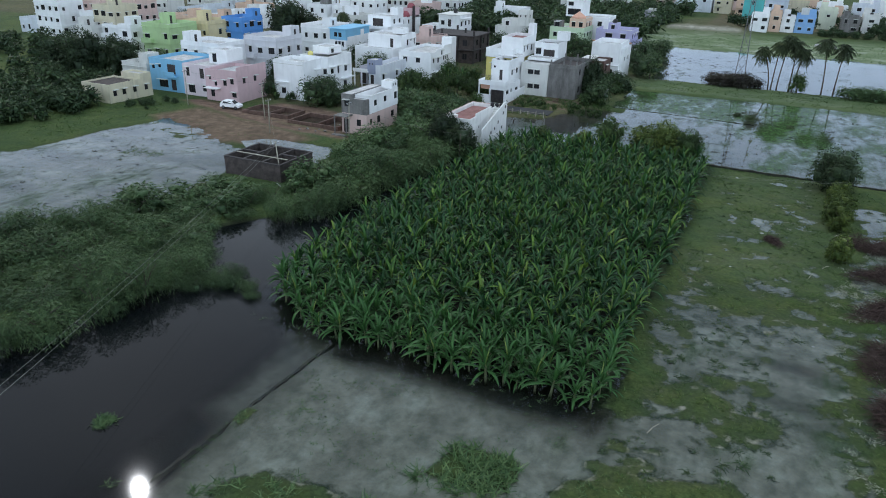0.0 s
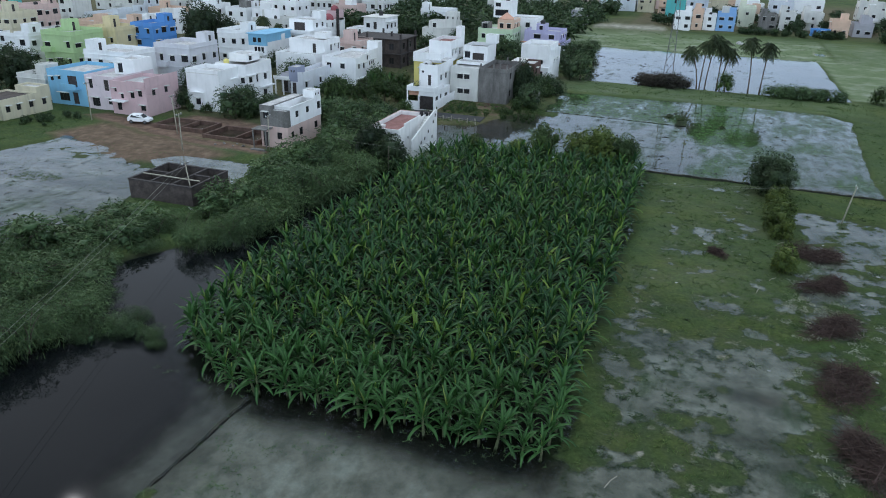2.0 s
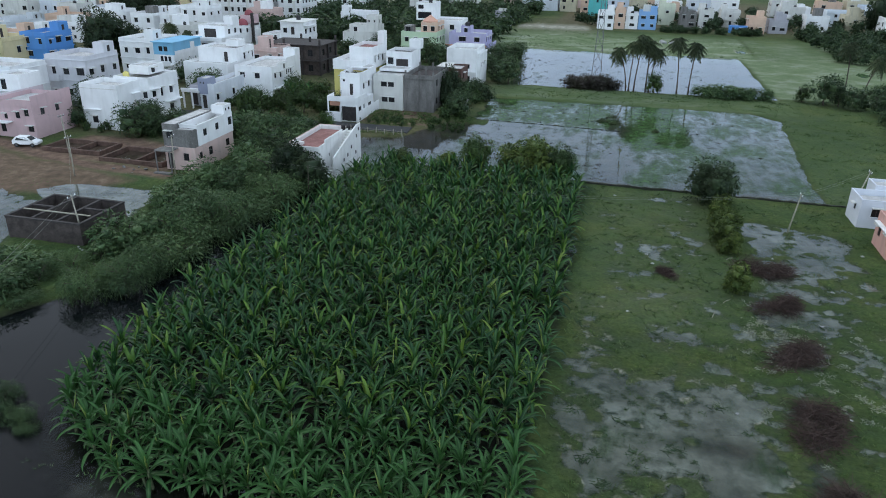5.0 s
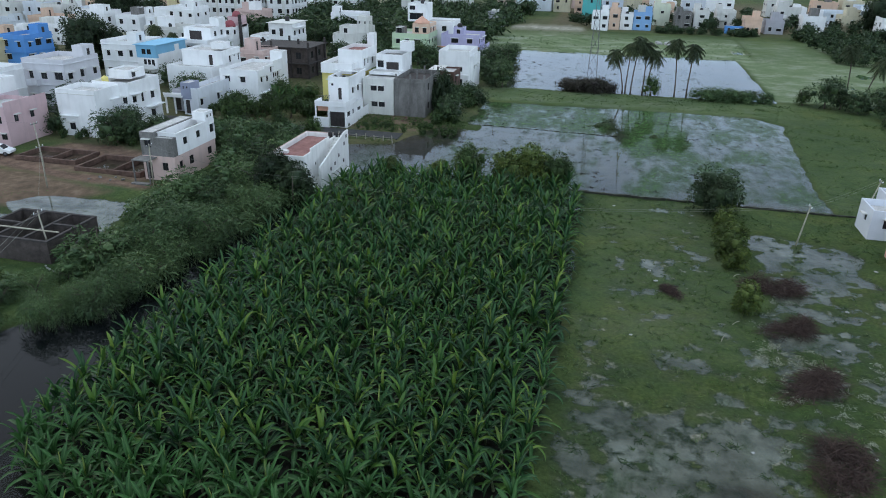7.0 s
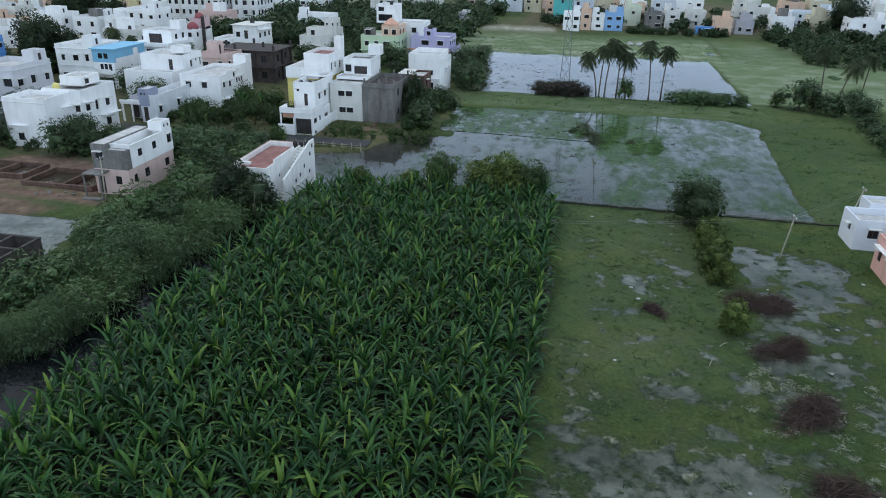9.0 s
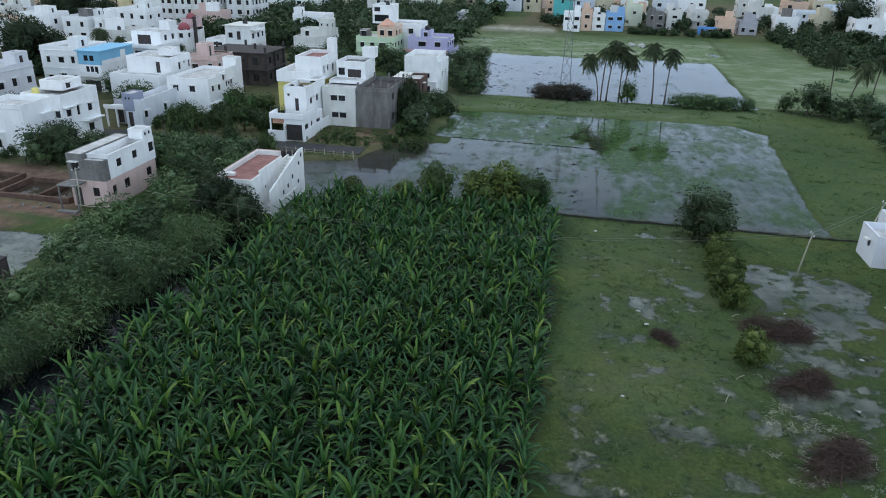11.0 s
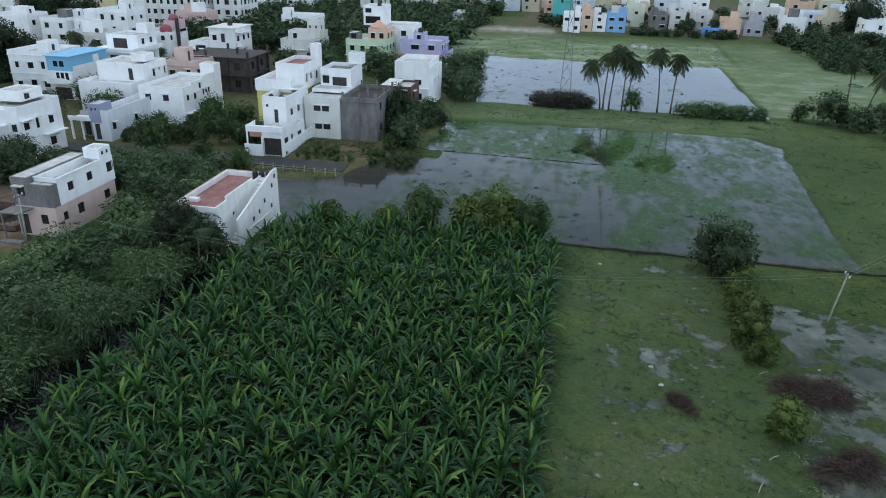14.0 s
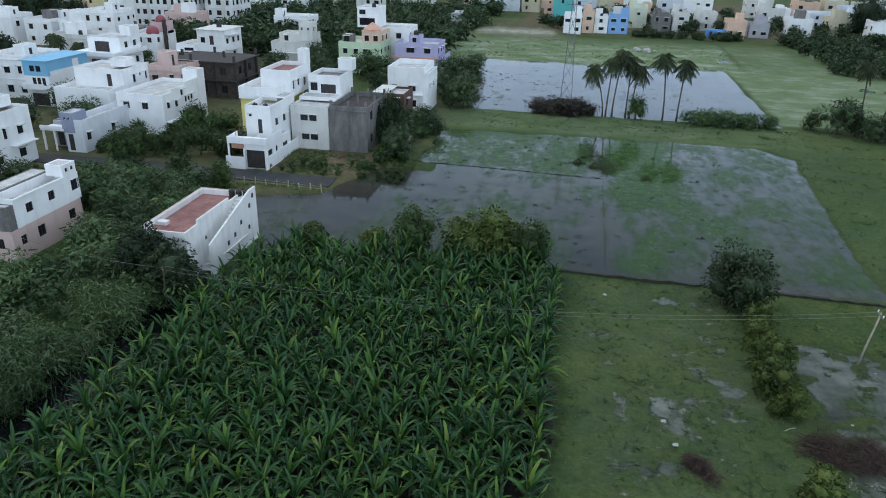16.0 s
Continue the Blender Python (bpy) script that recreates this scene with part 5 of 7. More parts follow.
def concrete_shell():
    H = House(-39.8, 133.0, "unfinished grey concrete building with dark stained walls", 0.3)
    H.volume(0, 5.5, 0, 10.5, -0.6, 6.3, M_CONC, {"E": [(1.5, 2.7, 4.2, 5.4), (5.5, 6.7, 4.2, 5.4), (1.5, 2.7, 1.0, 2.2)]}, 0.7, M_RAW, shade=False)
    for k, (a, b) in enumerate(((0.1, 0.1), (2.6, 0.1), (5.1, 0.1), (5.1, 4.6), (5.1, 9.8), (2.6, 9.8), (0.1, 9.8), (2.6, 4.6))):
        H.slab([(a, a + 0.28, b, b + 0.28, 5.6, 7.0)], M_CONC, "column")
    for k in range(8):
        H.slab([(0.9 + 0.5 * k, 0.93 + 0.5 * k, 9.9, 9.93, 6.3, 7.4)], M_TWIG, "rebar", "rusty steel bar")
    H.slab([(0.55, 0.75, -0.10, 0, -0.3, 6.2), (2.7, 2.95, -0.10, 0, -0.3, 6.2), (-0.05, 5.55, -0.14, 0, 5.6, 5.8)], M_CONC, "rib")
    B = House(-37.6, 147.5, "low unplastered red brick house", 0.3)
    B.volume(0, 5.0, 0, 6.0, -0.5, 5.4, M_BRICK, {"S": [(1.0, 1.9, 3.6, 4.6), (3.4, 4.3, 3.2, 4.8)], "E": [(1.5, 2.5, 3.2, 4.4)]}, 0.35)
    B.slab([(-0.15, 2.4, -0.2, 6.1, 5.4, 5.52)], OFFWHITE, "coping")


def stair_house():
    H = House(-38.3, 159.0, "white two-storey house with outside stair", 0.3)
    H.volume(0, 6.3, 0, 9.0, -0.6, 7.6, WHITE, {"S": [(0.7, 1.6, 3.8, 4.6), (3.6, 4.9, 3.6, 4.5), (3.8, 5.0, 0.9, 2.1), (2.1, 2.9, 1.0, 3.1)], "E": [(1.0, 2.0, 4.2, 5.2), (4.0, 5.0, 4.2, 5.2), (6.6, 7.4, 4.2, 5.2)]}, 0.9)
    H.volume(6.3, 7.0, 0.8, 8.4, -0.6, 6.6, WHITE, {"E": [(1.0, 1.8, 3.8, 4.6), (4.0, 4.8, 3.8, 4.6)]}, 0.6)
    for k in range(12):
        H.slab([(1.2, 2.2, -4.6 + 0.38 * k, -4.2 + 0.38 * k, -0.5, 0.1 + 0.26 * k)], WHITE, "step")
    H.slab([(2.2, 2.34, -4.7, 0, -0.5, 2.2)], WHITE, "stair_wall")
    H.slab([(2.6, 6.4, -0.5, 0, 2.9, 3.05)], WHITE, "ledge")


def porch_house():
    H = House(-77.2, 122.4, "low grey and white house with a dark porch", 0.3)
    H.volume(3.2, 6.0, 0.6, 13.0, -0.6, 4.4, paint((0.72, 0.75, 0.80), 0.2), {"S": [(0.4, 1.2, 0.1, 2.4)], "E": [(0.7, 1.6, 1.5, 2.6), (6.2, 7.1, 1.5, 2.6)]}, 0.7)
    H.volume(0, 3.2, 2.6, 13.0, -0.6, 3.6, GREYP, {"S": [(0.4, 1.4, 0.1, 2.2), (1.8, 2.8, 0.9, 2.2)]}, 0.6)
    H.slab([(-0.2, 3.2, 0.2, 2.6, 2.8, 3.05), (-0.1, 0.15, 0.3, 0.55, -0.6, 2.8), (1.6, 1.8, 0.3, 0.5, -0.6, 2.8), (-0.2, 3.2, 0.1, 0.2, 3.05, 3.5)], WHITE, "porch")
    H.volume(3.0, 4.8, 0.5, 3.4, 2.6, 5.3, BLUEGREY, {"S": [(0.4, 0.7, 4.3, 4.7), (1.0, 1.3, 4.3, 4.7)]}, 0.1, shade=False, label="blue-grey parapet block")


def wedge_house():
    """White house whose roofline steps up towards the back."""
    H = House(-72.9, 133.6, "tall white house with stepped roof and small windows", 0.3)
    E = [(0.8, 2.6, 0.6, 1.8), (1.0, 1.8, 3.8, 4.7), (3.2, 4.0, 3.6, 4.6), (5.0, 5.7, 5.0, 5.9), (6.0, 6.6, 3.8, 4.7), (6.9, 7.5, 3.9, 4.8), (7.8, 8.4, 3.9, 4.8), (5.0, 5.8, 1.8, 2.8), (7.2, 8.0, 0.8, 1.8), (10.4, 11.0, 1.2, 2.0), (2.9, 4.4, 0.5, 1.7)]
    H.volume(0, 7.5, 0, 12.6, -0.6, 6.0, WHITE, {"E": E, "S": [(1.0, 2.0, 3.8, 4.8), (4.0, 5.0, 3.8, 4.8)]}, 0.6)
    H.slab([(7.34, 7.5, 2.6, 12.6, 6.0, 6.4), (7.34, 7.5, 6.2, 12.6, 6.4, 6.8)], WHITE, "parapet")
    H.volume(5.0, 7.52, 10.4, 12.62, 6.0, 8.0, WHITE, {}, 0.1)
    H.slab([(7.5, 8.3, 0.0, 4.6, 1.9, 2.05)], WHITE, "awning")


def corner_house():
    H = House(-83.6, 105.4, "large white house with plain stained end wall", 0.3)
    H.volume(0, 6.6, 0, 5.6, -0.6, 6.9, WHITE, {"S": [(1.5, 2.5, 0.9, 2.0)]}, 0.7)
    H.volume(2.0, 8.2, 5.6, 13.6, -0.6, 7.2, WHITE, {"E": [(0.8, 1.8, 4.0, 5.0), (3.0, 3.6, 3.8, 5.2), (5.4, 6.4, 3.9, 5.0), (0.8, 2.2, 1.0, 2.1), (5.0, 6.2, 1.0, 2.2)], "S": [(5.0, 5.8, 4.0, 5.0)]}, 0.7)
    H.volume(2.4, 6.0, 9.2, 13.4, 7.0, 8.4, WHITE, {"E": [(0.8, 1.8, 7.2, 8.0)]}, 0.2)
    for b in ((8.2, 9.0, 9.4, 13.4, 2.7, 2.85), (8.2, 8.8, 5.8, 8.0, 5.3, 5.4), (6.6, 7.1, 0.6, 2.4, 2.9, 3.02), (6.6, 7.1, 3.2, 5.2, 5.0, 5.12), (0.6, 3.4, -0.5, 0, 3.0, 3.12)):
        H.slab([b], WHITE, "sunshade_slab")
    H.slab([(0, 6.6, -0.06, 0, 6.2, 6.3)], OFFWHITE, "ledge")
    H.tank(3.2, 7.2, 6.5, 0.5, 1.2, BRIGHTYELLOW)


def blue_top_house():
    H = House(-98.2, 145.8, "white house with bright blue painted top storey", 0.3)
    H.volume(0, 4.6, 0, 10.6, -0.6, 5.0, WHITE, {"S": [(1.4, 2.1, 3.4, 4.7), (2.3, 3.0, 3.4, 4.7), (3.2, 3.9, 3.4, 4.7), (0.8, 4.0, 0.0, 2.1)], "E": [(1.2, 2.2, 0.9, 1.7), (5.6, 6.6, 0.9, 1.7)]}, 0.1, shade=False)
    H.volume(0, 4.6, 0, 10.6, 5.0, 7.5, SKYBLUE, {"S": [(1.2, 2.1, 5.7, 6.7), (2.4, 3.3, 5.7, 6.7)]}, 0.15, SKYBLUE, label="blue painted upper storey", shade=False)
    H.slab([(4.6, 4.66, 0.5, 10.5, 4.9, 5.75), (4.6, 4.66, 6.4, 8.0, 5.75, 7.0)], WHITE, "side_panel", "white painted band")
    H.slab([(-0.3, 5.0, -0.5, 10.9, 7.5, 7.62)], SKYBLUE, "roof_sheet", "pale blue roof sheet")
    H.slab([(0.2, 4.4, -1.2, 0, 2.9, 3.05), (0.2, 4.4, -1.2, -1.1, 3.05, 3.9)], WHITE, "balcony")


def terrace_house():
    H = House(-85.4, 136.4, "white house with open terrace and stair tower", 0.3)
    H.volume(0, 9.4, 0, 11.0, -0.6, 5.6, WHITE, {"E": [(1.2, 1.9, 1.0, 2.0), (3.0, 4.0, 2.8, 4.0), (6.0, 7.0, 3.4, 4.4), (3.2, 4.4, 0.6, 1.8)], "S": [(5.6, 7.4, 2.2, 3.0)]}, 0.5)
    H.volume(1.0, 9.42, 4.0, 11.02, 5.1, 8.0, WHITE, {"S": [(5.6, 6.4, 5.3, 7.2)], "E": [(2.6, 3.3, 5.6, 6.8), (4.4, 4.9, 6.4, 6.8), (6.0, 6.5, 5.6, 6.8)]}, 0.4)
    H.volume(6.0, 8.6, 6.2, 9.0, 8.0, 9.2, WHITE, {}, 0.1)


def frame_building():
    """Unfinished block: dark columns, slabs and unplastered infill."""
    H = House(-80.0, 160.0, "unfinished dark brick and concrete frame building", 0.3)
    H.slab([(-0.3, 13.3, -0.3, 10.3, 3.0, 3.2), (-0.3, 13.3, -0.3, 10.3, 6.3, 6.5)], M_DARKFRAME, "floor_slab")
    for i in range(4):
        for j in range(3):
            H.slab([(0.1 + i * 4.2, 0.5 + i * 4.2, 0.1 + j * 4.6, 0.5 + j * 4.6, -0.6, 7.6 if (i + j) % 2 else 6.5)], M_DARKFRAME, "column")
    H.volume(0.5, 12.6, 0.45, 9.7, -0.5, 6.25, M_RAW, {"S": [(1.0, 2.2, 0.8, 2.2), (5.4, 6.6, 0.8, 2.2), (9.4, 10.6, 0.8, 2.2), (1.0, 2.2, 4.0, 5.4), (5.4, 6.6, 3.4, 5.6), (9.4, 10.6, 4.0, 5.4)], "E": [(2.0, 3.2, 4.0, 5.4), (6.0, 7.2, 4.0, 5.4), (2.0, 3.2, 0.8, 2.2)]}, 0.02, shade=False)


def left_row():
    H = House(-108.0, 99.4, "sky-blue painted two-storey house with balconies", 0.3)
    H.volume(0, 8.4, 0, 9.0, -0.6, 5.9, SKYBLUE, {"S": [(0.6, 1.3, 3.9, 4.6), (2.2, 2.9, 4.2, 4.8), (4.4, 6.4, 3.2, 5.0), (5.0, 6.2, 0.2, 2.2), (2.0, 4.2, 0.6, 2.0)], "E": [(1.5, 2.4, 4.0, 5.0)]}, 0.6)
    H.slab([(4.0, 7.0, -1.1, 0, 2.8, 2.95), (4.0, 7.0, -1.1, -1.0, 2.95, 3.8)], SKYBLUE, "balcony")
    P = House(-99.4, 99.0, "narrow pale pink and white house", 0.3)
    P.volume(0, 6.4, 0, 9.5, -0.6, 5.6, paint((0.72, 0.62, 0.66), 0.2), {"S": [(0.8, 1.6, 3.4, 5.0), (4.0, 5.0, 3.2, 5.0), (1.0, 2.6, 0.4, 1.9), (4.4, 5.4, 0.9, 2.0)]}, 0.5)
    P.volume(2.0, 6.38, 5.0, 9.4, 5.1, 7.8, WHITE, {"S": [(0.8, 1.8, 5.4, 7.0)]}, 0.4)
    K = House(-92.8, 97.6, "pink two-storey house with small dark windows", 0.3)
    K.volume(0, 7.2, 0, 8.0, -0.6, 5.4, PINK, {"S": [(0.8, 1.3, 3.6, 4.2), (2.0, 2.6, 2.6, 3.4), (4.0, 4.8, 2.8, 3.8), (5.6, 6.4, 3.2, 4.2), (5.8, 6.8, 0.9, 1.8), (1.0, 1.9, 0.6, 1.9)], "E": [(1.5, 2.3, 3.2, 4.2), (4.5, 5.3, 3.2, 4.2)]}, 0.6)
    K.slab([(3.6, 7.4, -0.1, 0.0, 4.6, 5.6), (7.2, 7.3, -0.1, 8.0, 4.6, 6.2)], PINK, "parapet")
    K.slab([(0.4, 3.4, -1.2, 0, 2.2, 2.35)], WHITE, "porch_slab")
    C = House(-110.5, 86.0, "low stained cream house with flat roof", 0.2)
    C.volume(0, 6.6, 0, 7.0, -0.4, 3.3, CREAM, {"E": [(0.8, 1.6, 1.2, 2.2), (2.8, 3.6, 1.2, 2.2), (5.2, 6.0, 1.2, 2.2)], "S": [(2.0, 3.0, 1.2, 2.2)]}, 0.3, M_RAW)
    C.volume(2.0, 6.6, 7.0, 9.6, -0.4, 4.2, CREAM, {"E": [(0.8, 1.6, 1.2, 2.2)]}, 0.3)


def mud_walls():
    """Roofless unplastered walls of a new house standing in the pond."""
    H = House(-60.9, 65.6, "roofless dark unplastered walls of an unfinished house", -0.35, name="unfinished_walls", category="unfinished house")
    t, h, X, Y = 0.22, 2.7, 8.6, 6.8
    runs = [(0, X, 0, t), (0, X, Y - t, Y), (0, t, t, Y - t), (X - t, X, t, Y - t), (2.8, 2.8 + t, t, Y - t), (5.7, 5.7 + t, t, Y - t), (t, 2.8, 3.4, 3.4 + t), (5.92, X - t, 3.9, 3.9 + t)]
    for a, b, c, d in runs:
        H.slab([(a, b, c, d, -0.5, h)], M_RAW, "wall")
    for a, b, c, d in runs:
        H.slab([(a - 0.04, b + 0.04, c - 0.04, d + 0.04, h, h + 0.16)], M_DARKFRAME, "ring_beam", "dark concrete")
    H.slab([(0.4, 8.2, 2.0, 2.16, h + 0.16, h + 0.26)], M_POLE, "plank", "pale timber plank")
    H.slab([(X, X + 2.2, Y * 0.4, Y * 0.4 + t, -0.5, 1.4)], M_RAW, "low_wall")


def foundations():
    """Low wet earth and brick footings of plots beside the mud track."""
    for x, y, X, Y in ((-70.2, 91.0, 9.6, 6.2), (-81.2, 93.2, 9.4, 5.0)):
        H = House(x, y, "low brown brick footing of an unbuilt plot", 0.0, name="plot_footing", category="footing")
        for a, b, c, d in ((0, X, 0, 0.35), (0, X, Y - 0.35, Y), (0, 0.35, 0.35, Y - 0.35), (X - 0.35, X, 0.35, Y - 0.35), (X * 0.55, X * 0.55 + 0.3, 0.35, Y - 0.35)):
            H.slab([(a, b, c, d, -0.5, 0.62)], M_EARTHWALL, "footing_wall")


def right_houses():
    H = House(23.8, 93.2, "small white flat-roofed house beside the field", 0.2)
    H.volume(0, 6.2, 0, 4.2, -0.6, 3.2, paint((0.70, 0.73, 0.80), 0.12), {"S": [(1.2, 2.2, 1.3, 2.3)], "W": [(2.0, 2.7, 1.5, 2.2)]}, 0.7)
    H.volume(2.4, 6.2, 4.2, 7.0, -0.6, 3.7, paint((0.70, 0.73, 0.80), 0.12), {}, 0.3)
    P = House(24.2, 83.4, "salmon-pink house with flat roof beside wet grass", 0.2)
    P.volume(0, 6.0, 0, 5.4, -0.6, 3.6, paint((0.66, 0.38, 0.32), 0.3), {"W": [(0.8, 1.6, 1.2, 2.3), (3.6, 4.4, 1.2, 2.3)], "S": [(2.0, 3.0, 1.2, 2.3)]}, 0.7)
    P.slab([(-0.5, 0, 0.5, 4.8, 2.6, 2.72)], WHITE, "sunshade_slab")


MAROON = paint((0.30, 0.075, 0.09), 0.15)


def dome(H, x, y, z, r, mat, label):
    """A round cupola on a low drum."""
    pts = [(x, y, z), (x, y, z + 0.25)] + [(x, y, z + 0.25 + r * math.sin(radians(a))) for a in (20, 40, 60, 78)]
    part("cupola", mesh_of("cupola", *tube(pts, [r, r] + [r * math.cos(radians(a)) for a in (20, 40, 60, 78)], 14), [mat], smooth=True), H.ob, label)


def terrace_villa():
    H = House(-100.2, 161.0, "three-storey white house with wide overhanging terraces", 0.3)
    # dark panels stand for the shade between open ground-floor pillars
    H.volume(0.8, 8.6, 0.9, 8.6, -0.6, 3.0, OFFWHITE, {"S": [(0.6, 2.8, 0.0, 2.2), (3.6, 6.6, 0.0, 2.2)], "E": [(1.0, 3.4, 0.0, 2.2), (4.6, 5.8, 0.8, 2.0)]}, 0.02, shade=False)
    H.slab([(-0.9, 9.8, -1.3, 9.2, 3.0, 3.25)], WHITE, "terrace")
    H.slab([(-0.9, 9.8, -1.3, -1.2, 3.25, 3.95), (9.7, 9.8, -1.2, 9.2, 3.25, 3.95)], WHITE, "terrace_parapet")
    H.volume(0.2, 9.0, 0.3, 9.0, 3.25, 6.2, WHITE, {"S": [(1.0, 2.3, 4.2, 5.4), (3.6, 5.4, 3.4, 5.5), (6.6, 7.8, 4.2, 5.4)], "E": [(1.0, 2.0, 4.2, 5.4), (3.6, 4.6, 4.2, 5.4), (6.2, 7.2, 4.2, 5.4)]}, 0.02)
    H.slab([(-0.9, 9.9, -1.2, 9.3, 6.2, 6.45)], WHITE, "terrace")
    H.slab([(-0.9, 9.9, -1.2, -1.1, 6.45, 7.0), (9.8, 9.9, -1.1, 9.3, 6.45, 7.0)], WHITE, "terrace_parapet")
    # the wide front panel stands for the shade in the recessed balcony
    H.volume(2.2, 8.9, 2.2, 8.9, 6.45, 9.2, WHITE, {"S": [(1.4, 4.4, 6.6, 8.5)], "E": [(1.4, 2.4, 7.3, 8.4), (4.2, 5.2, 7.3, 8.4)]}, 0.4, shade=False)
    H.volume(6.6, 8.92, 6.0, 8.92, 9.2, 11.0, WHITE, {}, 0.1)


def dome_house():
    H = House(-110.0, 193.0, "white house with dark red round cupolas", 0.3)
    H.volume(0, 7.4, 0, 9.0, -0.6, 6.0, WHITE, {"S": [(0.8, 1.8, 4.0, 5.1), (3.0, 4.0, 4.0, 5.1), (5.4, 6.4, 4.0, 5.1), (1.0, 3.0, 0.4, 2.1), (4.4, 6.0, 0.9, 2.1)], "E": [(0.9, 1.9, 4.0, 5.1), (4.4, 5.6, 4.0, 5.1)]}, 0.6)
    H.volume(4.4, 7.4, 3.6, 8.4, 5.4, 8.2, PINK, {"E": [(1.2, 2.0, 5.6, 7.4)]}, 0.3)
    dome(H, 6.2, 1.3, 5.9, 1.45, MAROON, "dark red round cupola")
    dome(H, 6.0, 5.6, 8.1, 1.2, MAROON, "dark red round cupola")
    H.slab([(7.55, 8.1, 3.4, 4.2, -0.6, 8.8)], M_DARKFRAME, "pier", "dark brown pier")


def long_white_house():
    H = House(-97.0, 192.0, "long white house of several blocks with balconies", 0.3)
    H.volume(0, 4.8, 0, 8.0, -0.6, 4.3, WHITE, {"S": [(0.5, 1.6, 0.2, 2.3), (2.0, 4.3, 2.3, 3.5)], "E": []}, 0.6)
    H.volume(4.8, 11.4, 1.2, 10.0, -0.6, 7.4, WHITE, {"S": [(0.8, 1.9, 4.6, 5.8), (3.0, 4.0, 4.2, 6.2), (1.0, 2.0, 1.2, 2.4), (4.2, 5.4, 1.2, 2.4)], "E": [(1.0, 2.2, 4.4, 5.6), (4.0, 5.2, 4.4, 5.6), (6.6, 7.6, 4.4, 5.6), (1.0, 2.2, 1.2, 2.4), (4.0, 5.2, 1.2, 2.4)]}, 0.7)
    H.slab([(11.4, 12.8, 1.6, 7.0, 3.2, 3.4), (12.7, 12.8, 1.6, 7.0, 3.4, 4.2), (11.4, 12.7, 1.6, 1.7, 3.4, 4.2)], WHITE, "balcony")
    H.slab([(11.4, 12.8, 1.6, 7.0, 6.4, 6.55)], WHITE, "canopy_slab")
    H.slab([(4.4, 11.9, 0.7, 10.4, 7.4, 7.55)], OFFWHITE, "cornice")
    H.tank(8.0, 6.0, 7.5, 0.6, 1.3)
    H.slab([(-0.6, 5.0, -1.2, 0, 2.7, 2.85)], WHITE, "canopy_slab")


def apartments():
    """Two white slabs of flats behind the town; only their lower storeys stand in view."""
    for x, y, sx, dep, label in ((-141.4, 246.0, 18.6, 12.0, "five-storey white apartment block with many windows"), (-120.6, 251.0, 8.8, 13.0, "tall white apartment block with grey base")):
        H = House(x, y, label, 0.3, name="apartment_block", category="apartments")
        wins = {"S": [], "E": []}
        for f in range(4):
            for side, w in (("S", sx), ("E", dep)):
                n = int(w / 2.3)
                for k in range(n):
                    c = w * (k + 0.5) / n
                    ww = 1.5 if k % 3 == 1 else 0.9
                    wins[side].append((round(c - ww / 2, 3), round(c + ww / 2, 3), 1.1 + 3.0 * f, 2.5 + 3.0 * f))
        H.volume(0, sx, 0, dep, -0.6, 15.8, paint((0.76, 0.77, 0.78), 0.12), wins, 0.8)
        H.slab([(-0.1, sx + 0.1, -0.1, 0.0, -0.6, 0.9), (sx, sx + 0.1, 0.0, dep, -0.6, 0.9)], GREYP, "plinth", "grey painted plinth")
        for f in range(1, 5):
            H.slab([(-0.06, sx + 0.06, -0.12, 0.0, 3.0 * f, 3.0 * f + 0.14), (sx, sx + 0.12, 0.0, dep, 3.0 * f, 3.0 * f + 0.14)], OFFWHITE, "ledge")
        for k in range(2, int(sx / 2.3), 3):
            H.slab([(sx * k / int(sx / 2.3) - 0.5, sx * k / int(sx / 2.3) + 0.5, -0.22, -0.13, 0.9, 15.6)], OFFWHITE, "pier")


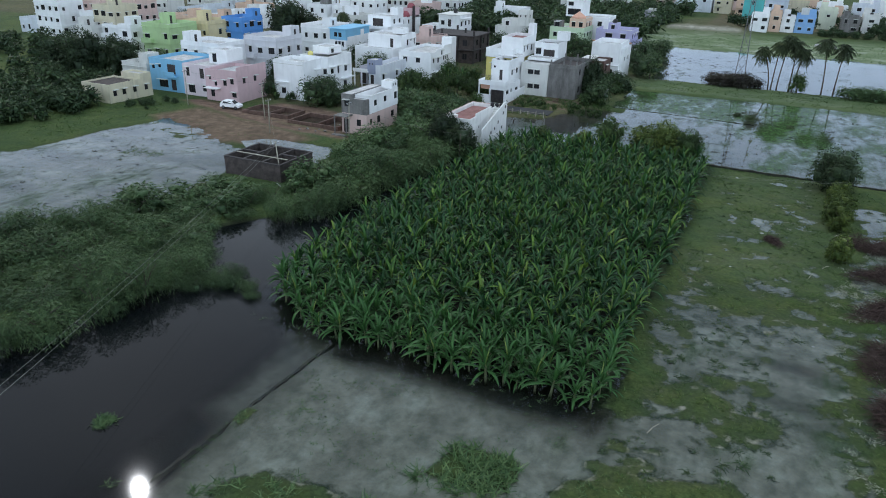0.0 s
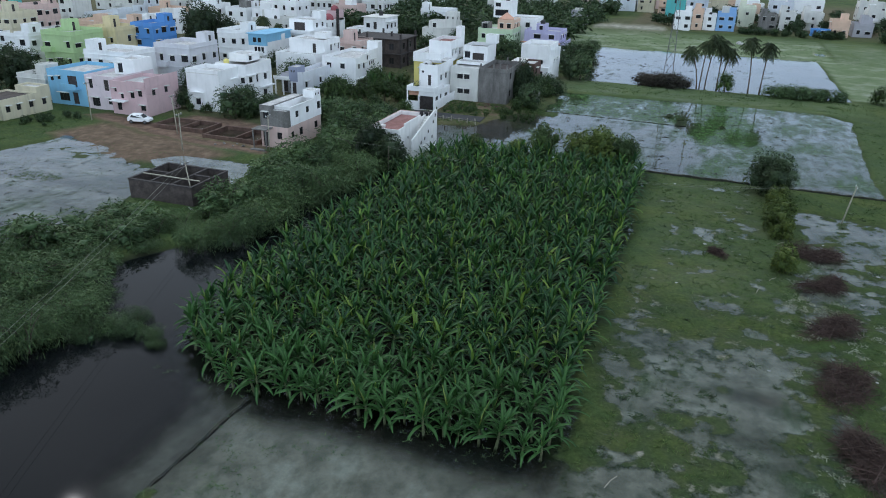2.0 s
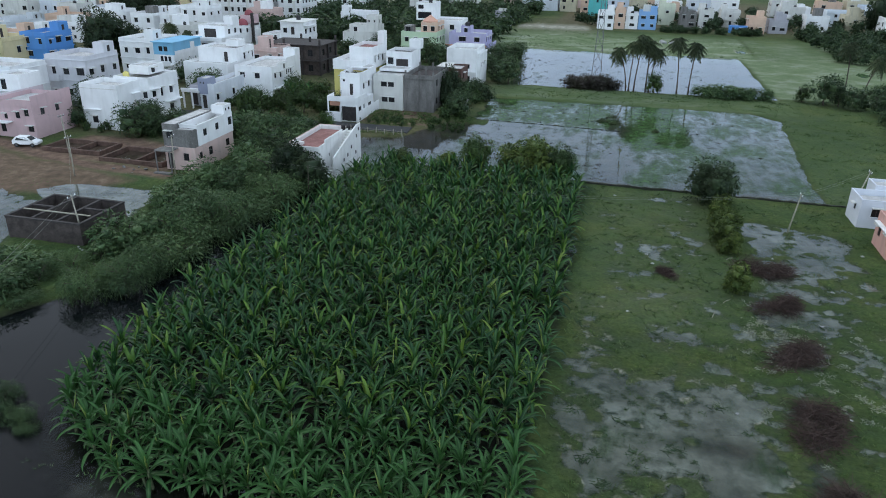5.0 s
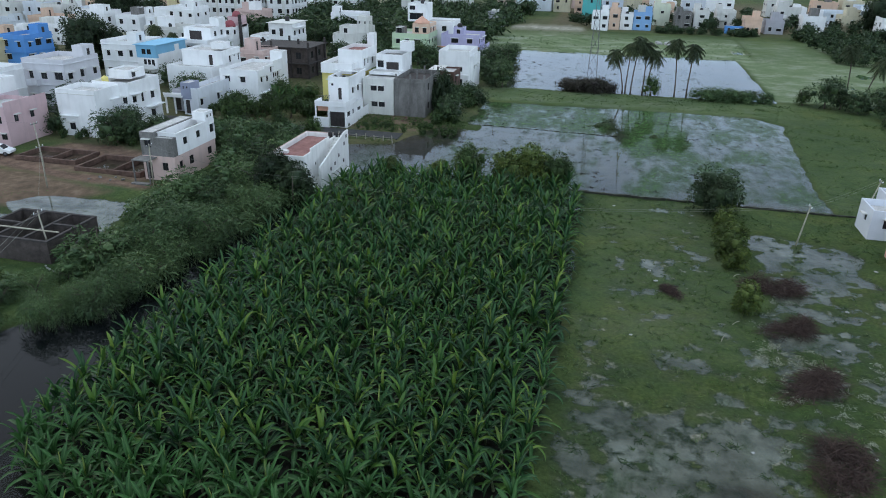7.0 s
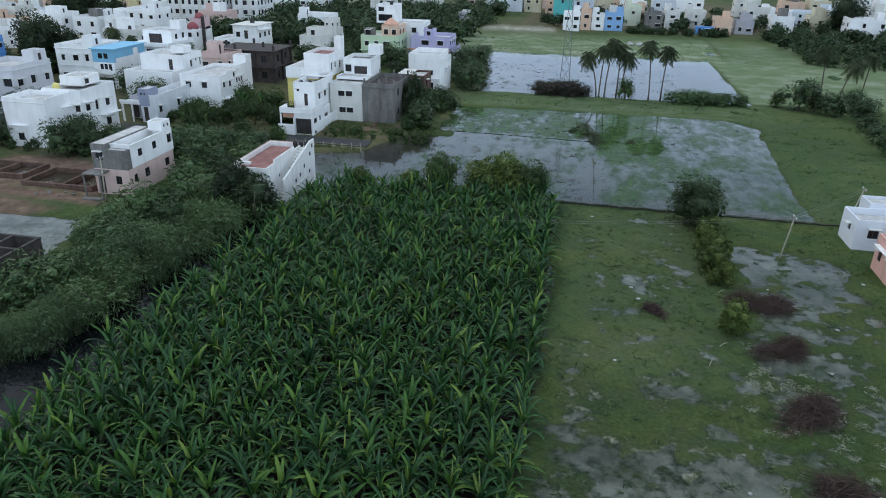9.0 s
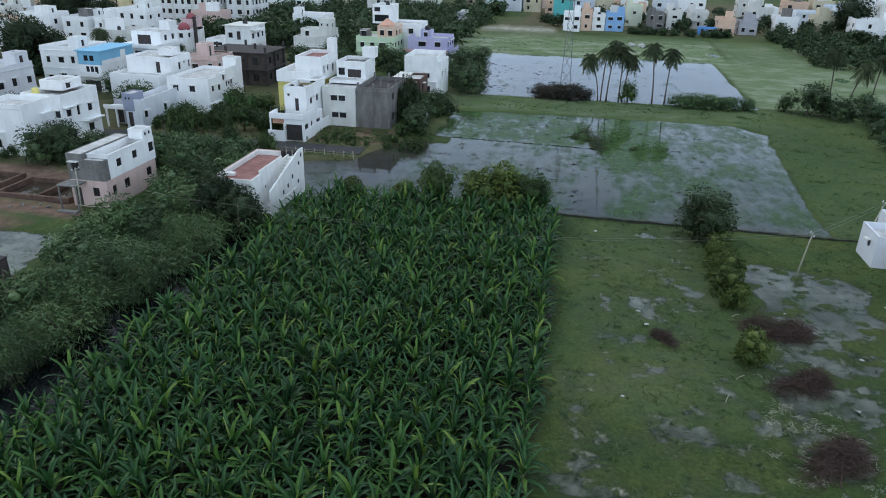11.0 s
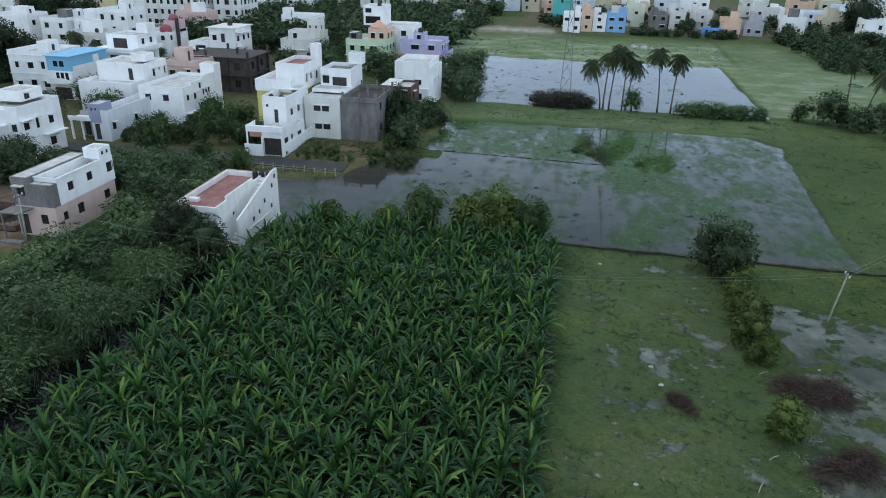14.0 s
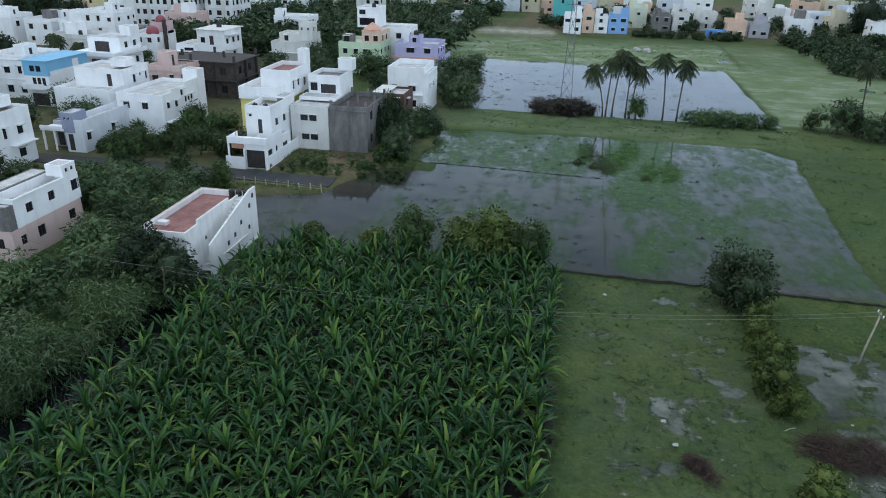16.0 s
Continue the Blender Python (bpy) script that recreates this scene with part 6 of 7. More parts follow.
def mint_house():
    H = House(-58.2, 192.0, "mint-green two-storey house with peach roof rooms", 0.3)
    win = [(1.0, 2.0, 4.1, 5.2), (3.4, 4.4, 4.1, 5.2), (5.6, 7.2, 4.0, 5.2), (1.0, 2.2, 0.9, 2.1), (3.6, 4.6, 0.9, 2.1), (6.0, 7.2, 0.9, 2.1)]
    H.volume(0, 9.2, 0, 10.0, -0.6, 6.6, MINT, {"S": win, "E": [(1.4, 2.4, 4.1, 5.2), (4.4, 5.4, 4.1, 5.2), (7.2, 8.2, 4.1, 5.2), (1.4, 2.4, 1.0, 2.1), (5.0, 6.0, 1.0, 2.1)]}, 0.7)
    H.slab([(-0.2, 9.4, -0.6, 0, 3.0, 3.12)], MINT, "ledge")
    H.volume(4.6, 9.0, 2.4, 9.6, 5.9, 8.8, PEACH, {"S": [(0.6, 1.6, 6.6, 7.8), (2.6, 3.6, 6.6, 7.8)], "E": [(1.0, 2.0, 6.6, 7.8), (4.0, 5.0, 6.6, 7.8)]}, 0.2)
    part("hip_roof", mesh_of("hip_roof", *tube([(6.6, 4.2, 8.7), (6.6, 4.2, 9.0), (6.6, 4.2, 10.4)], [2.2, 2.2, 0.15], 6), [ORANGE]), H.ob, "orange pointed roof")
    H.volume(0.6, 2.8, 1.0, 3.6, 5.9, 8.0, M_CONC, {"S": [(0.4, 1.6, 6.1, 7.7)]}, 0.1)
    W = House(-55.6, 203.6, "tall white house with dark glazed upper floors", 0.3)
    W.volume(0, 10.4, 0, 9.0, -0.6, 8.6, WHITE, {"S": [(1.0, 2.6, 6.2, 7.4), (4.2, 5.4, 6.2, 7.4), (7.4, 8.6, 6.2, 7.4)], "E": [(1.4, 2.6, 6.2, 7.4), (5.0, 6.2, 6.2, 7.4), (1.4, 2.6, 3.2, 4.4)]}, 0.5)
    W.volume(-2.4, 2.6, 2.0, 9.0, 8.1, 12.6, WHITE, {"S": [(0.5, 4.2, 8.6, 10.2), (0.5, 2.0, 11.0, 12.0)]}, 0.4)
    W.tank(0.4, 6.5, 12.2, 0.5, 1.0)


def lilac_house():
    H = House(-47.2, 195.4, "lilac two-storey house with grey ground floor", 0.3)
    H.volume(0, 10.4, 0, 10.0, -0.6, 3.2, GREYP, {"S": [(0.8, 1.8, 1.0, 2.1), (5.0, 6.4, 1.0, 2.1), (8.0, 9.4, 0.6, 2.2)], "E": [(1.0, 2.0, 0.1, 2.3), (4.0, 5.2, 0.9, 2.1), (7.2, 8.4, 0.9, 2.1)]}, 0.02, label="grey painted ground floor")
    H.slab([(-0.2, 10.6, -0.4, 0.0, 3.2, 3.55)], ORANGE, "fascia", "dull red fascia")
    H.volume(0.6, 10.2, 0.8, 10.0, 3.2, 6.4, LILAC, {"S": [(2.6, 4.4, 4.3, 5.4), (6.6, 8.0, 4.3, 5.4)], "E": [(1.0, 2.2, 4.2, 5.4), (4.2, 5.4, 4.2, 5.4), (7.0, 8.2, 4.2, 5.4)]}, 0.8, label="lilac upper floor")
    H.volume(3.6, 6.2, 1.4, 4.6, 6.0, 8.0, LILAC, {"S": [(0.8, 1.7, 6.5, 7.5)]}, 0.2)
    H.tank(5.0, 2.8, 7.8, 0.6, 1.1)
    H.slab([(10.4, 11.6, 1.0, 9.0, 3.0, 3.2), (11.5, 11.6, 1.0, 9.0, 3.2, 4.0)], LILAC, "balcony")
    for k in range(4):
        H.slab([(11.35, 11.6, 1.0 + 2.6 * k, 1.25 + 2.6 * k, -0.6, 3.0)], WHITE, "column")


def cream_tower_house():
    H = House(-76.0, 197.0, "pale cream flat-roofed house with stair tower", 0.3)
    H.volume(0, 9.2, 0, 8.0, -0.6, 5.2, OFFWHITE, {"S": [(2.0, 3.2, 1.0, 2.2), (6.4, 7.6, 1.0, 2.2)], "E": [(1.2, 2.2, 3.6, 4.6), (4.2, 5.2, 1.0, 2.2), (5.0, 6.0, 3.6, 4.6)]}, 0.7)
    H.volume(0.8, 9.0, 3.0, 8.0, 4.6, 6.8, OFFWHITE, {"S": [(1.2, 2.2, 5.0, 6.2)]}, 0.4)
    H.volume(6.0, 9.22, 2.2, 5.4, 5.2, 9.4, OFFWHITE, {"S": [(0.5, 0.9, 7.6, 8.2), (2.0, 2.4, 7.6, 8.2)], "E": [(0.8, 1.4, 7.4, 8.2)]}, 0.2)
    H.slab([(-0.4, 9.6, -0.7, 0, 2.7, 2.85)], OFFWHITE, "ledge")


def small_shed():
    H = House(-31.8, 134.6, "small open grey concrete shed beside the paddies", 0.1, name="shed", category="shed")
    H.slab([(0, 0.18, 0, 2.2, -0.5, 2.0), (2.6, 2.78, 0, 2.2, -0.5, 2.0), (0.18, 2.6, 2.05, 2.2, -0.5, 2.0)], M_CONC, "wall")
    H.slab([(-0.2, 3.0, -0.2, 2.4, 2.0, 2.14)], M_CONC, "roof")
    B = House(33.0, 288.0, "bright blue steel cabin beside the far field", 0.1, name="site_cabin", category="cabin")
    B.volume(0, 6.0, 0, 2.5, 0, 2.5, BLUE, {"S": [(0.8, 1.7, 0.05, 2.0), (3.2, 4.6, 1.0, 1.9)]}, 0.05, BLUE)


def outer_town():
    """The further rows of flat-roofed houses."""
    for x0, x1, y, h, mat, label, d, tank in [
        (-80.0, -73.8, 153, 6.6, PALEPINK, "pink and white house with terrace", 7, False),
        (-109.5, -101.0, 150, 7.5, WHITE, "white two-storey house with balconies", 9, False),
        (-137.4, -129.0, 126, 8.0, GREEN, "lime-green painted three-storey house", 9, False),
        (-134.8, -127.0, 136.6, 8.0, YELLOW, "yellow-beige three-storey town house", 8, False),
        (-128.3, -122.0, 143, 8.6, BLUE, "bright blue painted three-storey house", 8, False),
        (-113.0, -103.0, 113, 7.2, WHITE, "long white two-storey terraced house", 8, False),
        (-104.0, -95.6, 122, 8.0, paint((0.66, 0.66, 0.70), 0.2), "grey and white house with tall piers", 9, False),
        (-116.5, -110.0, 100.5, 4.4, OFFWHITE, "low white house with flat roof", 7, False),
        (-166, -160.4, 131, 5.2, OFFWHITE, "pale weathered flat-roofed town house", 8, False),
        (-160.2, -154.0, 134, 5.4, WHITE, "white flat-roofed house in town", 8, False),
        (-146.0, -141.8, 126.6, 7.0, WHITE, "narrow white house with flat roof", 8, False),
        (-186, -174, 187, 4.4, paint((0.60, 0.64, 0.68), 0.2), "large pale metal-roofed shed", 14, False),
        (-182, -169, 211, 4.4, PEACH, "long peach house with flat roof", 9, False),
        (-199, -193.5, 190, 8.5, OFFWHITE, "tall white flat-roofed block with tank", 8, True),
        (-219, -214, 182, 5.2, TEAL, "teal painted flat-roofed town house", 8, False),
        (-200, -187, 161, 4.6, WHITE, "long low white flat-roofed house", 9, False),
        (-160, -150, 187, 5.4, WHITE, "white flat-roofed house in town", 8, False),
        (-226, -212, 233, 5.4, OFFWHITE, "pale flat-roofed block behind trees", 9, False),
        (-190.5, -183, 259, 7.4, LILAC, "pale lilac flat-roofed town house", 8, False),
        (-178, -167.5, 269, 7.2, YELLOW, "yellow painted flat-roofed town house", 8, False),
        (-168, -160, 275, 7.5, PALEPINK, "pink painted flat-roofed town house", 8, False),
        (-17.5, -10.4, 311, 9.5, TEAL, "teal painted house beyond the fields", 8, False),
        (-12.4, -6.8, 280, 6.2, WHITE, "white house at the field's edge", 8, False),
        (-6.6, -2.9, 284.5, 6.9, PEACH, "peach house at the field's edge", 8, False),
        (-2.7, 1.6, 286, 5.4, WHITE, "white house at the field's edge", 8, True),
        (1.8, 8.0, 286, 6.2, paint((0.25, 0.45, 0.75), 0.15), "blue and white flat-roofed house", 8, False),
        (-10.5, -2.0, 333, 8.2, paint((0.60, 0.66, 0.76), 0.15), "pale blue flat-roofed town house", 8, False),
        (0.6, 9.3, 348, 7.8, PEACH, "peach painted flat-roofed town house", 8, False),
        (9.3, 15.2, 306, 7.4, paint((0.66, 0.70, 0.56), 0.25), "cream-green house with flat roof", 8, False),
        (16.5, 22.4, 297, 5.6, M_CONC, "grey unpainted concrete house", 9, False),
        (23.2, 28.4, 299, 6.6, OFFWHITE, "pale weathered flat-roofed house", 8, True),
        (46.5, 52.6, 292, 4.6, GREYP, "low grey house at the far field", 7, False),
        (60.0, 67.5, 300, 5.8, WHITE, "white flat-roofed house in town", 8, True),
        (73.0, 80.0, 302, 6.2, CREAM, "cream flat-roofed house in town", 8, False),
        (28.8, 43.4, 350, 8.0, WHITE, "white flat-roofed house in town", 9, True),
        (31.7, 38.4, 306, 6.2, OFFWHITE, "white flat-roofed house in town", 8, False),
        (39.0, 44.6, 288, 5.6, PEACH, "peach and grey house by the field", 8, False),
        (56.2, 66.3, 325, 6.8, WHITE, "white flat-roofed house in town", 8, True),
        (69.6, 90, 326, 5.8, paint((0.66, 0.72, 0.78), 0.15), "long pale blue flat-roofed house", 9, False),
        (92, 114, 352, 6.4, paint((0.62, 0.70, 0.82), 0.15), "long pale blue house among trees", 9, False),
        (81.4, 93.2, 287, 7.0, WHITE, "white house at the field's edge", 8, False),
        (58.2, 68.3, 361, 7.5, OFFWHITE, "white flat-roofed house in town", 8, False),
        (-79.5, -63.3, 317, 7.2, OFFWHITE, "wide white house among trees", 9, False),
        (-82.4, -74.1, 283, 9.0, OFFWHITE, "tall white house among trees", 8, False),
        (-105.6, -96.8, 326, 6.0, CREAM, "cream flat-roofed house among trees", 8, False),
        (-48.7, -42.6, 275, 3.6, GREYP, "low grey flat-roofed storage shed", 6, False),
    ]:
        simple_house(x0, x1, y, h, mat, label, d, tank=tank, floors=5 if h > 13 else None)
    # fill rows further back, where only roofs and gables show
    rng = random.Random(4)
    cols = [WHITE, WHITE, WHITE, OFFWHITE, PALEPINK, CREAM, paint((0.66, 0.70, 0.76), 0.2), PEACH]
    for row, (y, xa, xb) in enumerate([(140, -200, -166), (152, -185, -140), (170, -128, -112), (178, -165, -118), (206, -160, -116), (222, -205, -150), (228, -120, -88), (262, -160, -112), (285, -240, -190), (300, -200, -112), (322, -250, -120), (345, -270, -110), (368, -60, 130), (372, -250, -90), (338, 98, 140), (312, 96, 120), (322, 10, 56), (345, -48, 26)]):
        x = xa
        while x < xb:
            w = rng.uniform(6.5, 10)
            if rng.random() < 0.82:
                c = rng.choice(cols)
                simple_house(x, x + w, y + rng.uniform(-3, 3), rng.choice((4.2, 6.6, 6.9, 7.2, 9.6)), c, "pale flat-roofed town house", 8.0, tank=rng.random() < 0.3)
            x += w + rng.uniform(0.8, 4)


for build in (unfinished_pink_house, flat_white_house, gate_house, red_roof_house, twin_window_house, concrete_shell, stair_house, porch_house, wedge_house, corner_house, blue_top_house, terrace_house, frame_building, left_row, mud_walls, foundations, right_houses, terrace_villa, dome_house, long_white_house, apartments, mint_house, lilac_house, cream_tower_house, small_shed, outer_town):
    build()

# ---- greenery in its places ----
thorn_thicket()
rng_g = np.random.default_rng(12)


def scatter(kinds, spots, name, label, category, group, smin, smax, flat=1.0):
    for k, (x, y) in enumerate(spots):
        plant(name, kinds[k % len(kinds)], x, y, rng_g.uniform(smin, smax), label, category, group, rng_g.uniform(0, 360), flat=flat)


scatter(FULLDARK, [(9.3, 97.2)], "tree", "round leafy dark green tree on the field bund", "tree", "", 0.98, 1.02, 1.1)
scatter(SHRUB, [(9.3, 93.4), (9.1, 90.2), (9.5, 87.2), (9.1, 84.4), (9.4, 81.8)], "shrub", "yellow-green leafy shrub beside the bund", "shrub", "shrub row", 0.95, 1.25)
scatter(SHRUB, [(8.5, 72.8)], "shrub", "yellow-green shrub in the wet meadow", "shrub", "", 1.1, 1.15)
for k, (x, y, q, kind) in enumerate([(-20.2, 101.2, 0.92, FULL[0]), (-14.3, 101.0, 1.3, BANANA_LIME[0]), (-11.6, 101.3, 1.25, BANANA_LIME[1]), (-9.2, 101.2, 0.8, FULL[1]), (-24.2, 101.4, 0.7, BANANA_LIME[1]), (-30.4, 100.6, 0.75, BANANA_LIME[0])]):
    plant("tree", kind, x, y, q, "bushy green tree behind the banana field", "tree", "trees behind the bananas", 75 * k)
scatter(FULLDARK, [(-38.9, 88.8), (-41.4, 88.9)], "tree", "dark spreading thorn tree in front of a white house", "tree", "", 0.92, 1.0, 1.15)
scatter(DARKT, [(-58.6, 114.5), (-51.5, 108), (-55, 106), (-49, 112), (-47, 106), (-52, 101), (-48, 99)], "tree", "dark green bushy tree behind the houses", "tree", "trees among houses", 0.55, 0.9)
scatter(BROAD, [(-63.5, 124), (-60.5, 127), (-57, 131), (-54, 128), (-52, 126), (-58, 124.5), (-55.5, 134), (-62, 130), (-59, 136), (-63, 138), (-51.5, 130.5), (-56, 126), (-61, 134)], "tree", "leafy green tree beside the road", "tree", "trees among houses", 0.55, 0.85)
scatter(DARKT, [(-72, 106), (-74.5, 108.5), (-69.5, 108), (-84.5, 106), (-85, 110)], "tree", "dark tree beside a white house wall", "tree", "trees among houses", 0.6, 0.95)
scatter(DARKT, [(-31, 136), (-30, 141), (-29.5, 132), (-27.5, 146), (-31.5, 147), (-30, 152)], "tree", "dark ragged tree beside the concrete shell", "tree", "trees by the paddies", 0.6, 0.9)
scatter(DARKT, [(-29, 168), (-31, 174), (-28, 180), (-32, 186), (-29, 192), (-33, 198), (-36, 178), (-30, 206), (-26, 165)], "tree", "dark green tree on the pond bank", "tree", "pond bank trees", 0.8, 1.3)
scatter(DYKEBUSH, [(-12.4, 165.8), (-9.6, 166.4), (-7, 166), (-4.4, 166.6), (-10.8, 164.8), (-6, 164.8), (-8.2, 165.2)], "bush", "purple-brown leafless bush on the pond dyke", "bush", "dyke bushes", 0.85, 1.15)
scatter(THORNFAR, [(14, 164.4), (17, 164.6), (20, 164.4), (23, 164.6), (25.5, 164.2), (15.5, 163.6), (18.6, 163.8), (21.6, 163.6)], "bush", "dark purple-green bush on the pond dyke", "bush", "dyke bushes", 0.75, 1.05)
scatter(BROAD, [(4.2, 165), (32.5, 165)], "tree", "small round tree on the pond dyke", "tree", "", 0.7, 0.8)
scatter(DARKT, [(41, 160), (44, 155), (43, 148), (42, 140), (40.5, 132), (44, 135), (46, 165), (38.5, 162.5), (36, 163)], "tree", "dark green tree at the meadow's edge", "tree", "meadow edge trees", 0.6, 1.35)
PALMS = [palm_kind(500, 10.0, 0.6), palm_kind(501, 11.0, -1.0), palm_kind(502, 8.5, 2.2)]
for k, (x, y, rz) in enumerate([(-0.9, 166.4, 40), (0.2, 167.4, 200), (-1.4, 166.0, 165), (2.6, 168.0, 80), (8.8, 166.4, 10), (3.2, 166.8, 60), (10.9, 164.8, 300), (40.5, 167.5, 30), (43.5, 166.8, 20), (48.5, 170, 10), (-106, 165, 0), (-104.5, 167, 90), (-107.5, 168, 200), (-118.5, 157, 30), (-116, 160, 100), (-121.5, 160, 250)]):
    plant("coconut_palm", PALMS[k % 3], x, y, 1.0 if k < 10 else 0.8, "tall coconut palm with drooping fronds", "palm", "palms", rz)
SAPLING = palm_kind(503, 0.7, 0.1)
for x, y, k in ((-5.2, 136.6, 0.6), (-3.0, 135.3, 0.55), (3.6, 131.5, 0.4)):
    plant("palm_sapling", SAPLING, x, y, k, "small dark palm sapling standing in the flooded paddy", "palm", "paddy saplings", 70 * k)
for x, y, k in ((-119, 158, 1.9), (-122.5, 163, 1.8), (-115, 161.5, 1.4), (-152.4, 222, 2.1), (-159, 219, 1.9), (-147, 226, 1.6), (-123.5, 99, 1.5), (-128, 97.5, 1.5), (-119, 103, 1.2), (84, 300, 2.3), (-33.4, 138.4, 0.62), (-33.0, 141.5, 0.7)):
    plant("tree", FULLDARK[int(abs(x)) % 2], x, y, k, "large dark dense tree standing among houses", "tree", "large dark trees", 40 * k, flat=1.25 if k > 1 else 1.9)
for x, y, k in ((-62.4, 119.0, 0.95), (-47.0, 114.6, 0.6), (-52.5, 115.0, 0.65)):
    plant("tree", FULL[0], x, y, k, "round green tree beside the lane", "tree", "lane trees", 80 * k)
# woods between and behind the houses
rng_t = random.Random(9)
spots = [(rng_t.uniform(-125, -40), rng_t.uniform(207, 335), rng_t.uniform(0.9, 1.5)) for _ in range(230)]
woods("scrub_wood", [q for q in spots if not (-62 < q[0] < -34 and q[1] < 218 or -112 > q[0] and q[1] < 268)], DARKT, "dark green scrub wood behind the town", 1, 7)
for x, y in [(-95, 152), (-92, 155), (-112, 160), (-116, 163), (-110, 166), (-118, 157), (-62, 160), (-60, 170), (-66, 178), (-58, 182), (-50, 186), (-46, 178), (-62, 190), (-80, 186), (-70, 184), (-115, 120), (-120, 112), (-124, 106), (-128, 112), (-118, 95), (-122, 88), (-112, 80), (-118, 75), (-126, 92), (-106, 79), (-130, 80), (-116, 66), (-123, 60), (-88, 104), (-79, 132.6), (-76.4, 131.4), (-89, 143.5), (-73, 103.8), (-70.6, 104.6), (-121, 160), (-125, 163), (-127, 158), (-106, 184), (-102, 186), (-65, 196), (-62, 199), (-49, 190), (-46.5, 187), (-34, 143.6), (-118, 136), (-112, 141), (-119, 127), (-92, 131), (-90.5, 117), (-124, 117), (-135, 118), (-141, 141), (-114, 150), (-93, 112), (-88, 131.5), (-108, 132), (-117, 172), (-84, 166), (-74, 168), (-100, 206), (-84, 208), (-72, 212), (-148, 112), (-138, 104), (-152, 118), (-140, 170), (-150, 160), (-172, 176), (-186, 205), (-130, 182), (-100, 176), (-80, 172)]:
    plant("tree", rng_t.choice(DARKT), x, y, rng_t.uniform(0.7, 1.25), "dark green tree between the houses", "tree", "trees among houses", rng_t.uniform(0, 360))
woods("pond_scrub", [(rng_t.uniform(-200, -145), rng_t.uniform(88, 128), rng_t.uniform(0.6, 1.0)) for _ in range(60)] + [(rng_t.uniform(-142, -113), rng_t.uniform(56, 98), rng_t.uniform(0.55, 0.95)) for _ in range(70)] + [(rng_t.uniform(-116, -106), rng_t.uniform(60, 84), rng_t.uniform(0.5, 0.75)) for _ in range(16)] + [(rng_t.uniform(-128, -103), rng_t.uniform(64, 84), rng_t.uniform(0.4, 0.8)) for _ in range(60)] + [(rng_t.uniform(-101, -94), rng_t.uniform(86, 93), rng_t.uniform(0.15, 0.3)) for _ in range(12)], DARKT, "dark green scrub beside the pond", 4, 7)
woods("yard_scrub", [(rng_t.uniform(-45, -27), rng_t.uniform(121.8, 127), rng_t.uniform(0.10, 0.22)) for _ in range(46)] + [(rng_t.uniform(-33.5, -28), rng_t.uniform(128, 152), rng_t.uniform(0.25, 0.5)) for _ in range(24)] + [(rng_t.uniform(-90, -62), rng_t.uniform(103, 115.5), rng_t.uniform(0.2, 0.45)) for _ in range(60)] + [(rng_t.uniform(-72, -50), rng_t.uniform(123, 133), rng_t.uniform(0.2, 0.45)) for _ in range(40)], BROAD, "wild green scrub round the houses", 5, 9)
woods("far_scrub", [(rng_t.uniform(-20, 140), rng_t.uniform(290, 362), rng_t.uniform(0.6, 1.1)) for _ in range(120)], DARKT, "dark trees among the far houses", 2, 7)
woods("field_scrub", [(rng_t.uniform(52, 130), rng_t.uniform(218, 282), rng_t.uniform(0.6, 1.0)) for _ in range(200)], DARKT, "dark green scrub beyond the fields", 3, 9)
woods("field_hedge", [(rng_t.uniform(9, 42), rng_t.uniform(279, 284), rng_t.uniform(0.35, 0.6)) for _ in range(34)], DARKT, "dark hedge along the far field", 6, 9)
HEAPS = [bare_heap_kind(600 + k) for k in range(3)]
for k, (x, y, s) in enumerate([(12.1, 78.2, 1.1), (12.1, 70.3, 1.0), (11.8, 62.2, 1.15), (11.6, 53.6, 1.15), (12.0, 45.0, 1.25), (3.1, 75.0, 0.55)]):
    ob = thing("brushwood_heap", x, y, ground_z(x, y), "heap of dead purple-brown thorn branches on wet ground", "brushwood heap", "brushwood row", 25 * k)
    part("brushwood", HEAPS[k % 3][1], ob, at=Matrix.Scale(s, 4))
    for me in HEAPS[k % 3][0]:
        part("branch", me, ob, "dead branch", at=Matrix.Scale(s, 4))
banana_field()


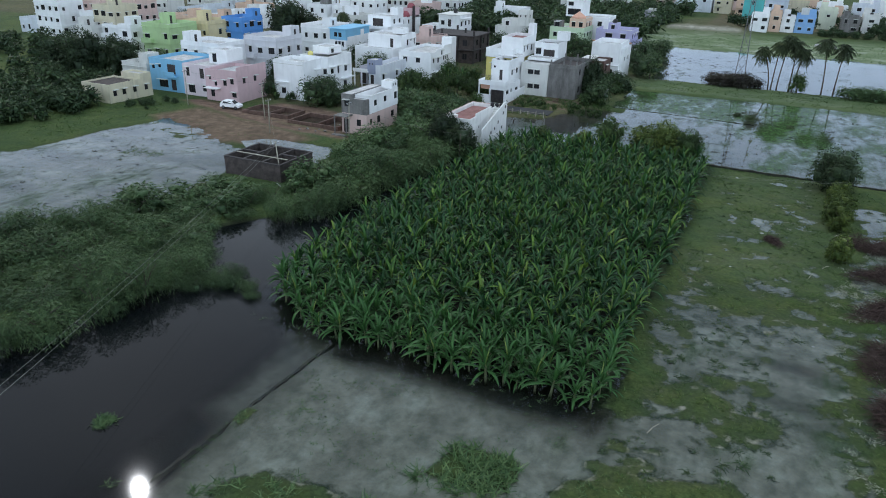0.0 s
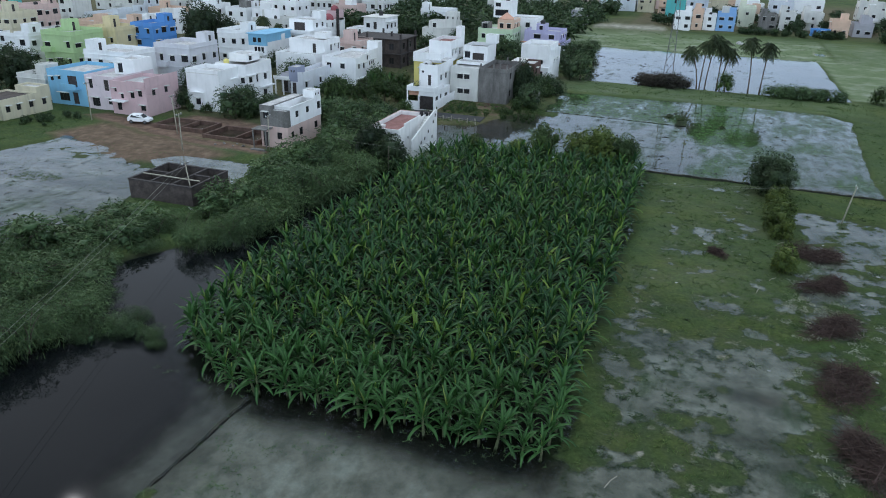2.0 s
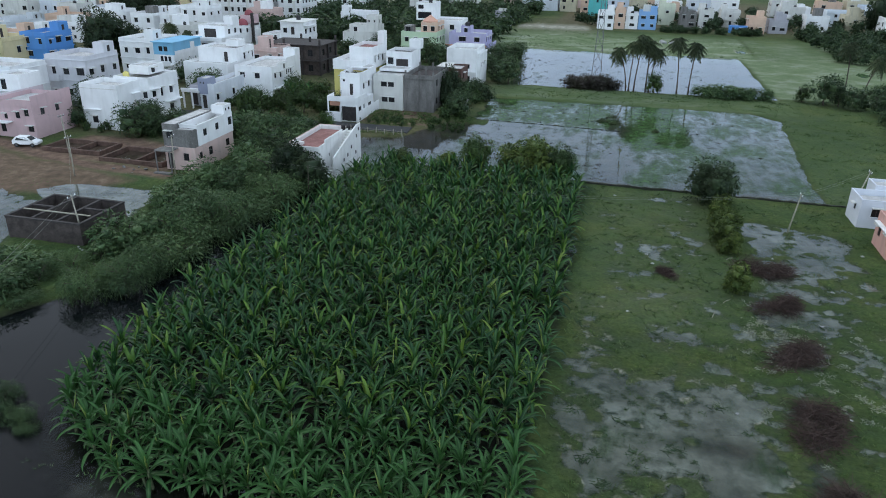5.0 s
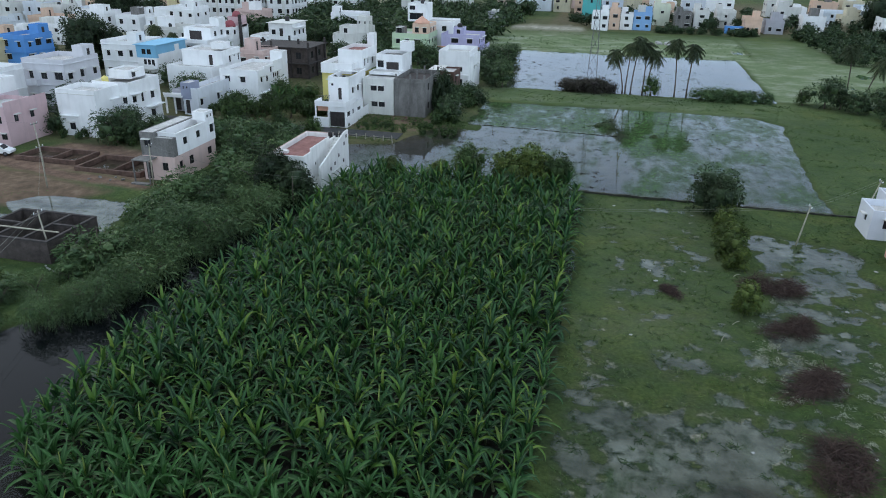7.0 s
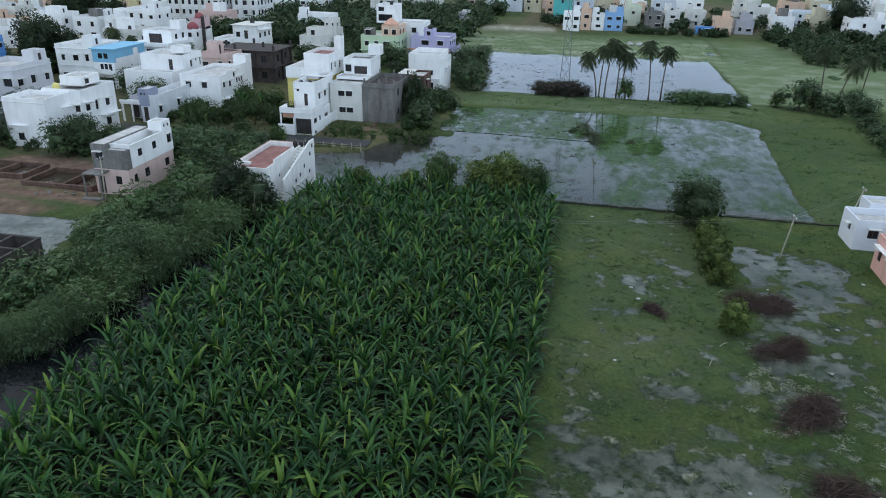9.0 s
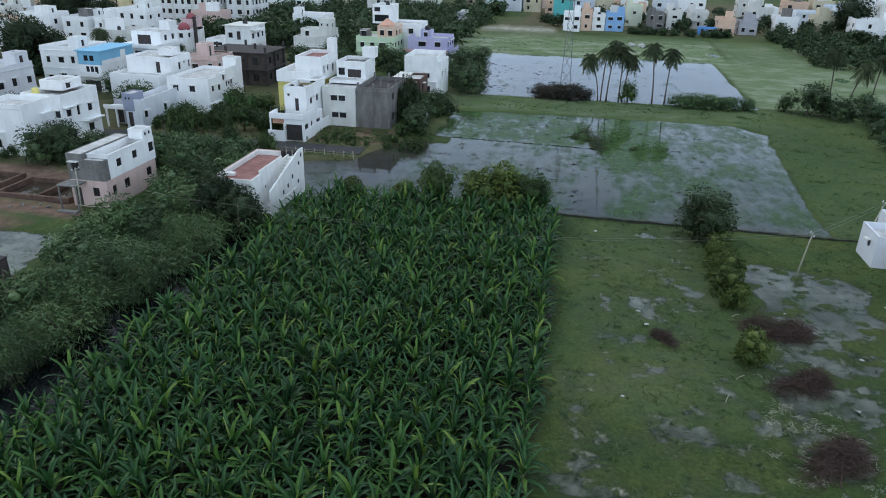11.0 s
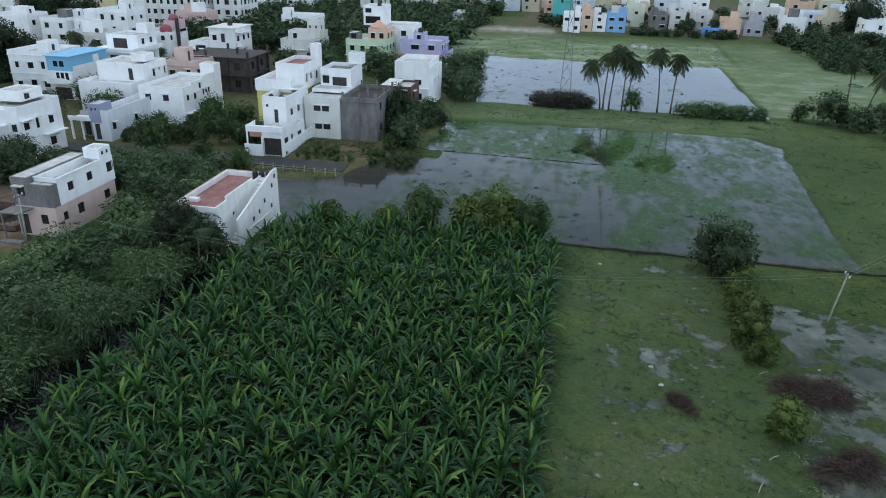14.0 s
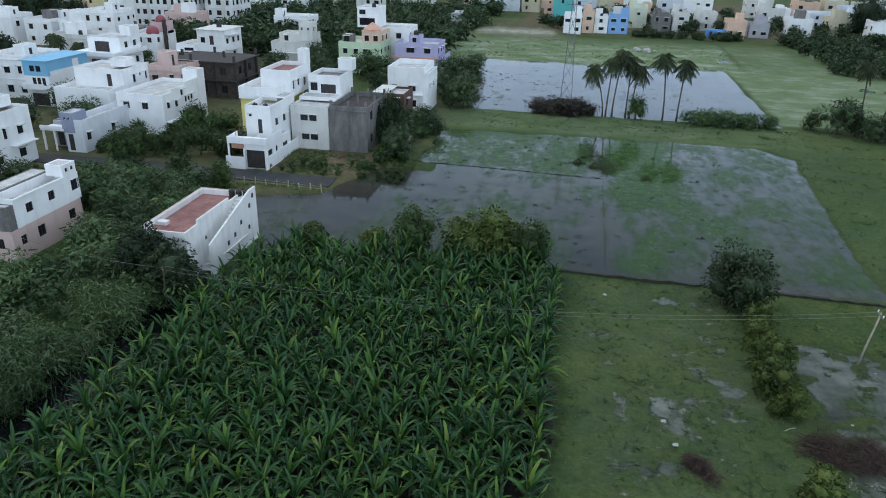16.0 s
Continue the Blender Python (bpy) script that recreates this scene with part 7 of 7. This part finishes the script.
def tufts(name, label, seed, zones, mat, category="grass"):
    """Scattered grass: zones of (outline, tufts per square metre, blade length, lowest and highest ground level)."""
    rng = np.random.default_rng(seed)
    Vs, Fs, off = [], [], 0
    for poly, dens, size, zlo, zhi, *thr in zones:
        q = np.array(poly, float)
        lo, hi = q.min(0), q.max(0)
        n = int((hi - lo).prod() * dens)
        P = rng.uniform(lo, hi, (n, 2))
        clump = (fbm(P[:, 0] / 4, P[:, 1] / 1.7, seed, 4) if thr else fbm(P[:, 0] / 2.5, P[:, 1] / 2.5, seed, 3)) + rng.normal(size=n) * 0.22
        i = np.clip(np.searchsorted(GRID["x"], P[:, 0]), 0, len(GRID["x"]) - 1)
        j = np.clip(np.searchsorted(GRID["y"], P[:, 1]), 0, len(GRID["y"]) - 1)
        z = GRID["z"][j, i]
        ok = (inside(poly, P[:, 0], P[:, 1], 0.5) > 0.5) & (z > zlo) & (z < zhi) & (clump > (thr[0] if thr else -0.1))
        P, z = P[ok], np.maximum(z[ok], -0.03)
        k = 7
        base = np.repeat(np.column_stack([P, z]), k, 0)
        base[:, :2] += rng.normal(size=(len(base), 2)) * 0.06
        D = rng.normal(size=(len(base), 3)) * np.array([0.75, 0.75, 0.2]) + np.array([0, 0, 0.9])
        L = size * rng.uniform(0.5, 1.3, len(base))
        V, F = strips(base, D, L, L * 0.15 + 0.016, 0.35, rng, 1)
        Vs.append(V)
        Fs.append(F + off)
        off += len(V)
    tagged(new(name, np_mesh(name, np.concatenate(Vs), np.concatenate(Fs), mat)), label, category, kind="stuff")


tufts("meadow_grass", "patchy olive grass tufts of the wet meadow", 31, [
    (rect(-5.2, 11.2, 22, 100), 3.4, 0.34, -0.03, 9), (rect(11.2, 24, 34, 100), 3.0, 0.34, -0.05, 9), (rect(9.8, 11.3, 20, 42), 6, 0.35, 0.0, 9),
    (rect(-36, 28, 99.6, 101.4), 3, 0.3, 0.0, 9), (rect(22, 42, 101, 164), 0.9, 0.3, 0.02, 9), (rect(23, 44, 100, 166), 2.0, 0.5, 0.02, 9, 0.42), (rect(-30, 30, 152, 165), 1.6, 0.5, 0.02, 9, 0.3), (rect(-44, 33, 221, 262), 0.8, 0.6, 0.0, 9, 0.45), (rect(-110, -92, 62, 92), 1.5, 0.4, 0.02, 9), (rect(-46, -26, 121.4, 132), 9, 0.55, 0.0, 9), (rect(-52, -34, 113.5, 117.5), 7, 0.4, 0.0, 9)], M_GRASS)
tufts("water_weed", "thin green weed standing out of the flooded paddies", 32, [
    (rect(-27, -2, 101, 126), 4.0, 0.15, -0.2, 0.2, 0.30), (rect(-27, -2, 127, 151), 4.0, 0.16, -0.2, 0.2, 0.1), (rect(-2, 24, 101, 151), 4.0, 0.15, -0.2, 0.2, 0.25), (rect(-1.5, 9, 118, 151), 4.0, 0.2, -0.2, 0.2, 0.0), (rect(-30, 27, 152, 166), 1.2, 0.35, -0.05, 9),
    (rect(-30, 28, 167, 219), 0.10, 0.35, -0.2, 0.3), (rect(-95, -54, 34, 84), 4.5, 0.18, -0.3, 0.3, 0.25), (rect(-30, 28, 167, 219), 1.6, 0.25, -0.5, 0.3, 0.55), (rect(-44, 40, 220, 262), 1.2, 0.3, -0.1, 0.3, 0.1), (rect(-80, -74, 66, 69), 8, 0.3, -0.4, 0.3, -0.6)], M_GRASS)
def weed_clumps():
    """Pale rosettes of broad weed dotted over the wet meadow."""
    rng = np.random.default_rng(61)
    n = 260
    P = np.column_stack([rng.uniform(-5, 23, n), rng.uniform(34, 99, n)])
    z = np.array([max(0.0, ground_z(a, b)) for a, b in P])
    k = 34
    size = np.repeat(rng.uniform(0.22, 0.6, n), k)
    base = np.repeat(np.column_stack([P, z]), k, 0)
    base[:, :2] += rng.normal(size=(n * k, 2)) * size[:, None] * 0.35
    D = rng.normal(size=(n * k, 3)) * np.array([1, 1, 0.3]) + np.array([0, 0, 0.6])
    V, F = strips(base, D, size, size * 0.24, 0.5, rng, 1)
    tagged(new("meadow_weed", np_mesh("meadow_weed", V, F, M_WEED)), "pale green weed clumps in the wet meadow", "weed", kind="stuff")


weed_clumps()


def tussocks(name, label, seed, zones, mat):
    """Low dark tussocks of drowned weed: zones of (outline, how many, size)."""
    rng = np.random.default_rng(seed)
    Vs, Fs, off = [], [], 0
    for poly, n, size in zones:
        q = np.array(poly, float)
        P = rng.uniform(q.min(0), q.max(0), (n, 2))
        k = 26
        L = np.repeat(size * rng.uniform(0.5, 1.3, n), k)
        base = np.repeat(np.column_stack([P, np.full(n, -0.02)]), k, 0)
        base[:, :2] += rng.normal(size=(n * k, 2)) * L[:, None] * 0.4
        D = rng.normal(size=(n * k, 3)) * np.array([1, 1, 0.3]) + np.array([0, 0, 0.7])
        V, F = strips(base, D, L, L * 0.3, 0.5, rng, 1)
        Vs.append(V)
        Fs.append(F + off)
        off += len(V)
    tagged(new(name, np_mesh(name, np.concatenate(Vs), np.concatenate(Fs), mat)), label, "weed", kind="stuff")


tussocks("weed_tussock", "low dark tussocks of weed in flood water", 81, [(rect(-26, -3, 102, 129), 70, 0.42), (rect(-1, 23, 102, 150), 60, 0.4), (rect(-28, -3, 132, 150), 80, 0.4), (rect(-26, 26, 168, 216), 26, 0.35), (rect(-28, -8, 170, 205), 60, 0.4), (rect(-90, -60, 44, 78), 90, 0.3)], M_PURPLE)


def pale_weed():
    """Flat pale blotches of drowned weed strewn round the brushwood heaps."""
    rng = np.random.default_rng(71)
    n = 210
    P = np.column_stack([8.5 + 14 * rng.random(n) ** 1.2, rng.uniform(38, 76, n)])
    keep = fbm(P[:, 0] / 3, P[:, 1] / 3, 19, 3) > -0.05
    P = P[keep]
    n = len(P)
    z = np.array([max(0.0, ground_z(a, b)) for a, b in P]) + 0.02
    k = 60
    size = np.repeat(rng.uniform(0.25, 0.75, n), k)
    base = np.repeat(np.column_stack([P, z]), k, 0)
    base[:, :2] += rng.normal(size=(n * k, 2)) * size[:, None] * np.array([0.5, 0.35])
    D = rng.normal(size=(n * k, 3)) * np.array([1, 1, 0.12]) + np.array([0, 0, 0.12])
    L = rng.uniform(0.12, 0.3, n * k)
    V, F = strips(base, D, L, L * 0.5, 0.2, rng, 1)
    tagged(new("drowned_weed", np_mesh("drowned_weed", V, F, M_PALEWEED)), "pale blotches of drowned weed round brushwood heaps", "weed", kind="stuff")


pale_weed()
tufts("reed", "reedy grass on islets in the shallow flood", 33, [
    ([(-14.5, 27), (-9, 27), (-8.5, 31.5), (-13.5, 31.5)], 16, 0.8, -0.06, 9), ([(-26, 19), (-17, 19), (-15, 25), (-22, 25.4)], 13, 0.6, -0.06, 9),
    ([(-9.5, 21), (-2.5, 21), (-1.5, 32), (-7, 31)], 5, 0.35, -0.06, 9), ([(-34.4, 22.5), (-33.2, 22.5), (-33.2, 23.6), (-34.4, 23.6)], 34, 0.5, -1, 9, -9),
    (rect(-27.0, -26.0, 14, 37.8), 12, 0.2, -0.1, 9, -9), ([(-30.2, 18.6), (-28.6, 18.6), (-28.6, 20.2), (-30.2, 20.2)], 5, 0.5, -1, 9),
    (rect(-26, -5.5, 20, 37), 5.0, 0.22, -0.4, 9, 0.34), (rect(-36, -6, 37.4, 38.6), 3, 0.3, -0.6, 9, 0.0)], M_BUSH)

tufts("paddy_clods", "small dark clods of weed in the flooded paddies", 36, [
    (rect(-26, -3, 103, 130), 0.35, 0.34, -0.3, 0.2, 0.38), (rect(-1, 23, 103, 150), 0.12, 0.3, -0.3, 0.2, 0.42), (rect(-29, 0, 133, 150), 0.3, 0.34, -0.3, 0.2, 0.35)], M_DARK, "weed")

# ---- walls, road, poles, wires and clutter ----
def strip_wall(name, pts, width, height, mat, label, category, z0=-0.3, rough=0.06, seed=1, step=0.5):
    """A low earthen or stone wall along pts, its top uneven."""
    rng = random.Random(seed)
    P = []
    for (ax, ay), (bx, by) in zip(pts, pts[1:]):
        n = max(1, int(math.hypot(bx - ax, by - ay) / step))
        P += [(ax + (bx - ax) * k / n, ay + (by - ay) * k / n) for k in range(n)]
    P.append(pts[-1])
    s = Soup()
    vs, fs = [], []
    for k, (x, y) in enumerate(P):
        a, b = P[max(k - 1, 0)], P[min(k + 1, len(P) - 1)]
        d = Vector((b[0] - a[0], b[1] - a[1], 0)).normalized()
        nrm = Vector((-d.y, d.x, 0)) * width / 2
        h = height + rng.uniform(-rough, rough)
        o = Vector((x, y, 0)) + nrm * rng.uniform(-0.3, 0.3)
        vs += [o - nrm + Vector((0, 0, z0)), o - nrm * 0.85 + Vector((0, 0, h)), o + nrm * 0.85 + Vector((0, 0, h - rng.uniform(0, rough))), o + nrm + Vector((0, 0, z0))]
        if k:
            q = 4 * k
            fs += [(q - 4, q, q + 1, q - 3), (q - 3, q + 1, q + 2, q - 2), (q - 2, q + 2, q + 3, q - 1)]
    s.add(vs, fs)
    return tagged(new(name, s.mesh(name, [mat])), label, category, kind="structure")


strip_wall("field_wall", [(-27, 100.9), (-5.5, 100.5), (6, 100.2), (16, 100.0), (23, 99.8), (29, 100.4)], 0.42, 0.38, M_BUND, "low dark wet earth wall between field and paddies", "field wall")
strip_wall("dyke", [(-29, 131.4), (-23.5, 131.6), (-10.5, 131.0), (-2, 130.4)], 0.3, 0.05, M_BUND, "thin dark dyke between flooded paddies", "dyke", seed=2)
strip_wall("dyke_near", [(-28.2, 8), (-27.2, 20), (-26.8, 29), (-26.3, 37.6)], 0.26, 0.0, M_BUND, "thin dark drowned dyke beside deep flood water", "dyke", seed=4, rough=0.07)
strip_wall("dyke_cross", [(-1.9, 101), (-1.9, 126), (-1.8, 132)], 0.16, 0.015, M_BUND, "thin dark dyke between flooded paddies", "dyke", seed=3)

# the town road with its verge
road = boxes_mesh("road", [(-100, -34.8, 117.6, 121.2, 0.05, 0.32)], M_ASPHALT, 0.04)
tagged(new("road", road), "dark wet asphalt lane in front of houses", "road", kind="structure")


def fence():
    ob = thing("fence", -51, 117.0, 0.2, "rough white post fence along the lane", "fence")
    for k in range(12):
        part("post", boxes_mesh("post", [(-0.06, 0.06, -0.06, 0.06, -0.3, 0.75 + 0.1 * (k % 3))], M_POLE, 0.01), ob, at=pose(1.45 * k, -0.09 * k, 0, 0, (k * 37 % 11) - 5, 0))
    for z in (0.35, 0.62):
        part("rail", mesh_of("rail", *tube([(0, 0, z), (8, -0.5, z - 0.03), (16, -1.0, z)], [0.02, 0.02, 0.02], 4), [M_POLE]), ob)


fence()


def pole(x, y, h, label, lean=0.0, rz=0.0, arm=True, r=0.09, mat=None):
    z = ground_z(x, y) - 0.1
    ob = thing("utility_pole", x, y, z, label, "utility pole", "poles", rz)
    tilt = pose(0, 0, 0, 0, lean, 0)
    part("shaft", mesh_of("shaft", *tube([(0, 0, -0.4), (0, 0, h * 0.5), (0, 0, h)], [r, r * 0.85, r * 0.7], 8), [mat or M_POLE], smooth=True), ob, at=tilt)
    if arm:
        part("crossarm", boxes_mesh("crossarm", [(-0.05, 0.05, -0.6, 0.6, h - 0.25, h - 0.15)], M_STEEL, 0.01), ob, at=tilt)
        for k in (-0.5, 0.0, 0.5):
            part("insulator", mesh_of("insulator", *tube([(0, k, h - 0.15), (0, k, h - 0.05), (0, k, h + 0.02)], [0.03, 0.05, 0.02], 6), [WHITE]), ob, at=tilt)
    return (Matrix.Translation((x, y, z)) @ pose(0, 0, 0, 0, 0, rz) @ tilt) @ Vector((0, 0, h - 0.1))


T_R = pole(16.2, 89.6, 4.6, "slim pale concrete pole standing in wet grass", 7)
T_R2 = pole(24.3, 97.8, 5.4, "leaning pale concrete pole beside a white house", 12)
T_F = pole(-37.6, 86.0, 4.4, "slim dark timber pole at the edge of the banana field", 2, 0, False, 0.07, M_BARK)
T_M = pole(-53.0, 66.6, 4.9, "pale concrete pole before unfinished walls", -6)
T_A = pole(-56.4, 87.6, 5.4, "concrete pole in front of a pink house", 2)
T_B = pole(-68.0, 83.7, 5.2, "thin concrete pole on the mud bank", 1)
T_C = pole(-74.7, 91.0, 6.0, "concrete pole beside the mud track", -2)
T_D = pole(-92.5, 92.4, 6.2, "concrete pole beside the pink house", 1)
T_S = pole(-31.0, 8.0, 6.5, "pale concrete pole at the flooded field's end", 0)


def wire(a, b, sag, dz=0.0, off=(0, 0)):
    a, b = Vector(a) + Vector((off[0], off[1], dz)), Vector(b) + Vector((off[0], off[1], dz))
    n = 14
    pts = [a.lerp(b, k / n) - Vector((0, 0, sag * 4 * (k / n) * (1 - k / n))) for k in range(n + 1)]
    ob = new("overhead_wire", mesh_of("overhead_wire", *tube(pts, [0.009] * (n + 1), 4), [M_WIRE]))
    tagged(ob, "thin grey overhead wire between poles", "wire", "wires")


for o in (-0.3, 0.3):
    wire(T_F, T_R, 1.8, 0, (0, o))
    wire(T_R, T_R2, 0.15, 0, (0, o))
    wire(T_M, T_S, 0.7, 0, (o, 0))
wire(T_A, T_F, 0.7)
wire(T_M, T_B, 0.3)
wire(T_B, T_C, 0.2)
wire(T_C, T_D, 0.4)


def lattice_tower(x, y, h):
    ob = thing("lattice_tower", x, y, -0.4, "grey steel lattice power tower in the flooded field", "power tower")
    def at(c, z):
        w = 0.85 * (1 - z / h) ** 1.15 + 0.22
        return Vector((w * (-1, 1, 1, -1)[c], w * (-1, -1, 1, 1)[c], z))
    levels = [h * (1 - (1 - k / 9) ** 1.25) for k in range(10)]
    for c in range(4):
        part("leg", mesh_of("leg", *tube([at(c, z) for z in levels], [0.07] * len(levels), 4), [M_STEEL]), ob)
        d = (c + 1) % 4
        for k in range(9):
            a, b = levels[k], levels[k + 1]
            for p, q in ((at(c, a), at(d, b)), (at(d, a), at(c, b))):
                part("brace", mesh_of("brace", *tube([p, q], [0.035, 0.035], 4), [M_STEEL]), ob)
    for z in (h * 0.72, h * 0.84, h * 0.95):
        part("arm", mesh_of("arm", *tube([(-1.9, 0, z), (0, 0, z + 0.25), (1.9, 0, z)], [0.05, 0.09, 0.05], 4), [M_STEEL]), ob)


lattice_tower(-8.2, 183.5, 24.0)


def car(x, y, rz):
    """A small white parked hatchback."""
    ob = thing("car", x, y, ground_z(x, y), "small white hatchback parked by the mud track", "car", "", rz)
    bm = bmesh.new()
    prof = [(-1.8, 0.35), (1.8, 0.35), (1.85, 0.75), (0.95, 0.9), (0.35, 1.42), (-1.2, 1.45), (-1.75, 0.95)]
    rows = [[bm.verts.new((px, s * (0.78 if pz < 1.2 else 0.62), pz)) for px, pz in prof] for s in (-1, 1)]
    for k in range(len(prof)):
        m = (k + 1) % len(prof)
        bm.faces.new((rows[0][k], rows[0][m], rows[1][m], rows[1][k]))
    bm.faces.new(rows[0][::-1])
    bm.faces.new(rows[1])
    bmesh.ops.bevel(bm, geom=list(bm.edges), offset=0.06, segments=2, affect="EDGES")
    me = bpy.data.meshes.new("body")
    bm.to_mesh(me)
    bm.free()
    me.materials.append(WHITE)
    part("body", me, ob)
    for s in (-1, 1):
        part("side_window", mesh_of("side_window", [(-1.25, 0.74 * s, 0.97), (0.6, 0.74 * s, 0.97), (0.25, 0.645 * s, 1.36), (-1.05, 0.645 * s, 1.36)], [(0, 1, 2, 3)], [M_GLASS]), ob, "dark glass")
    part("windscreen", mesh_of("windscreen", [(0.98, -0.6, 0.93), (0.98, 0.6, 0.93), (0.42, 0.52, 1.40), (0.42, -0.52, 1.40)], [(0, 1, 2, 3)], [M_GLASS]), ob, "dark glass")
    for a in (-1.15, 1.15):
        for s in (-1, 1):
            w = part("wheel", mesh_of("tyre", *tube([(a, s * 0.62, 0.3), (a, s * 0.82, 0.3)], [0.3, 0.3], 14), [M_BLACK]), ob)
            part("rim", mesh_of("rim", *tube([(a, s * 0.82, 0.3), (a, s * 0.835, 0.3)], [0.17, 0.15], 10), [M_STEEL]), w)


car(-84.2, 94.0, 12)


def rubble(name, x, y, n, spread, size, mat, label, category, seed):
    """A few loose lumps or bags, each an object under one heap."""
    rng = random.Random(seed)
    ob = thing(name, x, y, ground_z(x, y), label, category)
    for k in range(n):
        bm = bmesh.new()
        bmesh.ops.create_icosphere(bm, subdivisions=1, radius=1)
        for v in bm.verts:
            v.co *= rng.uniform(0.65, 1.2)
        me = bpy.data.meshes.new("lump")
        bm.to_mesh(me)
        bm.free()
        me.materials.append(mat)
        s = size * rng.uniform(0.5, 1.2)
        px, py = rng.gauss(0, spread), rng.gauss(0, spread)
        part("lump", me, ob, at=pose(px, py, s * 0.25, 0, 0, rng.uniform(0, 360)) @ Matrix.Diagonal((s, s * rng.uniform(0.6, 1), s * 0.55, 1)))


for k, (x, y, n, sp, sz) in enumerate([(-46, 128.2, 6, 0.7, 0.3), (-52, 65.4, 4, 0.5, 0.3), (-37.5, 131, 10, 1.4, 0.35), (-63, 88, 8, 1.6, 0.3)]):
    mat = (M_BUND, M_WHITEBAG, M_BRICK, M_CONC)[k]
    rubble("debris_heap", x, y, n, sp, sz, mat, ("dark broken earth beside the lane", "white rubbish bags beside the wall", "broken bricks and soil in front of a house", "grey rubble beside the mud track")[k], "debris", 70 + k)
rng_w = random.Random(3)
for _ in range(16):
    x, y = rng_w.uniform(12.5, 23), rng_w.uniform(40, 92)
    if rng_w.random() < 0.25:
        x, y = rng_w.uniform(-3, 10), rng_w.uniform(45, 98)
    s = rng_w.uniform(0.10, 0.26)
    bm = bmesh.new()
    bmesh.ops.create_icosphere(bm, subdivisions=1, radius=s)
    for v in bm.verts:
        v.co *= rng_w.uniform(0.7, 1.2)
        v.co.z *= 0.2
    me = bpy.data.meshes.new("litter")
    bm.to_mesh(me)
    bm.free()
    me.materials.append(M_WHITEBAG)
    o = new("litter", me)
    o.matrix_basis = pose(x, y, max(0.0, ground_z(x, y)) + 0.03, 0, 0, rng_w.uniform(0, 360))
    tagged(o, "scrap of pale plastic lying in wet grass", "litter", "scattered litter")
for k, (x, y, L, rz) in enumerate([(-2.9, 37.6, 0.9, 50), (7.6, 70.5, 0.6, 20), (6.4, 67.5, 0.7, 60), (2.2, 31.0, 0.6, 110), (8.9, 80.0, 0.6, 5)]):
    o = new("stick", mesh_of("stick", *tube([(0, 0, 0), (L * 0.5, 0.03, L * 0.35), (L, 0, L * 0.5)], [0.035, 0.03, 0.02], 5), [M_POLE]))
    o.matrix_basis = pose(x, y, max(0, ground_z(x, y)) - 0.02, 0, 0, rz)
    tagged(o, "pale dry stick leaning in wet grass", "stick", "sticks")
for x, y, s in [(11.5, 250, 1.3)]:
    rubble("gravel_heap", x, y, 7, s, s * 0.9, M_WHITEBAG, "pale heap of gravel at the pond's far bank", "gravel heap", int(x))
